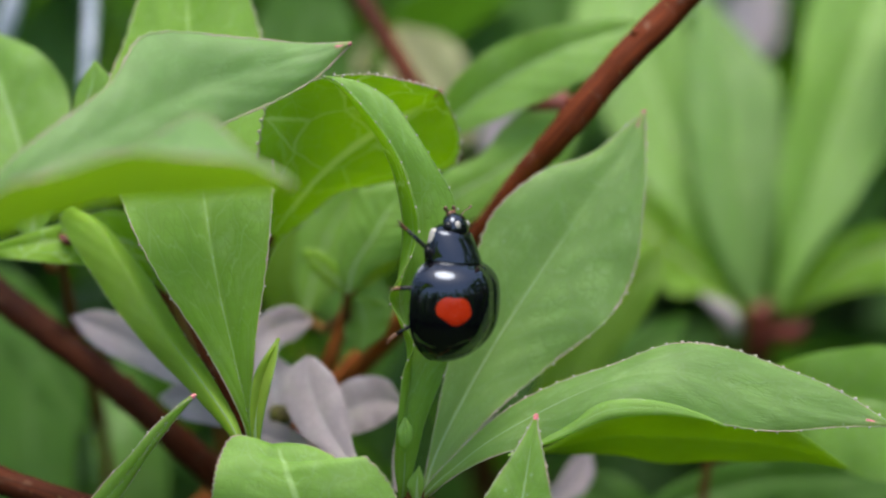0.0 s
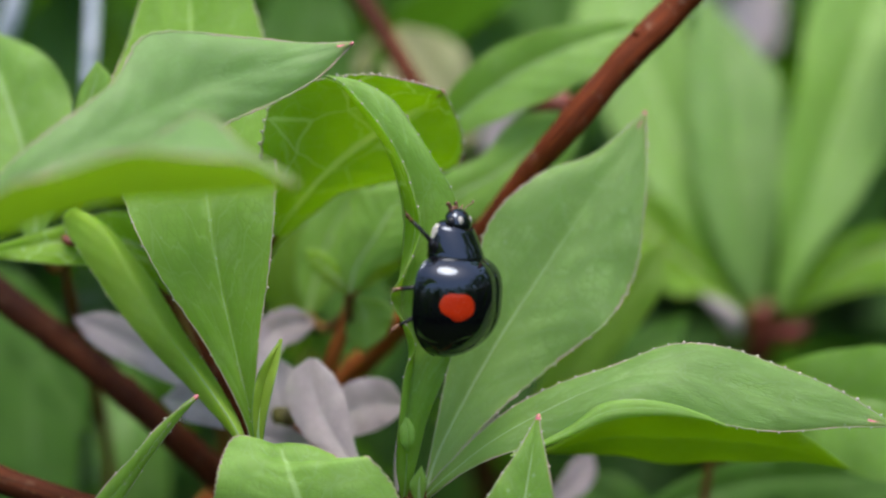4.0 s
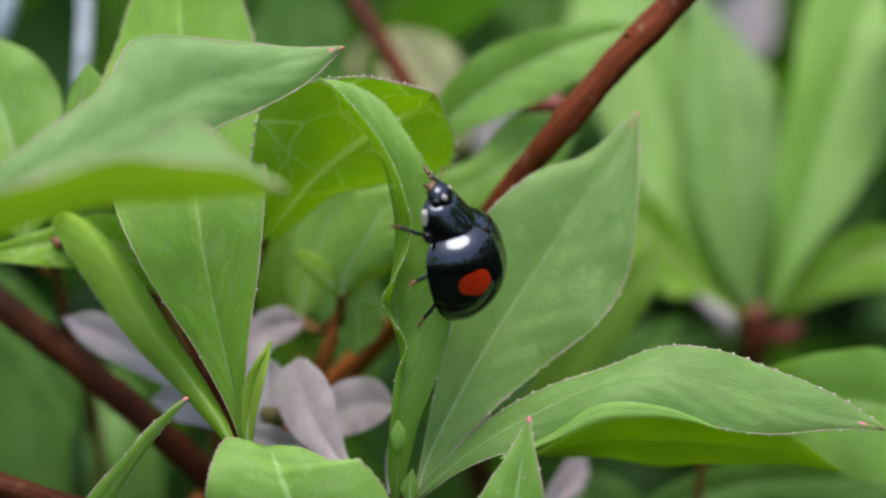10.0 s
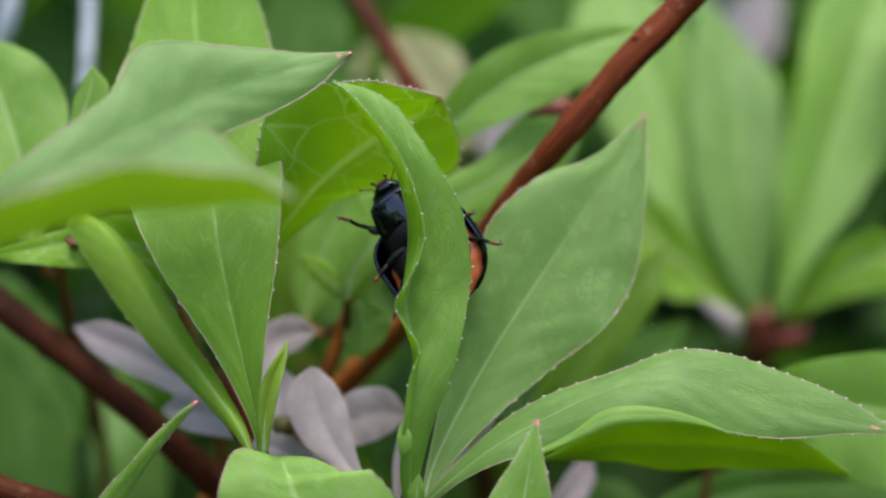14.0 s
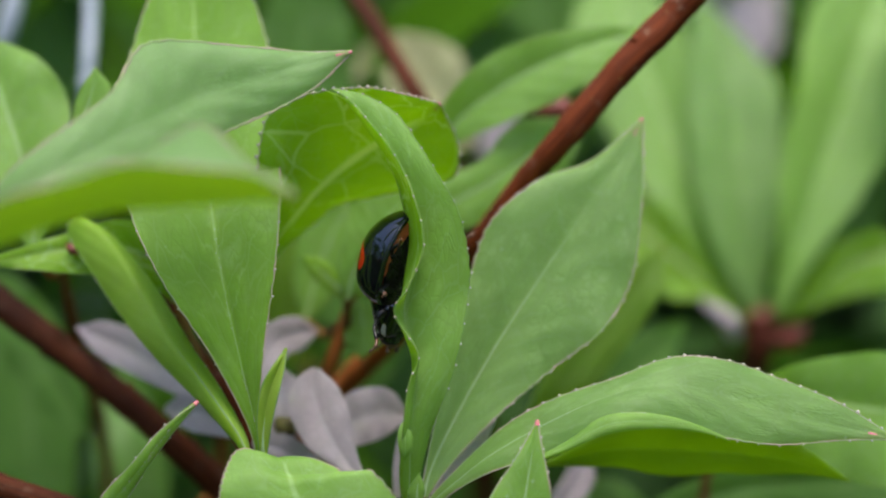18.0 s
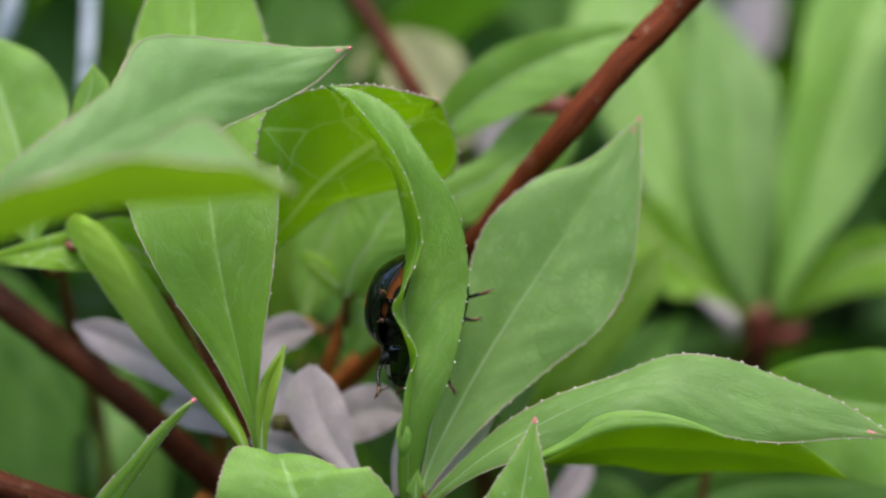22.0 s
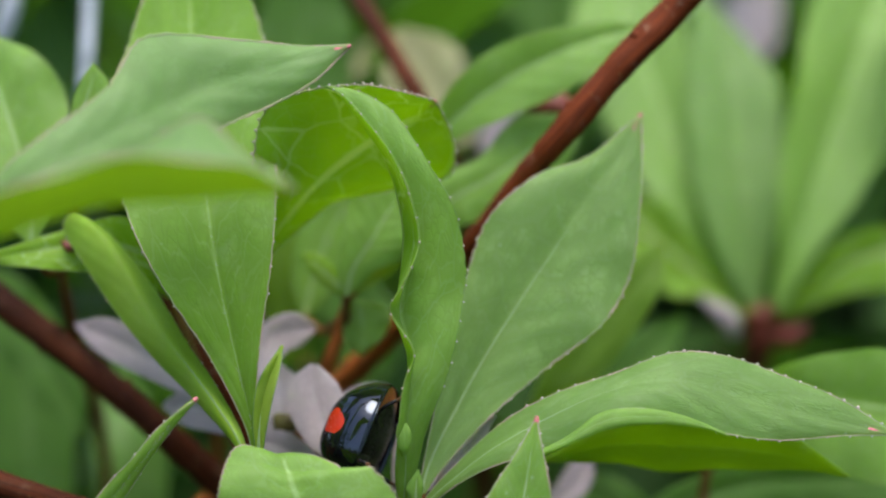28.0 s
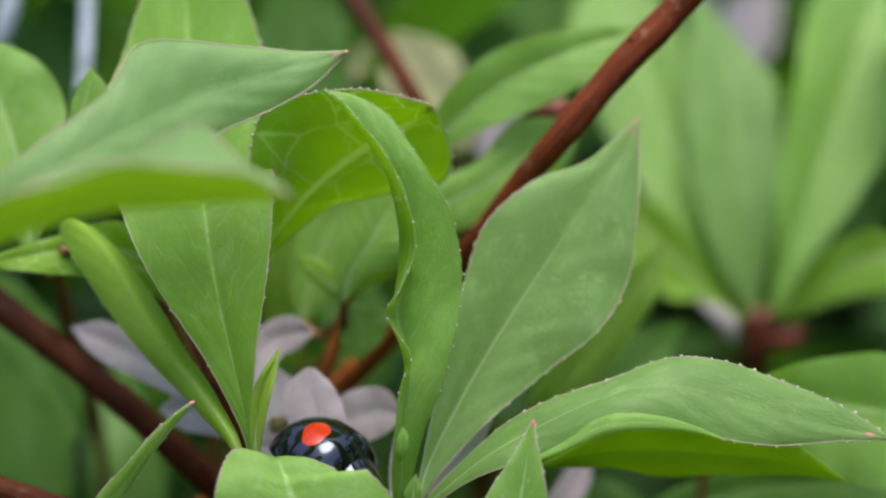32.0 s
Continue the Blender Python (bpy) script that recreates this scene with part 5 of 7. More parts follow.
leaf(shoot_litter, "dull pinkish dry leaf low in the bush", [
        (5.29, 12.56, 132.36, -0.17, -0.36, 0.35, 0.13, -0.45, -0.02),
        (6.79, 12.87, 133.52, -0.53, -0.28, 0.65, 0.48, -0.54, -0.33),
        (7.39, 13.11, 134.39, -0.67, -0.33, 0.47, 0.61, -0.49, -0.15),
        (7.69, 13.34, 135.26, -0.2, -0.39, 0.21, 0.14, -0.42, 0.1),
    ], veins=0.2, near=False, material=[PETAL, PETAL], name="petal", seed=49)
stem(shoot_litter, [
        (1.74, 46.02, 145.16),
        (1.89, 50.88, 140.9),
        (2.13, 57.94, 133.65),
        (2.42, 69.31, 119.06),
        (3.57, 82.47, 62.83),
        (5, 95, 0),
    ], [0.3, 0.36, 0.42, 0.46, 0.54, 0.71], SHOOT, "stem", "", seed=120)
shoot_under = thing("leafy_shoot", (-8.49, 41.6, 128.69), "blurred leaves of the shaded inner bush", "shoot", "shoots of the bush")
leaf(shoot_under, "blurred leaf, shade put into its green", [
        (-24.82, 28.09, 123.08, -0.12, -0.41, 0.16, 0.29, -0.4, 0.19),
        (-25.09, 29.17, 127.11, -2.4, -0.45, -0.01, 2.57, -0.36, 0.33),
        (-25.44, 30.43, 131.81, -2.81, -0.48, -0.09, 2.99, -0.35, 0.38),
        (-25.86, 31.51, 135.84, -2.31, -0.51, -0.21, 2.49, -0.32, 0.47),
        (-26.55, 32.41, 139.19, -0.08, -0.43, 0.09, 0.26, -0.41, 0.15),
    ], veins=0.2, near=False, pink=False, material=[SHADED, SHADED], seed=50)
leaf(shoot_under, "blurred leaf, shade put into its green", [
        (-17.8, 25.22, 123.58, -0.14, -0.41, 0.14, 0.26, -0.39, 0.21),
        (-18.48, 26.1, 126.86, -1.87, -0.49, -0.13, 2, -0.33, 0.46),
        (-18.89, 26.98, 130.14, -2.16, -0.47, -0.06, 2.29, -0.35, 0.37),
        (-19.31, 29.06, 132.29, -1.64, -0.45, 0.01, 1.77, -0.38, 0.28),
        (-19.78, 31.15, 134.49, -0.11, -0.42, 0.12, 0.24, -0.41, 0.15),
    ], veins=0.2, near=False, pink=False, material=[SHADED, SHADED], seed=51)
leaf(shoot_under, "blurred leaf, shade put into its green", [
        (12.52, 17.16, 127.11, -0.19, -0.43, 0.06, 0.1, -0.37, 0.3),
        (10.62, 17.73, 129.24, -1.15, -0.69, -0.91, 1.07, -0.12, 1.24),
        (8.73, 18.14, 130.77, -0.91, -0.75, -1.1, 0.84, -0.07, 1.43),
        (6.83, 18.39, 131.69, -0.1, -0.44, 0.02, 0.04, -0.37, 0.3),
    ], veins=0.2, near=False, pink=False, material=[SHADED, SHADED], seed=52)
leaf(shoot_under, "blurred leaf, shade put into its green", [
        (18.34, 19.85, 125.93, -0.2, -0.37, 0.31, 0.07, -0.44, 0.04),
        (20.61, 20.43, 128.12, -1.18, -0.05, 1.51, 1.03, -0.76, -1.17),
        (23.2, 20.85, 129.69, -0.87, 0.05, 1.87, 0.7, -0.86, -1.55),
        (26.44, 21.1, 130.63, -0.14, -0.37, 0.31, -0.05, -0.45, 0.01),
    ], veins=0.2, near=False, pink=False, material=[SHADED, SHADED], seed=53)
leaf(shoot_under, "blurred leaf high in the bush, shade put into its green", [
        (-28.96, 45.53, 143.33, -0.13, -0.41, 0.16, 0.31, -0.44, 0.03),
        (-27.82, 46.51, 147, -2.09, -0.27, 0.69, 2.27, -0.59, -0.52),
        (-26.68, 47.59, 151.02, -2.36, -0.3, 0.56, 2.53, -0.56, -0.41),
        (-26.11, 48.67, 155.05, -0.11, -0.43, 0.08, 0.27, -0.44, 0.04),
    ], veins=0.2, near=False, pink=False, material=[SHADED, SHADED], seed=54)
leaf(shoot_under, "blurred leaf high in the bush, shade put into its green", [
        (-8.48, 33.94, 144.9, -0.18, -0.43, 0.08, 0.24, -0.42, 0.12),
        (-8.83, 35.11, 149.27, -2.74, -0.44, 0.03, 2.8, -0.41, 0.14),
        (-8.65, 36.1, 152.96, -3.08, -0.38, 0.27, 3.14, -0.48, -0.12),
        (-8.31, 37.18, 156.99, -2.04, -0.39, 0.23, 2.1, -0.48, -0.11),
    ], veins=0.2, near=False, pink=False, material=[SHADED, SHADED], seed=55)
leaf(shoot_under, "blurred leaf high in the bush, shade put into its green", [
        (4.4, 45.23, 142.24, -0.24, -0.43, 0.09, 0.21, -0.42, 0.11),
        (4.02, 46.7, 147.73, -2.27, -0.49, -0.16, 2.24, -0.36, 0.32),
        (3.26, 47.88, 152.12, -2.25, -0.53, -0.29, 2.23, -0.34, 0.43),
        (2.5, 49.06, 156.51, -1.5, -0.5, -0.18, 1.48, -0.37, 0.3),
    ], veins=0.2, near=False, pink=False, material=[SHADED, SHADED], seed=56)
leaf(shoot_under, "blurred leaf high in the bush, shade put into its green", [
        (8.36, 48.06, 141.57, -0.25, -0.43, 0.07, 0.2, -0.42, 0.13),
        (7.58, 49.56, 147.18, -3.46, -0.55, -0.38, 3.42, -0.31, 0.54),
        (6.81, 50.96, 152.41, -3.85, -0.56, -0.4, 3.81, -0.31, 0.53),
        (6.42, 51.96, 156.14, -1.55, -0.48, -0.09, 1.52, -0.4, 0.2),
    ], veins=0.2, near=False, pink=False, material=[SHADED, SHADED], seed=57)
leaf(shoot_under, "blurred leaf, shade put into its green", [
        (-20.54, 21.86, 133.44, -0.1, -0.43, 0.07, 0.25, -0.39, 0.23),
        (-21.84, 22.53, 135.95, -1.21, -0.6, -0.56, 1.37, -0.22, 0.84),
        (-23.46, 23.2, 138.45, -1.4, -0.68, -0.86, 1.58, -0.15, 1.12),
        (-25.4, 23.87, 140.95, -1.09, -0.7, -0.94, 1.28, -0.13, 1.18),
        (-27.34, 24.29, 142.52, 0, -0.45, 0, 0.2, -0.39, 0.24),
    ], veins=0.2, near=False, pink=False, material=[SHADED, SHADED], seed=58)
leaf(shoot_under, "blurred leaf, shade put into its green", [
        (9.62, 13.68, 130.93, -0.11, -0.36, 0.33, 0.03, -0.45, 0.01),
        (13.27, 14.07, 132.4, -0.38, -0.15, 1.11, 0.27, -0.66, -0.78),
        (16.92, 14.31, 133.28, -0.24, -0.1, 1.32, 0.11, -0.72, -1),
        (21.18, 14.37, 133.51, -0.08, -0.14, 1.15, -0.08, -0.67, -0.84),
        (24.83, 14.31, 133.28, -0.09, -0.37, 0.31, -0.11, -0.45, 0.01),
    ], veins=0.2, near=False, pink=False, material=[SHADED, SHADED], seed=59)
leaf(shoot_under, "blurred leaf, shade put into its green", [
        (9.16, 24.6, 132.45, -0.2, -0.38, 0.24, 0.14, -0.44, 0.05),
        (10.49, 25.2, 134.69, -1.15, -0.23, 0.83, 1.08, -0.6, -0.55),
        (12.15, 25.8, 136.94, -1.15, -0.17, 1.04, 1.07, -0.66, -0.77),
        (14.14, 26.31, 138.86, -0.17, -0.39, 0.24, 0.07, -0.45, 0.01),
    ], veins=0.2, near=False, pink=False, material=[SHADED, SHADED], seed=60)
leaf(shoot_under, "blurred leaf, shade put into its green", [
        (-7.26, 23.54, 139.7, -0.13, -0.39, 0.23, 0.19, -0.44, 0.02),
        (-5.96, 24.04, 141.58, -1.32, -0.19, 0.98, 1.36, -0.65, -0.75),
        (-4.67, 24.54, 143.46, -1.49, -0.16, 1.08, 1.52, -0.68, -0.86),
        (-3.37, 25.05, 145.33, -0.12, -0.4, 0.19, 0.15, -0.45, 0.02),
    ], veins=0.2, near=False, pink=False, material=[SHADED, SHADED], seed=61)
stem(shoot_under, [
        (-8.87, 39.43, 131.79),
        (-8.49, 41.6, 128.69),
        (-7.66, 45.06, 119.17),
        (-6.68, 52.13, 101.93),
        (-3.83, 71.03, 55.58),
        (0, 85, 0),
    ], [0.33, 0.38, 0.47, 0.52, 0.62, 0.81], SHOOT, "stem", "", seed=134)

leaf(shoot_behind, "blurred green leaf low behind the curled one", [
        (-8.45, 21.44, 137.66, -0.13, 0, 0, 0.13, 0, 0),
        (-8.73, 21.63, 140.28, -1.26, -0.16, 0.18, 1.22, -0.21, -0),
        (-9.01, 21.89, 143.18, -1.5, -0.19, 0.05, 1.44, -0.18, 0.11),
        (-9.26, 22.54, 145.63, -0.95, -0.02, -0.06, 0.89, 0.02, 0.06),
        (-9.39, 22.95, 147.16, 0, 0, 0, 0, 0, 0),
    ], veins=0.1, near=False, pink=False, material=[SHADED_LIGHT, SHADED_LIGHT], seed=64)
leaf(shoot_behind, "blurred yellow-green leaf turned from below", [
        (-5.28, 16.67, 143.05, -0.12, 0, 0, 0.12, 0, 0),
        (-4.35, 16.58, 144.64, -0.58, -0.25, 1.01, 0.65, 0.29, -0.87),
        (-3.13, 16.41, 145.94, -0.73, -0.19, 1.23, 0.74, 0.21, -1.15),
        (-1.92, 16.45, 146.86, -0.59, -0.07, 0.88, 0.54, -0.02, -0.86),
        (-0.96, 16.57, 147.3, 0, 0, 0, 0, 0, 0),
    ], veins=0.1, near=False, pink=False, under=True, smooth=True, seed=65)
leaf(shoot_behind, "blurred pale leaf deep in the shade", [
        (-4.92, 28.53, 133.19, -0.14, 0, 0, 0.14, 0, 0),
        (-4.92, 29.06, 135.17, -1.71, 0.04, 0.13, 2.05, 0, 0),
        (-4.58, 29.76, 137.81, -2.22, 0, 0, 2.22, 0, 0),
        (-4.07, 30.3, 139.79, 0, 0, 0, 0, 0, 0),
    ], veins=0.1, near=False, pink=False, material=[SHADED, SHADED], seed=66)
stem(shoot_twigb, [
        (4.32, 20.57, 153.71),
        (5.09, 20.35, 152.89),
        (6.14, 19.9, 152.79),
        (7.04, 19.61, 152.47),
    ], [0.3, 0.75, 0.8, 0.45], RED_BUD, "side_bud", "dull red side bud", seed=131)

# ---- the bush farther back: many small leaves on thin twigs ----
def bush(name, label, count, spread, seed, material, sizes=(15, 27)):
    """Loose leaves on fine twigs, as one mass of foliage. spread gives x, y and z ranges."""
    rng = np.random.default_rng(seed)
    verts, faces, uvs, total = [], [], [], 0
    sx, sy, sz = spread
    for _ in range(count):
        base = np.array([rng.uniform(*sx), rng.uniform(*sy), rng.uniform(*sz)])
        size = rng.uniform(*sizes)
        az, rise = rng.uniform(0, 2 * np.pi), rng.uniform(-0.2, 1.1)
        way = np.array([np.cos(az) * np.cos(rise), np.sin(az) * np.cos(rise), np.sin(rise)])
        flat = unit(np.cross(way, [0.1, 0.2, 1.0]))
        up = np.cross(flat, way)
        grid = []
        for s in np.linspace(0, 1, 9):
            c = base + way * size * s + up * (-0.22 * size * s * s)
            w = size * 0.19 * np.sin(np.pi * s ** 0.85) ** 0.8 + 0.05
            grid += [c - flat * w + up * w * 0.25, c - flat * w * 0.5 + up * w * 0.06, c, c + flat * w * 0.5 + up * w * 0.06, c + flat * w + up * w * 0.25]
            uvs += [(0, s), (0.25, s), (0.5, s), (0.75, s), (1, s)]
        verts.append(np.array(grid))
        faces += [(total + i * 5 + j, total + i * 5 + j + 1, total + i * 5 + j + 6, total + i * 5 + j + 5) for i in range(8) for j in range(4)]
        total += 45
    me = mesh_of(name, np.vstack(verts) * MM, faces, uvs)
    me.materials.append(material)
    return tagged(new(name, me), label, "foliage", kind="stuff")


bush("bush_foliage", "green foliage of the bush behind, shade in its colour", 420, ((-75, 75), (42, 120), (60, 165)), 3, DEEP_SHADE)
bush("bush_foliage", "low foliage at the foot of the bush, shade in its colour", 420, ((-90, 90), (10, 110), (2, 95)), 4, DEEP_SHADE)
bush("bush_foliage", "foliage at the far side of the bush", 700, ((-260, 260), (120, 320), (5, 150)), 5, DEEP_SHADE)
# Bushes added all round, mostly unseen, to block low sky and darken reflections.
bush("bush_foliage", "unseen tall bushes added behind the camera to cut low sky", 900, ((-620, 620), (-620, -300), (5, 230)), 6, DEEP_SHADE, (60, 110))
bush("bush_foliage", "unseen tall bush added at the side to cut low sky", 800, ((-620, -240), (-260, 620), (5, 330)), 7, DEEP_SHADE, (60, 110))
bush("bush_foliage", "unseen tall bush added at the side to cut low sky", 800, ((240, 620), (-260, 620), (5, 330)), 8, DEEP_SHADE, (60, 110))
bush("bush_foliage", "tall bush added at the back to cut low sky", 900, ((-300, 300), (330, 700), (5, 420)), 9, DEEP_SHADE, (60, 110))

# ---- the ladybird ----
def dome(x_sign, y0, y1, half_w, height, tuck, n=34, m=22, nose=2.2, tail=2.6, gap=0.012):
    """Half of a beetle's arched shield: a closed shell from the middle seam out to its rim."""
    def point(i, j, grow=0.0):
        s = -1 + 2 * i / n
        y = (y0 + y1) / 2 - s * (y0 - y1) / 2
        e = max(0.0, 1 - abs(s) ** (nose if s < 0 else tail))
        w, h = half_w * e ** 0.5 + grow, height * e ** 0.62 + grow
        a = j / m * radians(100)
        return (x_sign * (gap + w * np.sin(a) ** 0.96 if a > 0 else gap), y, h * np.cos(a) + (tuck if j == m else 0))
    return point


def elytron(parent, x_sign):
    point = dome(x_sign, 1.25, -3.34, 2.46, 2.28, 0.0, nose=4.2, tail=2.05)
    n, m = 34, 22
    top = np.array([[point(i, j) for j in range(m + 1)] for i in range(n + 1)])
    inner = top * np.array([0.93, 0.985, 0.90]) - np.array([0, 0.0, 0.05])
    k = m + 1
    v = np.vstack([top.reshape(-1, 3), inner.reshape(-1, 3)]) * MM
    idx = np.arange((n + 1) * k).reshape(n + 1, k)
    faces = []
    for i in range(n):
        for j in range(m):
            q = (idx[i, j], idx[i, j + 1], idx[i + 1, j + 1], idx[i + 1, j])
            faces += [q if x_sign < 0 else q[::-1], tuple(x + (n + 1) * k for x in (q[::-1] if x_sign < 0 else q))]
        for j in (0, m):
            faces.append((idx[i, j], idx[i + 1, j], idx[i + 1, j] + (n + 1) * k, idx[i, j] + (n + 1) * k))
    ob = part("elytron", mesh_of("elytron", v, faces), BLACK, parent, "glossy black wing case with one scarlet spot")
    # the spot lies on the shell, with a slightly uneven outline
    pts, f, rings, spokes = [], [], 7, 26
    for r in range(rings + 1):
        for q in range(spokes):
            a = 2 * np.pi * q / spokes
            rad = r / rings * (1 + 0.10 * np.cos(2 * a + 0.6) + 0.05 * np.cos(3 * a + 1.0) + 0.03 * np.sin(5 * a))
            i = 15.4 + 4.6 * rad * np.sin(a)
            j = 10.4 + 4.0 * rad * np.cos(a)
            pts.append(point(i, j, 0.012 * (1 - (r / rings) ** 6)))
    for r in range(rings):
        for q in range(spokes):
            quad = (r * spokes + q, r * spokes + (q + 1) % spokes, (r + 1) * spokes + (q + 1) % spokes, (r + 1) * spokes + q)
            f.append(quad if x_sign > 0 else quad[::-1])
    part("red_spot", mesh_of("red_spot", np.array(pts) * MM, f), SCARLET, ob, "scarlet oval spot")
    rim = np.array([point(i, m) for i in range(1, n)]) * MM
    part("shell_rim", tube_mesh("shell_rim", rim, np.full(len(rim), 0.03 * MM), 6), BLACK, ob)
    return ob


def shield(parent, name, label, centre, radii, power, turn, material):
    v, f = ball((0, 0, 0), (1, 1, 1), None, 26, 18)
    v = np.sign(v) * np.abs(v) ** power
    v[:, 2] = np.where(v[:, 2] < 0, v[:, 2] * 0.45, v[:, 2])
    v = v * np.asarray(radii)
    v = v @ np.array(Euler([radians(x) for x in turn]).to_matrix()).T + np.asarray(centre)
    return part(name, mesh_of(name, v * MM, f), material, parent, label)


def leg(parent, x_sign, y, swing, reach):
    """A leg that turns at its hip: thigh, shin and foot with two claws."""
    ob = part("leg", tube_mesh("leg", spline(np.array([(0, 0, 0), (0.7 * x_sign, 0.10 * swing, 0.05), (1.35 * x_sign * reach, 0.28 * swing, 0.02)]), 9) * MM,
                               np.array([0.17, 0.21, 0.23, 0.24, 0.23, 0.21, 0.18, 0.15, 0.12]) * MM, 8), LEG, parent, "jointed glossy black leg")
    ob.location = Vector((0.75 * x_sign, y, -0.30)) * MM
    knee = np.array((1.35 * x_sign * reach, 0.28 * swing, 0.02))
    ankle = knee + np.array((0.72 * x_sign * reach, 0.46 * swing, -0.74))
    part("shin", tube_mesh("shin", spline([knee, (knee + ankle) / 2 + np.array((0.08 * x_sign, 0, 0.08)), ankle], 8) * MM, np.linspace(0.10, 0.085, 8) * MM, 7), LEG, ob)
    toe = ankle + np.array((0.26 * x_sign, 0.20 * swing, -0.24))
    foot = tube(spline([ankle, (ankle + toe) / 2 + np.array((0, 0, -0.05)), toe], 6) * MM, np.array([0.08, 0.10, 0.075, 0.10, 0.08, 0.05]) * MM, 6)
    claws = [tube(spline([toe, toe + np.array((0.10 * x_sign, 0.08 * c, 0.02)), toe + np.array((0.16 * x_sign, 0.10 * c, -0.09))], 5) * MM, np.linspace(0.035, 0.012, 5) * MM, 5) for c in (-1, 1)]
    part("foot", mesh_of("foot", *gather([(x[0], x[1]) for x in (foot, *claws)])), FEELER, ob)
    return ob


def pronotum(parent):
    """The neck shield: an arched cap, broadest where it meets the wing cases, with a cream patch along each front flank."""
    def point(f, a, grow=0.0):
        close = (1 - max(0.0, (f - 0.82) / 0.18) ** 2 * 0.42) * (1 - max(0.0, (0.10 - f) / 0.10) ** 2 * 0.25)
        w = 1.44 * (1 - 0.30 * f ** 1.9) * close + grow
        h = (1.58 - 0.74 * f ** 1.25) * close + grow
        return (w * np.sign(a) * abs(np.sin(a)) ** 0.92, 0.80 + 1.52 * f + 0.16 * abs(np.sin(a)) * f, -0.10 - 0.16 * f + h * np.cos(a))
    n, m = 18, 26
    angles = np.linspace(-radians(104), radians(104), m + 1)
    grid = np.array([[point(i / n, a) for a in angles] for i in range(n + 1)])
    k = m + 1
    verts = list(grid.reshape(-1, 3)) + [grid[0].mean(0), grid[-1].mean(0) + np.array([0, 0.05, -0.05])]
    faces = [(i * k + j, i * k + j + 1, (i + 1) * k + j + 1, (i + 1) * k + j) for i in range(n) for j in range(m)]
    faces += [(i * k, (i + 1) * k, (i + 1) * k + m, i * k + m) for i in range(n)]
    last = (n + 1) * k
    faces += [(j + 1, j, last) for j in range(m)] + [(n * k + j, n * k + j + 1, last + 1) for j in range(m)]
    ob = part("pronotum", mesh_of("pronotum", np.array(verts) * MM, faces), BLACK, parent, "black neck shield with a cream patch on each flank")
    for sign in (-1, 1):
        rows, cols = 12, 5
        pts = []
        for i in range(rows + 1):
            f = 0.56 + 0.36 * i / rows
            inner = 98 - 11 * np.sin(np.pi * min(1.0, 0.05 + 0.66 * i / rows)) - 1.2 * np.sin(i * 1.3)
            for j in range(cols + 1):
                a = radians(inner + (103 - inner) * j / cols)
                pts.append(point(f, sign * a, 0.014 if 0 < i < rows and j > 0 else -0.004))
        quads = [(i * (cols + 1) + j, i * (cols + 1) + j + 1, (i + 1) * (cols + 1) + j + 1, (i + 1) * (cols + 1) + j) for i in range(rows) for j in range(cols)]
        part("cream_mark", mesh_of("cream_mark", np.array(pts) * MM, quads if sign > 0 else [q[::-1] for q in quads]), CREAM, ob, "cream flank patch")
    return ob


ladybird = thing("ladybird", (0, 0, 0), "glossy black ladybird with two scarlet spots, climbing the leaf", "ladybird")
ladybird.scale = (1.0, 1.05, 0.98)
for sign in (-1, 1):
    elytron(ladybird, sign)
pronotum(ladybird)
head = shield(ladybird, "head", "small black head with two pale marks", (0, 2.36, 0.10), (0.70, 0.62, 0.56), 0.9, (-38, 0, 0), BLACK)
for sign in (-1, 1):
    shield(ladybird, "cheek_mark", "cream forehead mark", (0.38 * sign, 2.50, 0.40), (0.15, 0.22, 0.22), 1.0, (-38, 0, 14 * sign), CREAM)
    part("eye", mesh_of("eye", *(lambda b: (b[0] * MM, b[1]))(ball((0.66 * sign, 2.44, 0.14), (0.16, 0.22, 0.22)))), LEG, head)
    feeler = spline([(0.44 * sign, 2.82, 0.1), (0.70 * sign, 3.06, 0.16), (0.92 * sign, 3.16, 0.24), (1.06 * sign, 3.28, 0.24)], 12) * MM
    part("antenna", tube_mesh("antenna", feeler, np.array([0.03] * 7 + [0.035, 0.05, 0.065, 0.06, 0.03]) * MM, 7), FEELER, head, "short clubbed brown antenna")
    palp = spline([(0.22 * sign, 2.88, -0.12), (0.34 * sign, 3.08, -0.18), (0.32 * sign, 3.20, -0.30)], 8) * MM
    part("palp", tube_mesh("palp", palp, np.array([0.05, 0.05, 0.05, 0.06, 0.08, 0.10, 0.10, 0.05]) * MM, 7), FEELER, head)
shield(ladybird, "mouth", "orange-brown mouthparts", (0, 2.86, -0.14), (0.34, 0.20, 0.22), 0.9, (-38, 0, 0), FEELER)
bv, bf = ball((0, 0, 0), (1, 1, 1), None, 30, 40)
bv = bv[:, [0, 2, 1]] * (1 - 0.035 * np.abs(np.sin(bv[:, 2:3] * 9.0)) ** 4) * np.array([2.16, 1.98, 0.46]) + np.array([0, -1.30, 0.02])
part("belly", mesh_of("belly", bv * MM, bf), BELLY, ladybird, "orange ringed belly")
shield(ladybird, "belly_plate", "dark middle of the belly", (0, -0.95, -0.06), (1.88, 1.86, 0.52), 0.95, (180, 0, 0), LEG)
shield(ladybird, "breast", "black breast plate", (0, 0.45, -0.04), (1.55, 1.15, 0.50), 0.9, (180, 0, 0), LEG)
LEGS = []
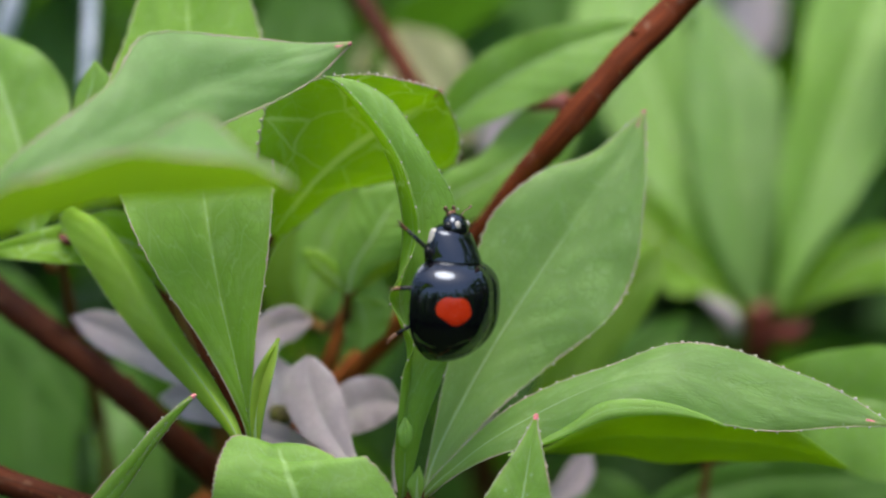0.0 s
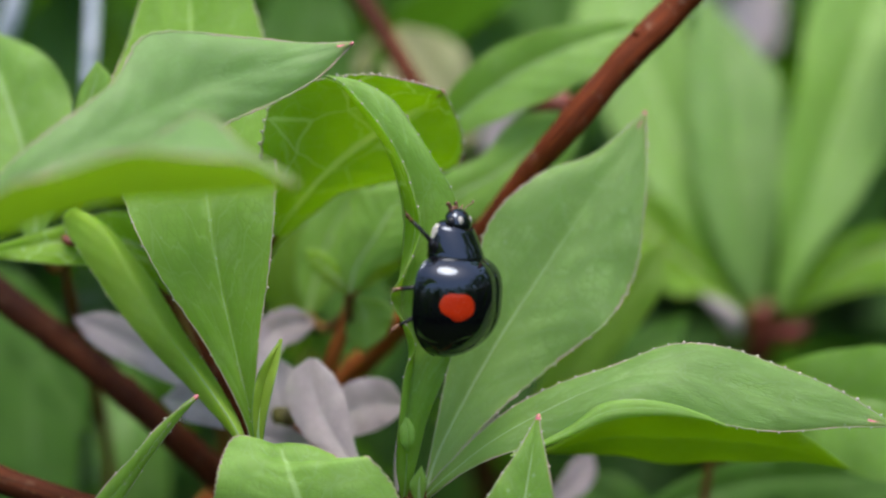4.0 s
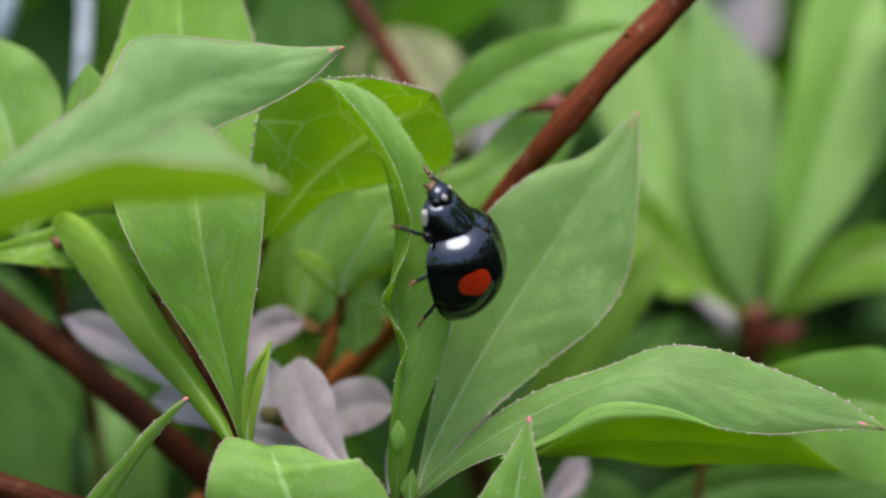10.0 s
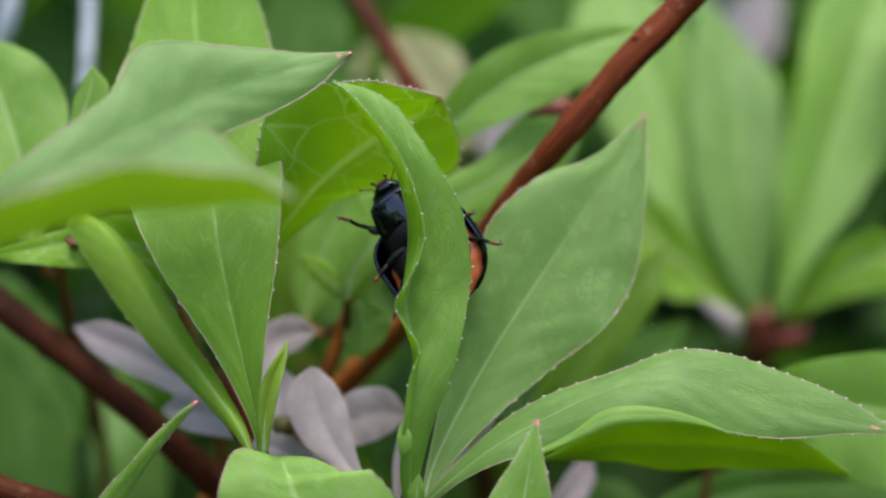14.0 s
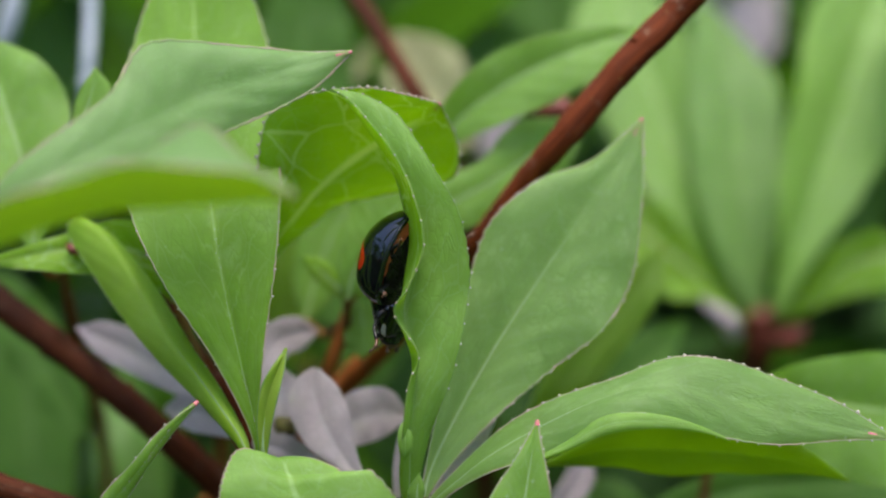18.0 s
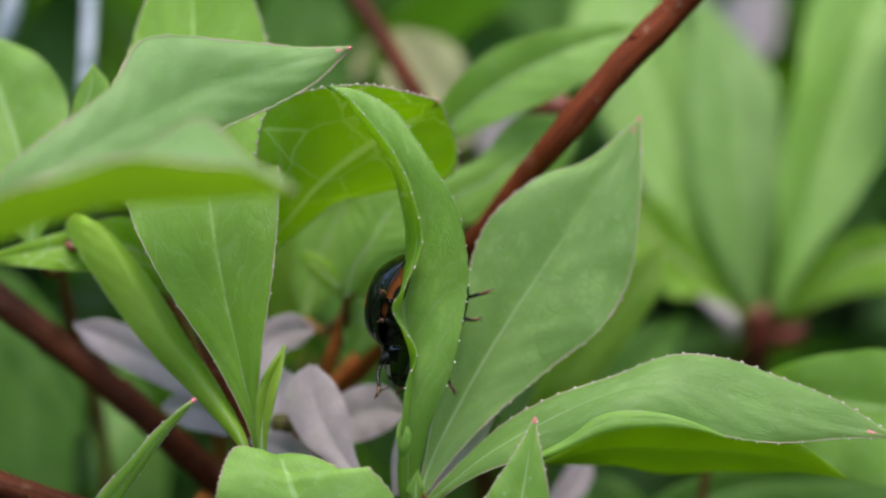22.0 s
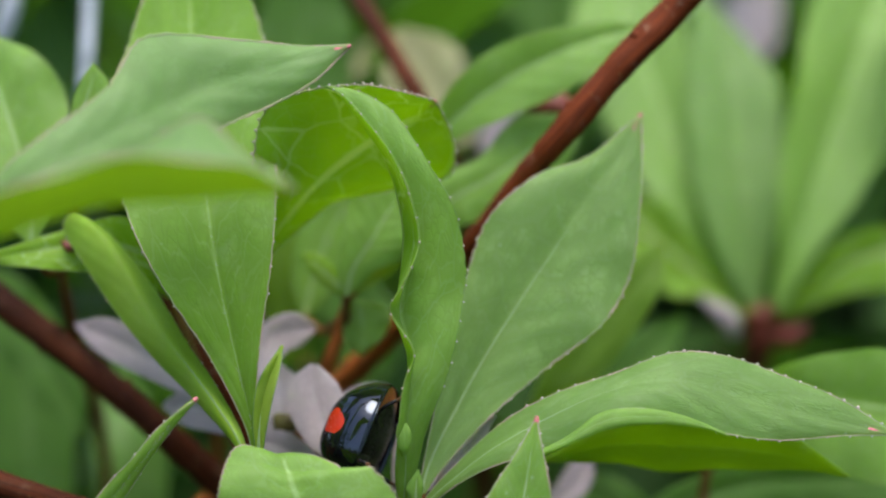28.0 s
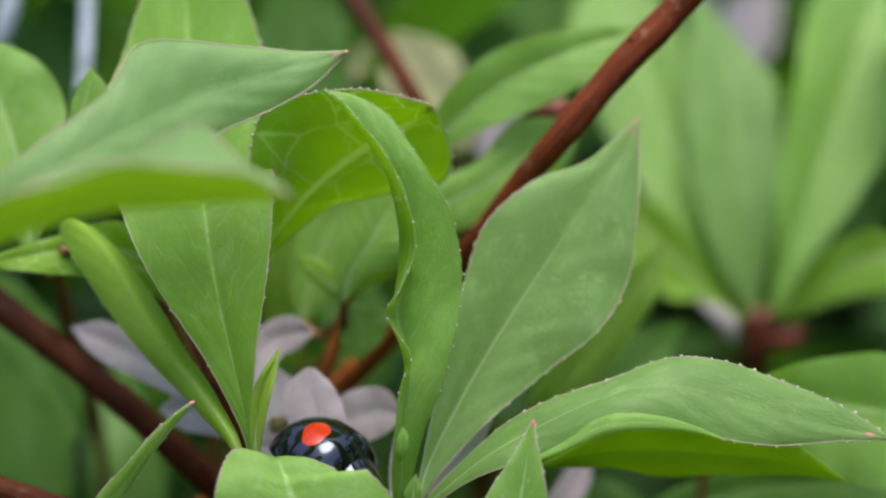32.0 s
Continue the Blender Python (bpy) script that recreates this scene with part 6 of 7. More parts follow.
for sign in (-1, 1):
    for y, swing, reach in ((1.15, 1.5, 0.70), (0.05, -0.25, 0.84), (-0.95, -1.5, 0.82)):
        LEGS.append(leg(ladybird, sign, y, swing, reach))



def motions():
    """The ladybird walks up the leaf, round its rim and down its back to the flower."""
    rows = [
        (0, 0.25, -2.72, 149.17, 89.1, 9.0, 57.6),
        (1, 0.32, -2.72, 149.18, 89.2, 9.0, 57.7),
        (2, 0.27, -2.65, 149.17, 89.2, 9.0, 57.6),
        (3, 0.27, -2.77, 149.35, 88.8, 7.9, 58.2),
        (3.5, 0.21, -2.76, 149.40, 88.9, 8.2, 58.1),
        (5.5, 0.67, -2.55, 149.36, 95.6, 9.8, 63.1),
        (6, 0.77, -2.44, 149.35, 98.5, 10.9, 63.4),
        (6.5, 0.85, -2.46, 149.37, 99.8, 0.1, 58.1),
        (7, 0.75, -2.34, 149.55, 104.4, -18.9, 55.6),
        (7.5, 0.52, -2.25, 149.81, 97.1, -21.3, 43.1),
        (8, 0.36, -2.19, 149.67, 91.0, -32.3, 47.6),
        (8.5, 0.47, -2.10, 150.05, 98.9, -39.8, 44.5),
        (9, 0.67, -2.13, 150.33, 91.6, -38.0, 52.6),
        (9.5, 0.72, -2.23, 150.61, 86.4, -29.7, 56.3),
        (10, 0.64, -2.17, 150.89, 81.9, -19.5, 73.1),
        (10.5, 0.61, -1.96, 151.46, 76.6, 4.9, 71.1),
        (11, 0.80, -1.66, 151.82, 73.3, 13.0, 73.3),
        (11.5, 1.11, -1.21, 152.19, 75.1, 30.9, 91.6),
        (11.7, 1.35, 1.46, 151.53, 80.5, 27.9, 103.8),
        (12, -0.24, 2.36, 151.73, 106.5, 23.2, -173.7),
        (12.5, -0.61, 2.30, 151.56, 104.9, 28.4, -177.6),
        (13, -1.02, 2.34, 150.88, 119.2, 35.8, -175.7),
        (13.5, -1.09, 1.83, 150.48, 105.6, 36.6, -173.2),
        (14, -1.04, 1.79, 150.31, 104.6, 34.5, -174.7),
        (14.5, -0.82, 1.65, 149.89, 103.4, 31.1, -176.4),
        (15.2, -1.19, 1.43, 149.54, 159.9, 73.4, -110.8),
        (15.9, -1.80, 1.24, 149.10, -91.6, 34.8, 25.6),
        (16.5, -1.76, 0.63, 148.69, -82.0, 6.0, 53.4),
        (17, -1.65, 0.75, 148.62, -79.1, 8.8, 51.9),
        (18, -1.72, 0.74, 148.56, -79.1, 8.8, 51.9),
        (19, -1.69, 0.58, 148.62, -79.1, 8.7, 52.8),
        (20, -1.70, 0.67, 148.29, -79.7, 8.1, 53.7),
        (20.5, -1.97, 0.44, 147.60, -80.1, 8.2, 51.7),
        (21, -1.69, 0.45, 147.47, -83.6, 9.2, 34.7),
        (22, -1.23, 0.25, 146.58, -83.5, 9.2, 34.7),
        (23, -1.25, -0.07, 145.43, -82.0, 8.1, 44.7),
        (24, -1.49, -0.24, 145.19, -80.1, 6.1, 58.6),
        (25, -1.57, -0.35, 144.88, -80.2, 6.4, 56.6),
        (25.5, -1.84, -0.65, 143.53, -83.0, 11.4, 53.4),
        (26.5, -2.55, -1.13, 142.03, -78.8, 20.9, 65.6),
        (27.5, -3.25, -1.62, 140.53, -74.7, 30.3, 77.9),
        (28, -3.52, -1.13, 140.62, -74.5, 30.4, 77.8),
        (28.3, -4.20, -1.31, 140.17, -56.4, 29.9, 82.6),
        (28.6, -4.93, -1.31, 140.27, -38.4, 28.9, 85.7),
        (29, -5.36, -1.22, 140.43, -16.4, 30.9, 89.7),
        (29.3, -5.42, -1.44, 140.67, -14.1, 30.9, 90.9),
        (29.6, -5.06, -1.66, 140.40, -39.1, 30.5, 84.2),
        (30, -4.16, -1.46, 140.29, -64.1, 32.9, 81.6),
        (30.3, -4.23, -1.38, 140.28, -69.0, 33.1, 77.6),
        (30.6, -4.38, -1.37, 140.10, -79.4, 32.2, 68.6),
        (30.8, -4.18, -0.54, 139.78, -11.3, 17.8, -161.1),
        (31, -4.06, -0.68, 140.02, 19.1, -37.1, -145.1),
        (31.3, -4.22, -0.72, 139.61, 14.6, -39.2, -138.5),
        (31.6, -4.47, -0.70, 139.69, -2.9, -30.2, -129.6),
        (32, -4.73, -0.75, 139.77, -15.0, -25.0, -123.2),
    ]
    walk(ladybird, [(t, pose(x * MM, y * MM, z * MM, rx, ry, rz)) for t, x, y, z, rx, ry, rz in rows])
    # the legs step by turns while it walks, and twitch little while it rests
    walking = [(0, 4, 0.15), (4, 11.8, 0.6), (11.8, 13.2, 1.0), (13.2, 14.6, 0.5), (14.6, 17, 1.0), (17, 20, 0.25), (20, 26, 0.6), (26, 32.1, 1.0)]
    for i, limb in enumerate(LEGS):
        home = limb.location.copy()
        side = -1 if i < 3 else 1
        steps = []
        for k in range(129):
            t = k * 0.25
            gait = next(g for a, b, g in walking if a <= t < b)
            ph = 2 * math.pi * (t * 1.1 + (0.5 if (i + (i >= 3)) % 2 else 0))
            steps.append((t, pose(*home, 0, 10 * gait * side * max(0, math.cos(ph)) - 4 * side, 20 * gait * side * math.sin(ph))))
        walk(limb, steps)
    # leaves and shoots sway a little in the air and sag once the ladybird has crossed them
    sway = {
        shoot_outer: [(0, 0, 0, 0), (0.5, -0.05, 0, 0), (1, -0.04, 0, 0), (1.5, -0.03, 0, 0.01), (2, -0.03, 0, 0), (2.5, -0.07, 0.04, 0.15), (3, -0.07, 0.02, 0.09), (3.5, -0.02, 0.01, 0.05), (5.5, -0.01, 0, -0.01), (6, -0.03, -0.01, -0.03), (6.5, -0.04, 0, -0.02), (7, -0.08, -0.01, -0.03), (7.5, -0.03, -0.02, -0.08), (8, -0.03, -0.02, -0.07), (8.5, -0.01, -0.02, -0.09), (9, -0.04, -0.01, -0.03), (9.5, 0.02, -0.03, -0.13), (10, -0.02, -0.02, -0.08), (10.5, 0.01, -0.03, -0.1), (11, 0.06, -0.06, -0.21), (11.5, 0.02, -0.06, -0.22), (12, 0.04, -0.09, -0.33), (12.5, -0.01, -0.03, -0.12), (13, 0.03, -0.18, -0.67), (13.5, 0.03, -0.03, -0.11), (14, 0.03, -0.05, -0.19), (14.5, 0.03, 0.01, 0.05), (16.5, 0.16, -0.01, -0.02), (17, 0.07, 0, -0.01), (17.5, 0.05, -0.01, -0.05), (18, 0.02, -0.01, -0.05), (18.5, 0.01, 0, -0.01), (19, 0.08, 0.02, 0.07), (19.5, 0.08, 0.04, 0.15), (20, 0.03, 0.01, 0.03), (20.5, 0.05, 0, 0.02), (21, 0.05, 0, 0), (21.5, 0.05, 0.01, 0.02), (22, 0.05, 0, 0), (22.5, 0.03, 0, -0.02), (23, 0.02, 0, -0.02), (23.5, 0, 0, -0.01), (24, 0.04, 0, 0), (24.5, 0.04, 0, -0.01), (25, 0.04, 0, 0), (25.5, 0.08, 0, 0.01), (27.5, 0.22, 0.02, 0.09), (28, 0.02, 0, 0.01), (28.5, 0.03, 0, 0.01), (29, 0.01, 0, -0.01), (29.5, 0, 0, -0.01), (30, -0.03, -0.01, -0.03), (30.5, 0, -0.01, -0.05), (31, 0.01, -0.01, -0.05), (31.5, 0.01, -0.01, -0.05), (32, 0.01, -0.01, -0.04)],
        shoot_middle: [(0, 0, 0, 0), (0.5, 0.01, 0, 0), (1, -0.02, 0, 0), (1.5, -0.01, -0.01, -0.03), (2, 0, 0, -0.01), (2.5, 0.06, 0.02, 0.07), (3, 0, 0.01, 0.03), (3.5, 0.03, 0, 0.02), (5.5, 0.02, 0, -0.02), (6, 0.02, 0, 0.01), (6.5, 0.01, 0, 0.02), (7, 0.05, 0, 0.01), (7.5, 0.02, -0.01, -0.02), (8, 0.01, 0, 0), (8.5, 0.04, -0.01, -0.02), (9, 0.05, -0.01, -0.03), (9.5, 0.05, -0.02, -0.07), (10, 0.07, 0, -0.02), (10.5, 0.07, -0.01, -0.04), (11, 0.12, -0.02, -0.08), (11.5, 0.2, -0.01, -0.05), (12, 0.13, -0.05, -0.17), (12.5, 0, -0.05, -0.19), (13, 0.03, -0.08, -0.3), (13.5, 0.06, -0.01, -0.06), (14, 0.03, -0.01, -0.05), (14.5, -0.01, 0, -0.02), (16.5, 0.1, -0.06, -0.24), (17, -0.04, -0.07, -0.27), (17.5, -0.07, -0.08, -0.32), (18, -0.04, -0.07, -0.28), (18.5, -0.06, -0.07, -0.27), (19, -0.05, -0.08, -0.29), (19.5, -0.03, -0.05, -0.19), (20, -0.11, -0.08, -0.29), (20.5, -0.13, -0.08, -0.31), (21, -0.13, -0.08, -0.29), (21.5, -0.05, -0.08, -0.3), (22, -0.06, -0.08, -0.29), (22.5, -0.13, -0.07, -0.27), (23, -0.09, -0.07, -0.27), (23.5, 0.1, -0.06, -0.22), (24, -0.09, -0.07, -0.25), (24.5, -0.09, -0.08, -0.3), (25, -0.06, -0.07, -0.25), (25.5, -0.1, -0.09, -0.32), (27.5, -0.09, -0.08, -0.3), (28, -0.18, -0.09, -0.34), (28.5, -0.21, -0.09, -0.32), (29, -0.16, -0.09, -0.34), (29.5, -0.22, -0.09, -0.34), (30, -0.16, -0.08, -0.29), (30.5, -0.21, -0.09, -0.35), (31, -0.19, -0.08, -0.31), (31.5, -0.23, -0.09, -0.34), (32, -0.23, -0.09, -0.34)],
        shoot_left: [(0, 0, 0, 0), (0.5, 0.02, -0.01, -0.03), (1, 0.03, -0.02, -0.06), (1.5, 0, -0.01, -0.05), (2, 0, -0.01, -0.04), (2.5, 0.02, -0.01, -0.03), (3, 0.04, -0.01, -0.04), (3.5, 0.02, -0.01, -0.03), (5.5, 0.02, -0.01, -0.04), (6, 0.03, -0.01, -0.03), (6.5, 0.02, -0.01, -0.03), (7, 0.02, -0.01, -0.03), (7.5, 0, -0.01, -0.03), (8, 0.03, -0.01, -0.03), (8.5, 0.02, -0.01, -0.06), (9, -0.02, -0.01, -0.04), (9.5, -0.02, -0.01, -0.05), (10, -0.04, -0.01, -0.03), (10.5, 0, -0.02, -0.08), (11, -0.06, -0.01, -0.04), (11.5, -0.02, -0.02, -0.07), (12, 0, -0.03, -0.12), (12.5, 0, -0.02, -0.06), (13, 0.47, -0.02, -0.06), (13.5, 0.46, 0.04, 0.13), (14, 0.43, 0.04, 0.13), (14.5, 0.4, 0.04, 0.15), (16.5, 0.46, -0.03, -0.11), (17, 0.34, -0.03, -0.13), (17.5, 0.32, -0.04, -0.16), (18, 0.33, -0.03, -0.13), (18.5, 0.33, -0.03, -0.12), (19, 0.33, -0.05, -0.17), (19.5, 0.34, -0.02, -0.08), (20, 0.27, -0.04, -0.15), (20.5, 0.25, -0.04, -0.17), (21, 0.25, -0.04, -0.14), (21.5, 0.33, -0.04, -0.15), (22, 0.33, -0.04, -0.14), (22.5, 0.26, -0.03, -0.12), (23, 0.3, -0.03, -0.12), (23.5, 0.47, -0.02, -0.09), (24, 0.28, -0.03, -0.12), (24.5, 0.29, -0.04, -0.16), (25, 0.32, -0.03, -0.12), (25.5, 0.28, -0.05, -0.18), (27.5, 0.28, -0.05, -0.19), (28, 0.22, -0.05, -0.18), (28.5, 0.19, -0.04, -0.16), (29, 0.24, -0.05, -0.17), (29.5, 0.15, -0.06, -0.22), (30, 0.23, -0.04, -0.14), (30.5, 0.19, -0.05, -0.18), (31, 0.2, -0.04, -0.14), (31.5, 0.17, -0.05, -0.17), (32, 0.17, -0.05, -0.17)],
        leaf_curl: [(0, 0, 0, 0), (0.5, -0.03, 0, 0.01), (1, -0.03, 0, 0.01), (1.5, -0.01, 0, -0.02), (2, 0, 0, -0.01), (2.5, 0.02, 0.01, 0.05), (3, 0, 0.01, 0.03), (3.5, -0.02, 0.01, 0.04), (5.5, -0.03, 0.01, 0.03), (6, 0.01, -0.01, -0.05), (6.5, 0.01, -0.01, -0.05), (7, 0, -0.01, -0.05), (7.5, 0.02, -0.01, -0.04), (8, 0, 0, -0.02), (8.5, 0, 0, 0), (9, 0, 0.01, 0.03), (9.5, -0.03, 0, 0.02), (10, -0.01, 0, 0), (10.5, -0.06, 0, 0.02), (11, -0.04, 0, -0.01), (11.5, 0.02, 0.01, 0.02), (12, -0.05, 0.03, 0.11), (12.5, -0.09, 0.05, 0.21), (13, 0.27, -0.06, -0.22), (13.5, 0.3, 0, -0.02), (14, 0.26, 0, -0.02), (14.5, 0.23, 0, 0.02), (16.5, 0.34, -0.06, -0.23), (17, 0.22, -0.07, -0.25), (17.5, 0.19, -0.08, -0.29), (18, 0.21, -0.07, -0.25), (18.5, 0.2, -0.07, -0.24), (19, 0.21, -0.08, -0.28), (19.5, 0.23, -0.05, -0.19), (20, 0.15, -0.07, -0.28), (20.5, 0.13, -0.08, -0.29), (21, 0.13, -0.07, -0.27), (21.5, 0.2, -0.07, -0.28), (22, 0.2, -0.07, -0.26), (22.5, 0.13, -0.07, -0.25), (23, 0.17, -0.07, -0.25), (23.5, 0.35, -0.06, -0.21), (24, 0.17, -0.06, -0.24), (24.5, 0.17, -0.08, -0.28), (25, 0.2, -0.06, -0.24), (25.5, 0.16, -0.08, -0.3), (27.5, 0.17, -0.08, -0.3), (28, 0.07, -0.08, -0.31), (28.5, 0.06, -0.08, -0.29), (29, 0.1, -0.08, -0.31), (29.5, 0.04, -0.09, -0.34), (30, 0.11, -0.07, -0.26), (30.5, 0.05, -0.08, -0.32), (31, 0.06, -0.07, -0.28), (31.5, 0.03, -0.08, -0.31), (32, 0.03, -0.08, -0.3)],
        leaf_broad: [(0, 0, 0, 0), (0.5, 0, 0, 0.01), (1, 0, 0, 0.01), (1.5, 0.02, 0.01, 0.02), (2, -0.01, 0.01, 0.03), (2.5, -0.01, -0.02, -0.09), (3, -0.04, 0, -0.01), (3.5, -0.04, -0.01, -0.03), (5.5, 0.01, 0.01, 0.03), (6, 0.04, 0.02, 0.06), (6.5, 0.03, 0.02, 0.07), (7, 0.02, 0.02, 0.07), (7.5, 0.04, 0.02, 0.07), (8, 0.06, 0.03, 0.09), (8.5, 0.01, 0.02, 0.07), (9, 0.06, 0.02, 0.07), (9.5, 0.04, 0.03, 0.1), (10, -0.02, 0.01, 0.03), (10.5, 0.01, 0.02, 0.09), (11, 0.06, 0.03, 0.1), (11.5, 0.04, 0.03, 0.1), (12, 0.11, 0.05, 0.19), (12.5, 0.06, 0.02, 0.09), (13, 0.08, 0.05, 0.18), (13.5, -0.03, 0.02, 0.07), (14, -0.02, 0.02, 0.08), (14.5, -0.05, 0, 0), (16.5, -0.13, -0.05, -0.18), (17, -0.12, -0.03, -0.09), (17.5, -0.11, -0.01, -0.05), (18, -0.12, -0.02, -0.06), (18.5, -0.14, -0.02, -0.09), (19, -0.19, -0.05, -0.19), (19.5, -0.21, -0.05, -0.17), (20, -0.15, -0.04, -0.15), (20.5, -0.2, -0.04, -0.17), (21, -0.21, -0.03, -0.11), (21.5, -0.18, -0.03, -0.12), (22, -0.18, -0.04, -0.14), (22.5, -0.13, -0.02, -0.09), (23, -0.17, -0.02, -0.09), (23.5, -0.26, -0.01, -0.04), (24, -0.21, -0.02, -0.08), (24.5, -0.17, -0.03, -0.12), (25, -0.17, -0.03, -0.12), (25.5, -0.17, -0.04, -0.14), (27.5, -0.19, -0.03, -0.13), (28, -0.16, -0.01, -0.03), (28.5, -0.17, -0.01, -0.05), (29, -0.18, -0.01, -0.03), (29.5, -0.16, -0.04, -0.14), (30, -0.16, -0.02, -0.07), (30.5, -0.18, -0.01, -0.04), (31, -0.17, -0.01, -0.04), (31.5, -0.17, -0.01, -0.04), (32, -0.16, -0.02, -0.07)],
        leaf_arch: [(0, 0, 0, 0), (0.5, 0, 0, 0.01), (1, 0, 0, 0), (1.5, 0, -0, -0), (2, 0, -0, -0.01), (2.5, 0, 0.01, 0.02), (3, 0, 0, 0.01), (3.5, 0, -0, -0.02), (5.5, 0, 0, 0.02), (6, -0.05, 0.01, 0.04), (6.5, -0.05, -0, -0), (7, -0.05, 0.02, 0.08), (7.5, -0.05, 0.01, 0.05), (8, -0.05, 0.01, 0.03), (8.5, -0.05, 0.01, 0.05), (9, -0.05, 0.02, 0.08), (9.5, -0.05, 0.02, 0.06), (10, -0.05, -0, -0.02), (10.5, -0.05, -0.01, -0.02), (11, -0.05, 0.01, 0.05), (11.5, -0.05, 0.02, 0.07), (12, -0.05, 0.01, 0.03), (12.5, -0.05, 0, 0), (13, 0.1, 0, 0.01), (13.5, 0.1, 0.03, 0.1), (14, 0.1, -0, -0), (14.5, 0.1, 0.01, 0.04), (16.5, 0.1, -0.11, -0.4), (17, 0.1, -0.08, -0.31), (17.5, 0.1, -0.08, -0.31), (18, 0.1, -0.07, -0.28), (18.5, 0.1, -0.07, -0.26), (19, 0.1, -0.1, -0.37), (19.5, 0.1, -0.08, -0.28), (20, 0.1, -0.09, -0.33), (20.5, 0.1, -0.09, -0.35), (21, 0.1, -0.08, -0.29), (21.5, 0.1, -0.09, -0.33), (22, 0.1, -0.09, -0.32), (22.5, 0.1, -0.08, -0.31), (23, 0.1, -0.08, -0.31), (23.5, 0.1, -0.09, -0.35), (24, 0.1, -0.09, -0.34), (24.5, 0.1, -0.09, -0.34), (25, 0.1, -0.08, -0.31), (25.5, 0.1, -0.1, -0.36), (27.5, 0.1, -0.1, -0.36), (28, 0.1, -0.06, -0.24), (28.5, 0.1, -0.08, -0.3), (29, 0.1, -0.09, -0.32), (29.5, 0.1, -0.09, -0.35), (30, 0.1, -0.07, -0.26), (30.5, 0.1, -0.07, -0.26), (31, 0.1, -0.07, -0.26), (31.5, 0.1, -0.08, -0.29), (32, 0.1, -0.08, -0.28)],
        leaf_below: [(0, 0, 0, 0), (0.5, 0, 0, 0.01), (1, 0, 0, 0), (1.5, 0, -0, -0), (2, 0, -0, -0.01), (2.5, 0, 0.01, 0.02), (3, 0, 0, 0.01), (3.5, 0, -0, -0.02), (5.5, 0, 0, 0.02), (6, -0.05, 0.01, 0.04), (6.5, -0.05, -0, -0), (7, -0.05, 0.02, 0.08), (7.5, -0.05, 0.01, 0.05), (8, -0.05, 0.01, 0.03), (8.5, -0.05, 0.01, 0.05), (9, -0.05, 0.02, 0.08), (9.5, -0.05, 0.02, 0.06), (10, -0.05, -0, -0.02), (10.5, -0.05, -0.01, -0.02), (11, -0.05, 0.01, 0.05), (11.5, -0.05, 0.02, 0.07), (12, -0.05, 0.01, 0.03), (12.5, -0.05, 0, 0), (13, 0.1, 0, 0.01), (13.5, 0.1, 0.03, 0.1), (14, 0.1, -0, -0), (14.5, 0.1, 0.01, 0.04), (16.5, 0.1, -0.11, -0.4), (17, 0.1, -0.08, -0.31), (17.5, 0.1, -0.08, -0.31), (18, 0.1, -0.07, -0.28), (18.5, 0.1, -0.07, -0.26), (19, 0.1, -0.1, -0.37), (19.5, 0.1, -0.08, -0.28), (20, 0.1, -0.09, -0.33), (20.5, 0.1, -0.09, -0.35), (21, 0.1, -0.08, -0.29), (21.5, 0.1, -0.09, -0.33), (22, 0.1, -0.09, -0.32), (22.5, 0.1, -0.08, -0.31), (23, 0.1, -0.08, -0.31), (23.5, 0.1, -0.09, -0.35), (24, 0.1, -0.09, -0.34), (24.5, 0.1, -0.09, -0.34), (25, 0.1, -0.08, -0.31), (25.5, 0.1, -0.1, -0.36), (27.5, 0.1, -0.1, -0.36), (28, 0.1, -0.06, -0.24), (28.5, 0.1, -0.08, -0.3), (29, 0.1, -0.09, -0.32), (29.5, 0.1, -0.09, -0.35), (30, 0.1, -0.07, -0.26), (30.5, 0.1, -0.07, -0.26), (31, 0.1, -0.07, -0.26), (31.5, 0.1, -0.08, -0.29), (32, 0.1, -0.08, -0.28)],
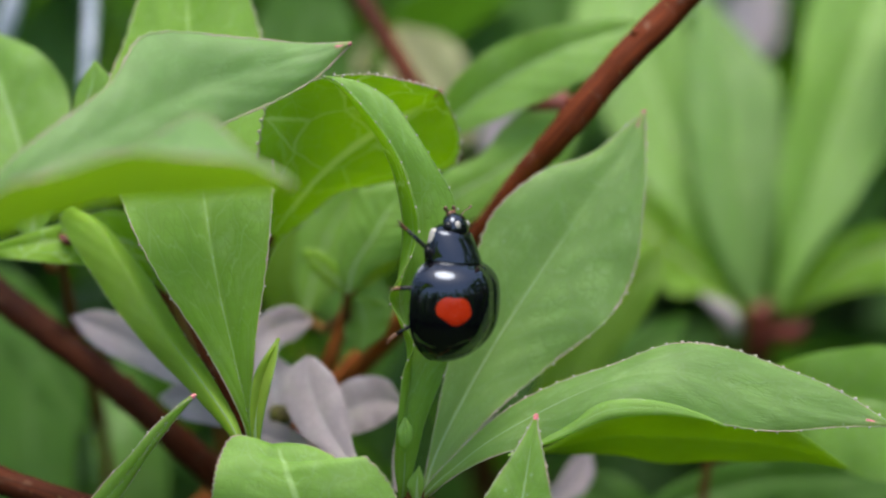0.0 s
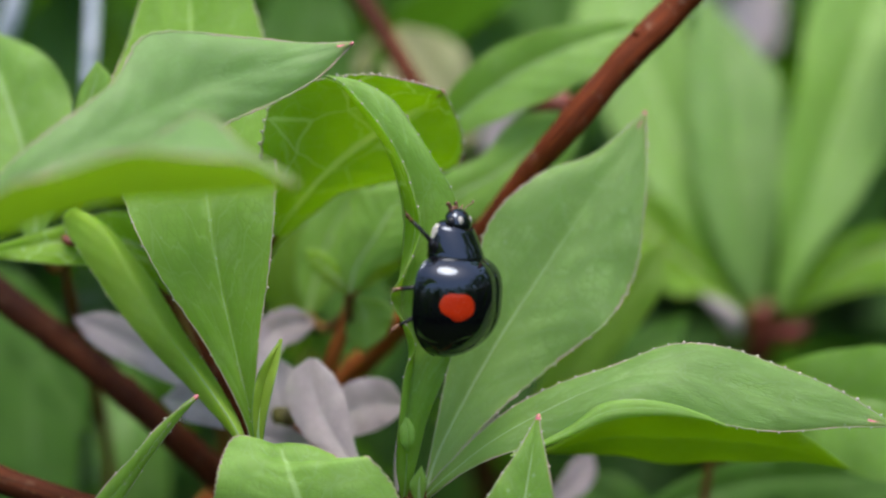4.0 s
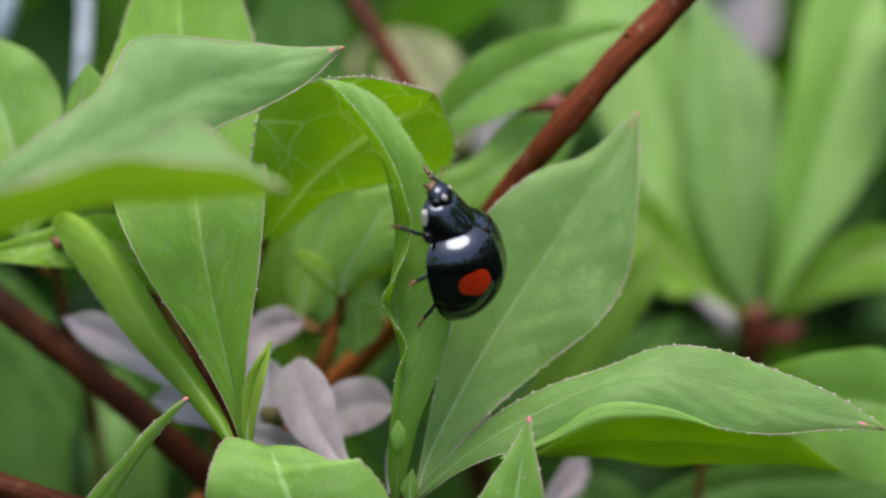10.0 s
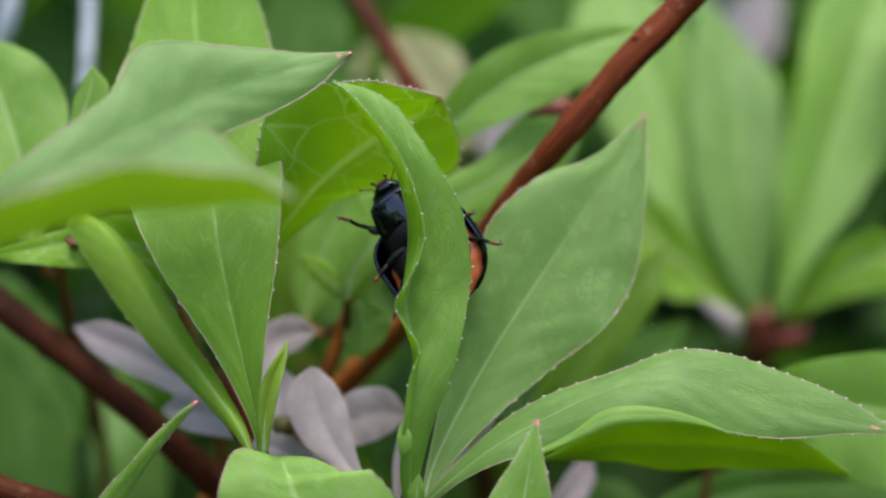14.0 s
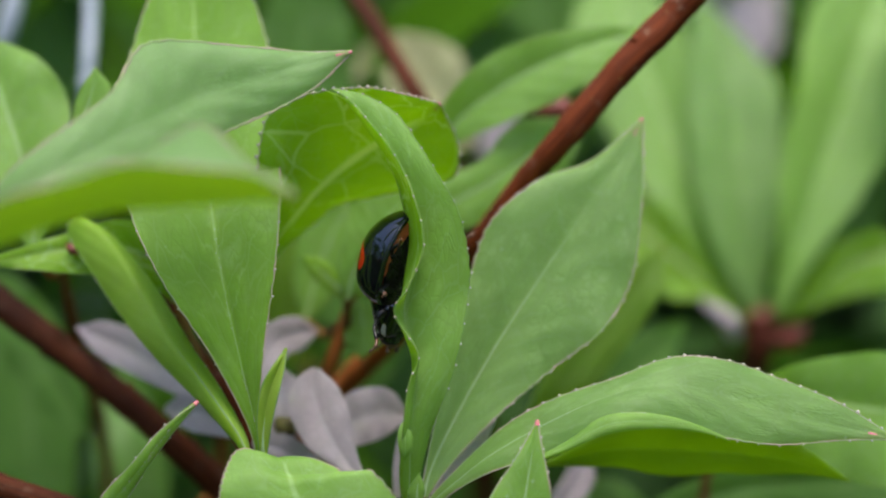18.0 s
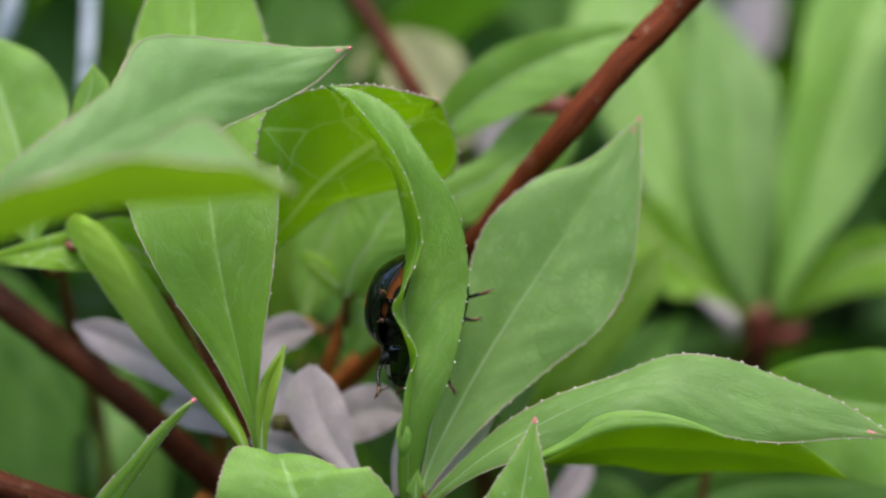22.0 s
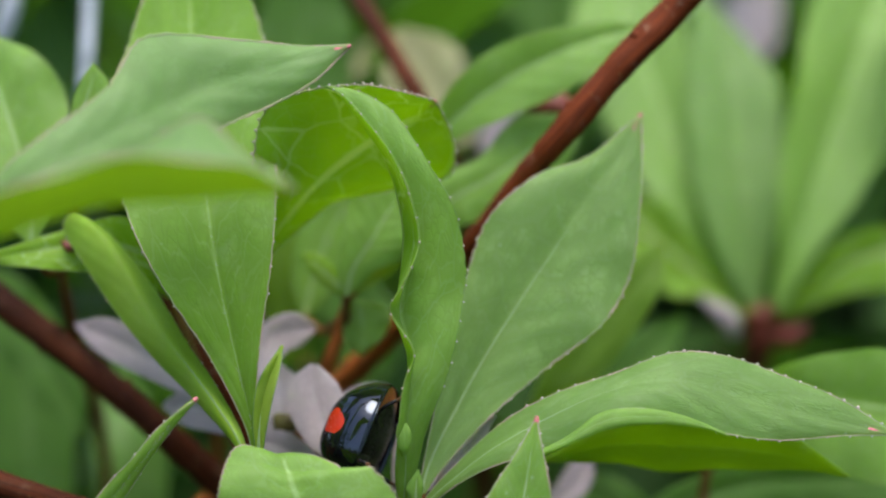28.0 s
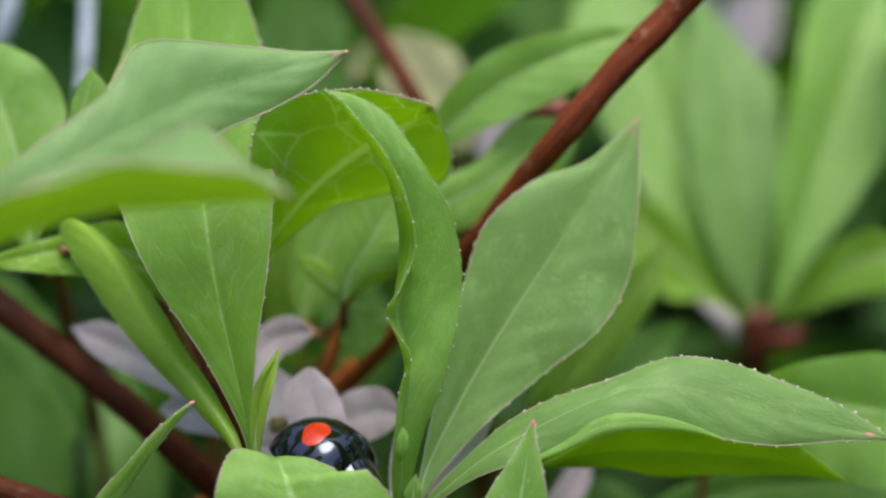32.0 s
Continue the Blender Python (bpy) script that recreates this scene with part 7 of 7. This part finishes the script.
        leaf_point: [(0, 0, 0, 0), (0.5, 0, 0, 0.01), (1, 0, 0.01, 0.02), (1.5, -0.02, 0, -0.01), (2, -0.01, 0, 0), (2.5, 0.03, 0, 0), (3, 0.03, 0, -0.01), (3.5, 0.02, 0, -0.01), (5.5, -0.03, 0, 0), (6, -0.04, 0, 0.01), (6.5, -0.01, 0, 0.01), (7, -0.01, -0.01, -0.02), (7.5, -0.03, 0.01, 0.02), (8, -0.02, 0, 0.02), (8.5, -0.02, 0, -0.01), (9, -0.01, 0, 0.01), (9.5, -0.03, 0, 0), (10, -0.01, 0, 0.01), (10.5, -0.02, 0, 0), (11, -0.02, 0.02, 0.06), (11.5, -0.01, 0.01, 0.03), (12, -0.05, 0.01, 0.03), (12.5, -0.01, 0.01, 0.04), (13, -0.01, -0.01, -0.02), (13.5, -0.01, 0.01, 0.02), (14, 0, 0.02, 0.06), (14.5, 0.01, 0, 0.02), (16.5, 0, 0.01, 0.02), (17, -0.01, 0.01, 0.05), (17.5, -0.01, 0.01, 0.05), (18, 0.05, 0.01, 0.05), (18.5, 0.04, 0.02, 0.06), (19, 0.03, 0, 0), (19.5, 0.08, 0.01, 0.05), (20, 0.03, 0.01, 0.02), (20.5, 0.01, 0.01, 0.04), (21, 0.01, 0.01, 0.03), (21.5, 0.01, 0.01, 0.02), (22, 0, 0.01, 0.04), (22.5, 0.02, 0.01, 0.05), (23, 0.01, 0.01, 0.05), (23.5, 0, 0.01, 0.05), (24, 0.01, 0.01, 0.05), (24.5, 0.01, 0.01, 0.05), (25, 0.01, 0.01, 0.05), (25.5, 0.01, 0.01, 0.03), (27.5, 0.07, 0.01, 0.02), (28, 0.06, 0.01, 0.05), (28.5, 0.01, 0.01, 0.03), (29, 0.01, 0.01, 0.05), (29.5, 0.05, 0.01, 0.05), (30, 0.03, 0.02, 0.07), (30.5, 0.04, 0.02, 0.07), (31, 0.05, 0.02, 0.07), (31.5, 0.02, 0.02, 0.08), (32, 0.02, 0.02, 0.09)],
        leaf_face: [(0, 0, 0, 0), (0.5, 0.01, 0, 0.02), (1, 0.02, 0.01, 0.03), (1.5, 0, 0, 0), (2, 0, 0, 0.01), (2.5, 0.02, 0, 0), (3, 0.04, 0, 0), (3.5, 0.01, 0, 0), (5.5, -0.02, 0, 0.01), (6, -0.01, 0, 0.02), (6.5, 0.01, 0.01, 0.02), (7, 0.02, 0, -0.01), (7.5, -0.01, 0.01, 0.03), (8, 0.01, 0.01, 0.03), (8.5, 0.01, 0, 0), (9, 0.02, 0.01, 0.02), (9.5, -0.02, 0, 0), (10, 0.01, 0, 0.02), (10.5, -0.01, 0, 0.01), (11, 0.02, 0.02, 0.06), (11.5, 0.04, 0.01, 0.04), (12, 0.02, 0.01, 0.04), (12.5, 0.06, 0.02, 0.06), (13, 0.26, -0.09, -0.33), (13.5, 0.21, -0.07, -0.27), (14, 0.22, -0.06, -0.24), (14.5, 0.24, -0.08, -0.29), (16.5, 0.16, -0.08, -0.29), (17, 0.16, -0.07, -0.26), (17.5, 0.17, -0.07, -0.25), (18, 0.22, -0.07, -0.26), (18.5, 0.22, -0.07, -0.25), (19, 0.19, -0.08, -0.32), (19.5, 0.23, -0.07, -0.27), (20, 0.2, -0.08, -0.29), (20.5, 0.18, -0.07, -0.27), (21, 0.18, -0.07, -0.28), (21.5, 0.18, -0.08, -0.29), (22, 0.18, -0.07, -0.27), (22.5, 0.19, -0.07, -0.26), (23, 0.19, -0.07, -0.26), (23.5, 0.17, -0.07, -0.26), (24, 0.18, -0.07, -0.26), (24.5, 0.18, -0.07, -0.27), (25, 0.17, -0.07, -0.26), (25.5, 0.18, -0.08, -0.28), (27.5, 0.22, -0.08, -0.3), (28, 0.26, -0.07, -0.26), (28.5, 0.2, -0.08, -0.29), (29, 0.2, -0.07, -0.26), (29.5, 0.2, -0.07, -0.26), (30, 0.2, -0.06, -0.23), (30.5, 0.23, -0.06, -0.23), (31, 0.24, -0.06, -0.23), (31.5, 0.21, -0.06, -0.23), (32, 0.21, -0.06, -0.22)],
        shoot_flower: [(0, 0, 0, 0), (0.5, 0.01, 0, 0.02), (1, -0.03, 0, 0.02), (1.5, -0.02, 0.01, 0.03), (2, -0.01, 0, 0), (2.5, -0.02, -0.02, -0.06), (3, 0, -0.02, -0.08), (3.5, 0.03, -0.02, -0.08), (5.5, -0.03, 0, 0), (6, -0.03, 0.01, 0.04), (6.5, -0.04, 0, 0), (7, -0.04, 0, 0), (7.5, -0.03, 0.01, 0.05), (8, -0.05, 0, 0), (8.5, -0.05, 0.02, 0.06), (9, -0.05, -0.01, -0.04), (9.5, -0.08, 0, 0.02), (10, -0.07, 0.01, 0.04), (10.5, -0.07, 0.02, 0.06), (11, -0.04, 0.02, 0.07), (11.5, -0.05, 0.01, 0.04), (12, -0.04, 0.02, 0.07), (12.5, -0.02, 0.02, 0.09), (13, 0.23, -0.09, -0.33), (13.5, 0.21, -0.07, -0.25), (14, 0.22, -0.05, -0.2), (14.5, 0.24, -0.07, -0.25), (16.5, 0.18, -0.06, -0.24), (17, 0.15, -0.06, -0.22), (17.5, 0.15, -0.06, -0.21), (18, 0.23, -0.06, -0.22), (18.5, 0.21, -0.06, -0.21), (19, 0.2, -0.07, -0.25), (19.5, 0.26, -0.05, -0.19), (20, 0.2, -0.06, -0.23), (20.5, 0.18, -0.06, -0.21), (21, 0.18, -0.06, -0.23), (21.5, 0.18, -0.06, -0.24), (22, 0.17, -0.06, -0.22), (22.5, 0.18, -0.06, -0.21), (23, 0.18, -0.06, -0.21), (23.5, 0.17, -0.05, -0.2), (24, 0.17, -0.05, -0.2), (24.5, 0.18, -0.06, -0.21), (25, 0.17, -0.06, -0.21), (25.5, 0.17, -0.06, -0.23), (27.5, 0.24, -0.06, -0.22), (28, 0.25, -0.06, -0.21), (28.5, 0.19, -0.07, -0.24), (29, 0.19, -0.06, -0.22), (29.5, 0.2, -0.05, -0.19), (30, 0.18, -0.05, -0.18), (30.5, 0.22, -0.05, -0.19), (31, 0.24, -0.05, -0.19), (31.5, 0.2, -0.05, -0.18), (32, 0.2, -0.05, -0.18)],
        shoot_low: [(0, 0, 0, 0), (0.5, 0.02, -0.01, -0.02), (1, 0.03, -0.01, -0.05), (1.5, 0, -0.01, -0.04), (2, 0, -0.01, -0.03), (2.5, 0.01, -0.01, -0.04), (3, 0.04, -0.01, -0.04), (3.5, 0.01, -0.01, -0.04), (5.5, 0.03, -0.01, -0.03), (6, 0.04, -0.01, -0.02), (6.5, 0.03, 0, -0.02), (7, 0.04, 0, -0.02), (7.5, 0.01, 0, -0.01), (8, 0.04, 0, -0.01), (8.5, 0.03, -0.01, -0.04), (9, 0, -0.01, -0.02), (9.5, -0.01, -0.01, -0.04), (10, -0.03, -0.01, -0.02), (10.5, 0.01, -0.02, -0.07), (11, -0.04, -0.01, -0.02), (11.5, 0, -0.01, -0.04), (12, 0.03, -0.02, -0.08), (12.5, 0.03, 0, -0.02), (13, 0.19, -0.02, -0.08), (13.5, 0.12, 0, -0.01), (14, 0.13, 0, 0.02), (14.5, 0.15, -0.01, -0.04), (16.5, 0.02, -0.01, -0.03), (17, 0.03, 0, 0), (17.5, 0.05, 0, 0.01), (18, 0.1, 0, 0), (18.5, 0.09, 0, 0.01), (19, 0.05, -0.01, -0.05), (19.5, 0.1, 0, -0.01), (20, 0.08, -0.01, -0.03), (20.5, 0.06, 0, 0), (21, 0.06, 0, -0.02), (21.5, 0.06, -0.01, -0.03), (22, 0.06, 0, -0.01), (22.5, 0.07, 0, 0.01), (23, 0.07, 0, 0.01), (23.5, 0.04, 0, 0), (24, 0.05, 0, 0), (24.5, 0.05, 0, 0), (25, 0.04, 0, 0), (25.5, 0.05, -0.01, -0.02), (27.5, 0.08, -0.01, -0.04), (28, 0.15, 0, 0), (28.5, 0.09, -0.01, -0.02), (29, 0.09, 0, 0.01), (29.5, 0.06, 0, 0.01), (30, 0.08, 0.01, 0.03), (30.5, 0.12, 0.01, 0.03), (31, 0.13, 0.01, 0.03), (31.5, 0.1, 0.01, 0.04), (32, 0.1, 0.01, 0.04)],
    }
    sway[leaf_roll] = sway[leaf_arch]
    for plant, shifts in sway.items():
        home = plant.location.copy()
        walk(plant, [(t, Matrix.Translation(home + Vector((x, y, z)) * MM)) for t, x, y, z in shifts])


motions()
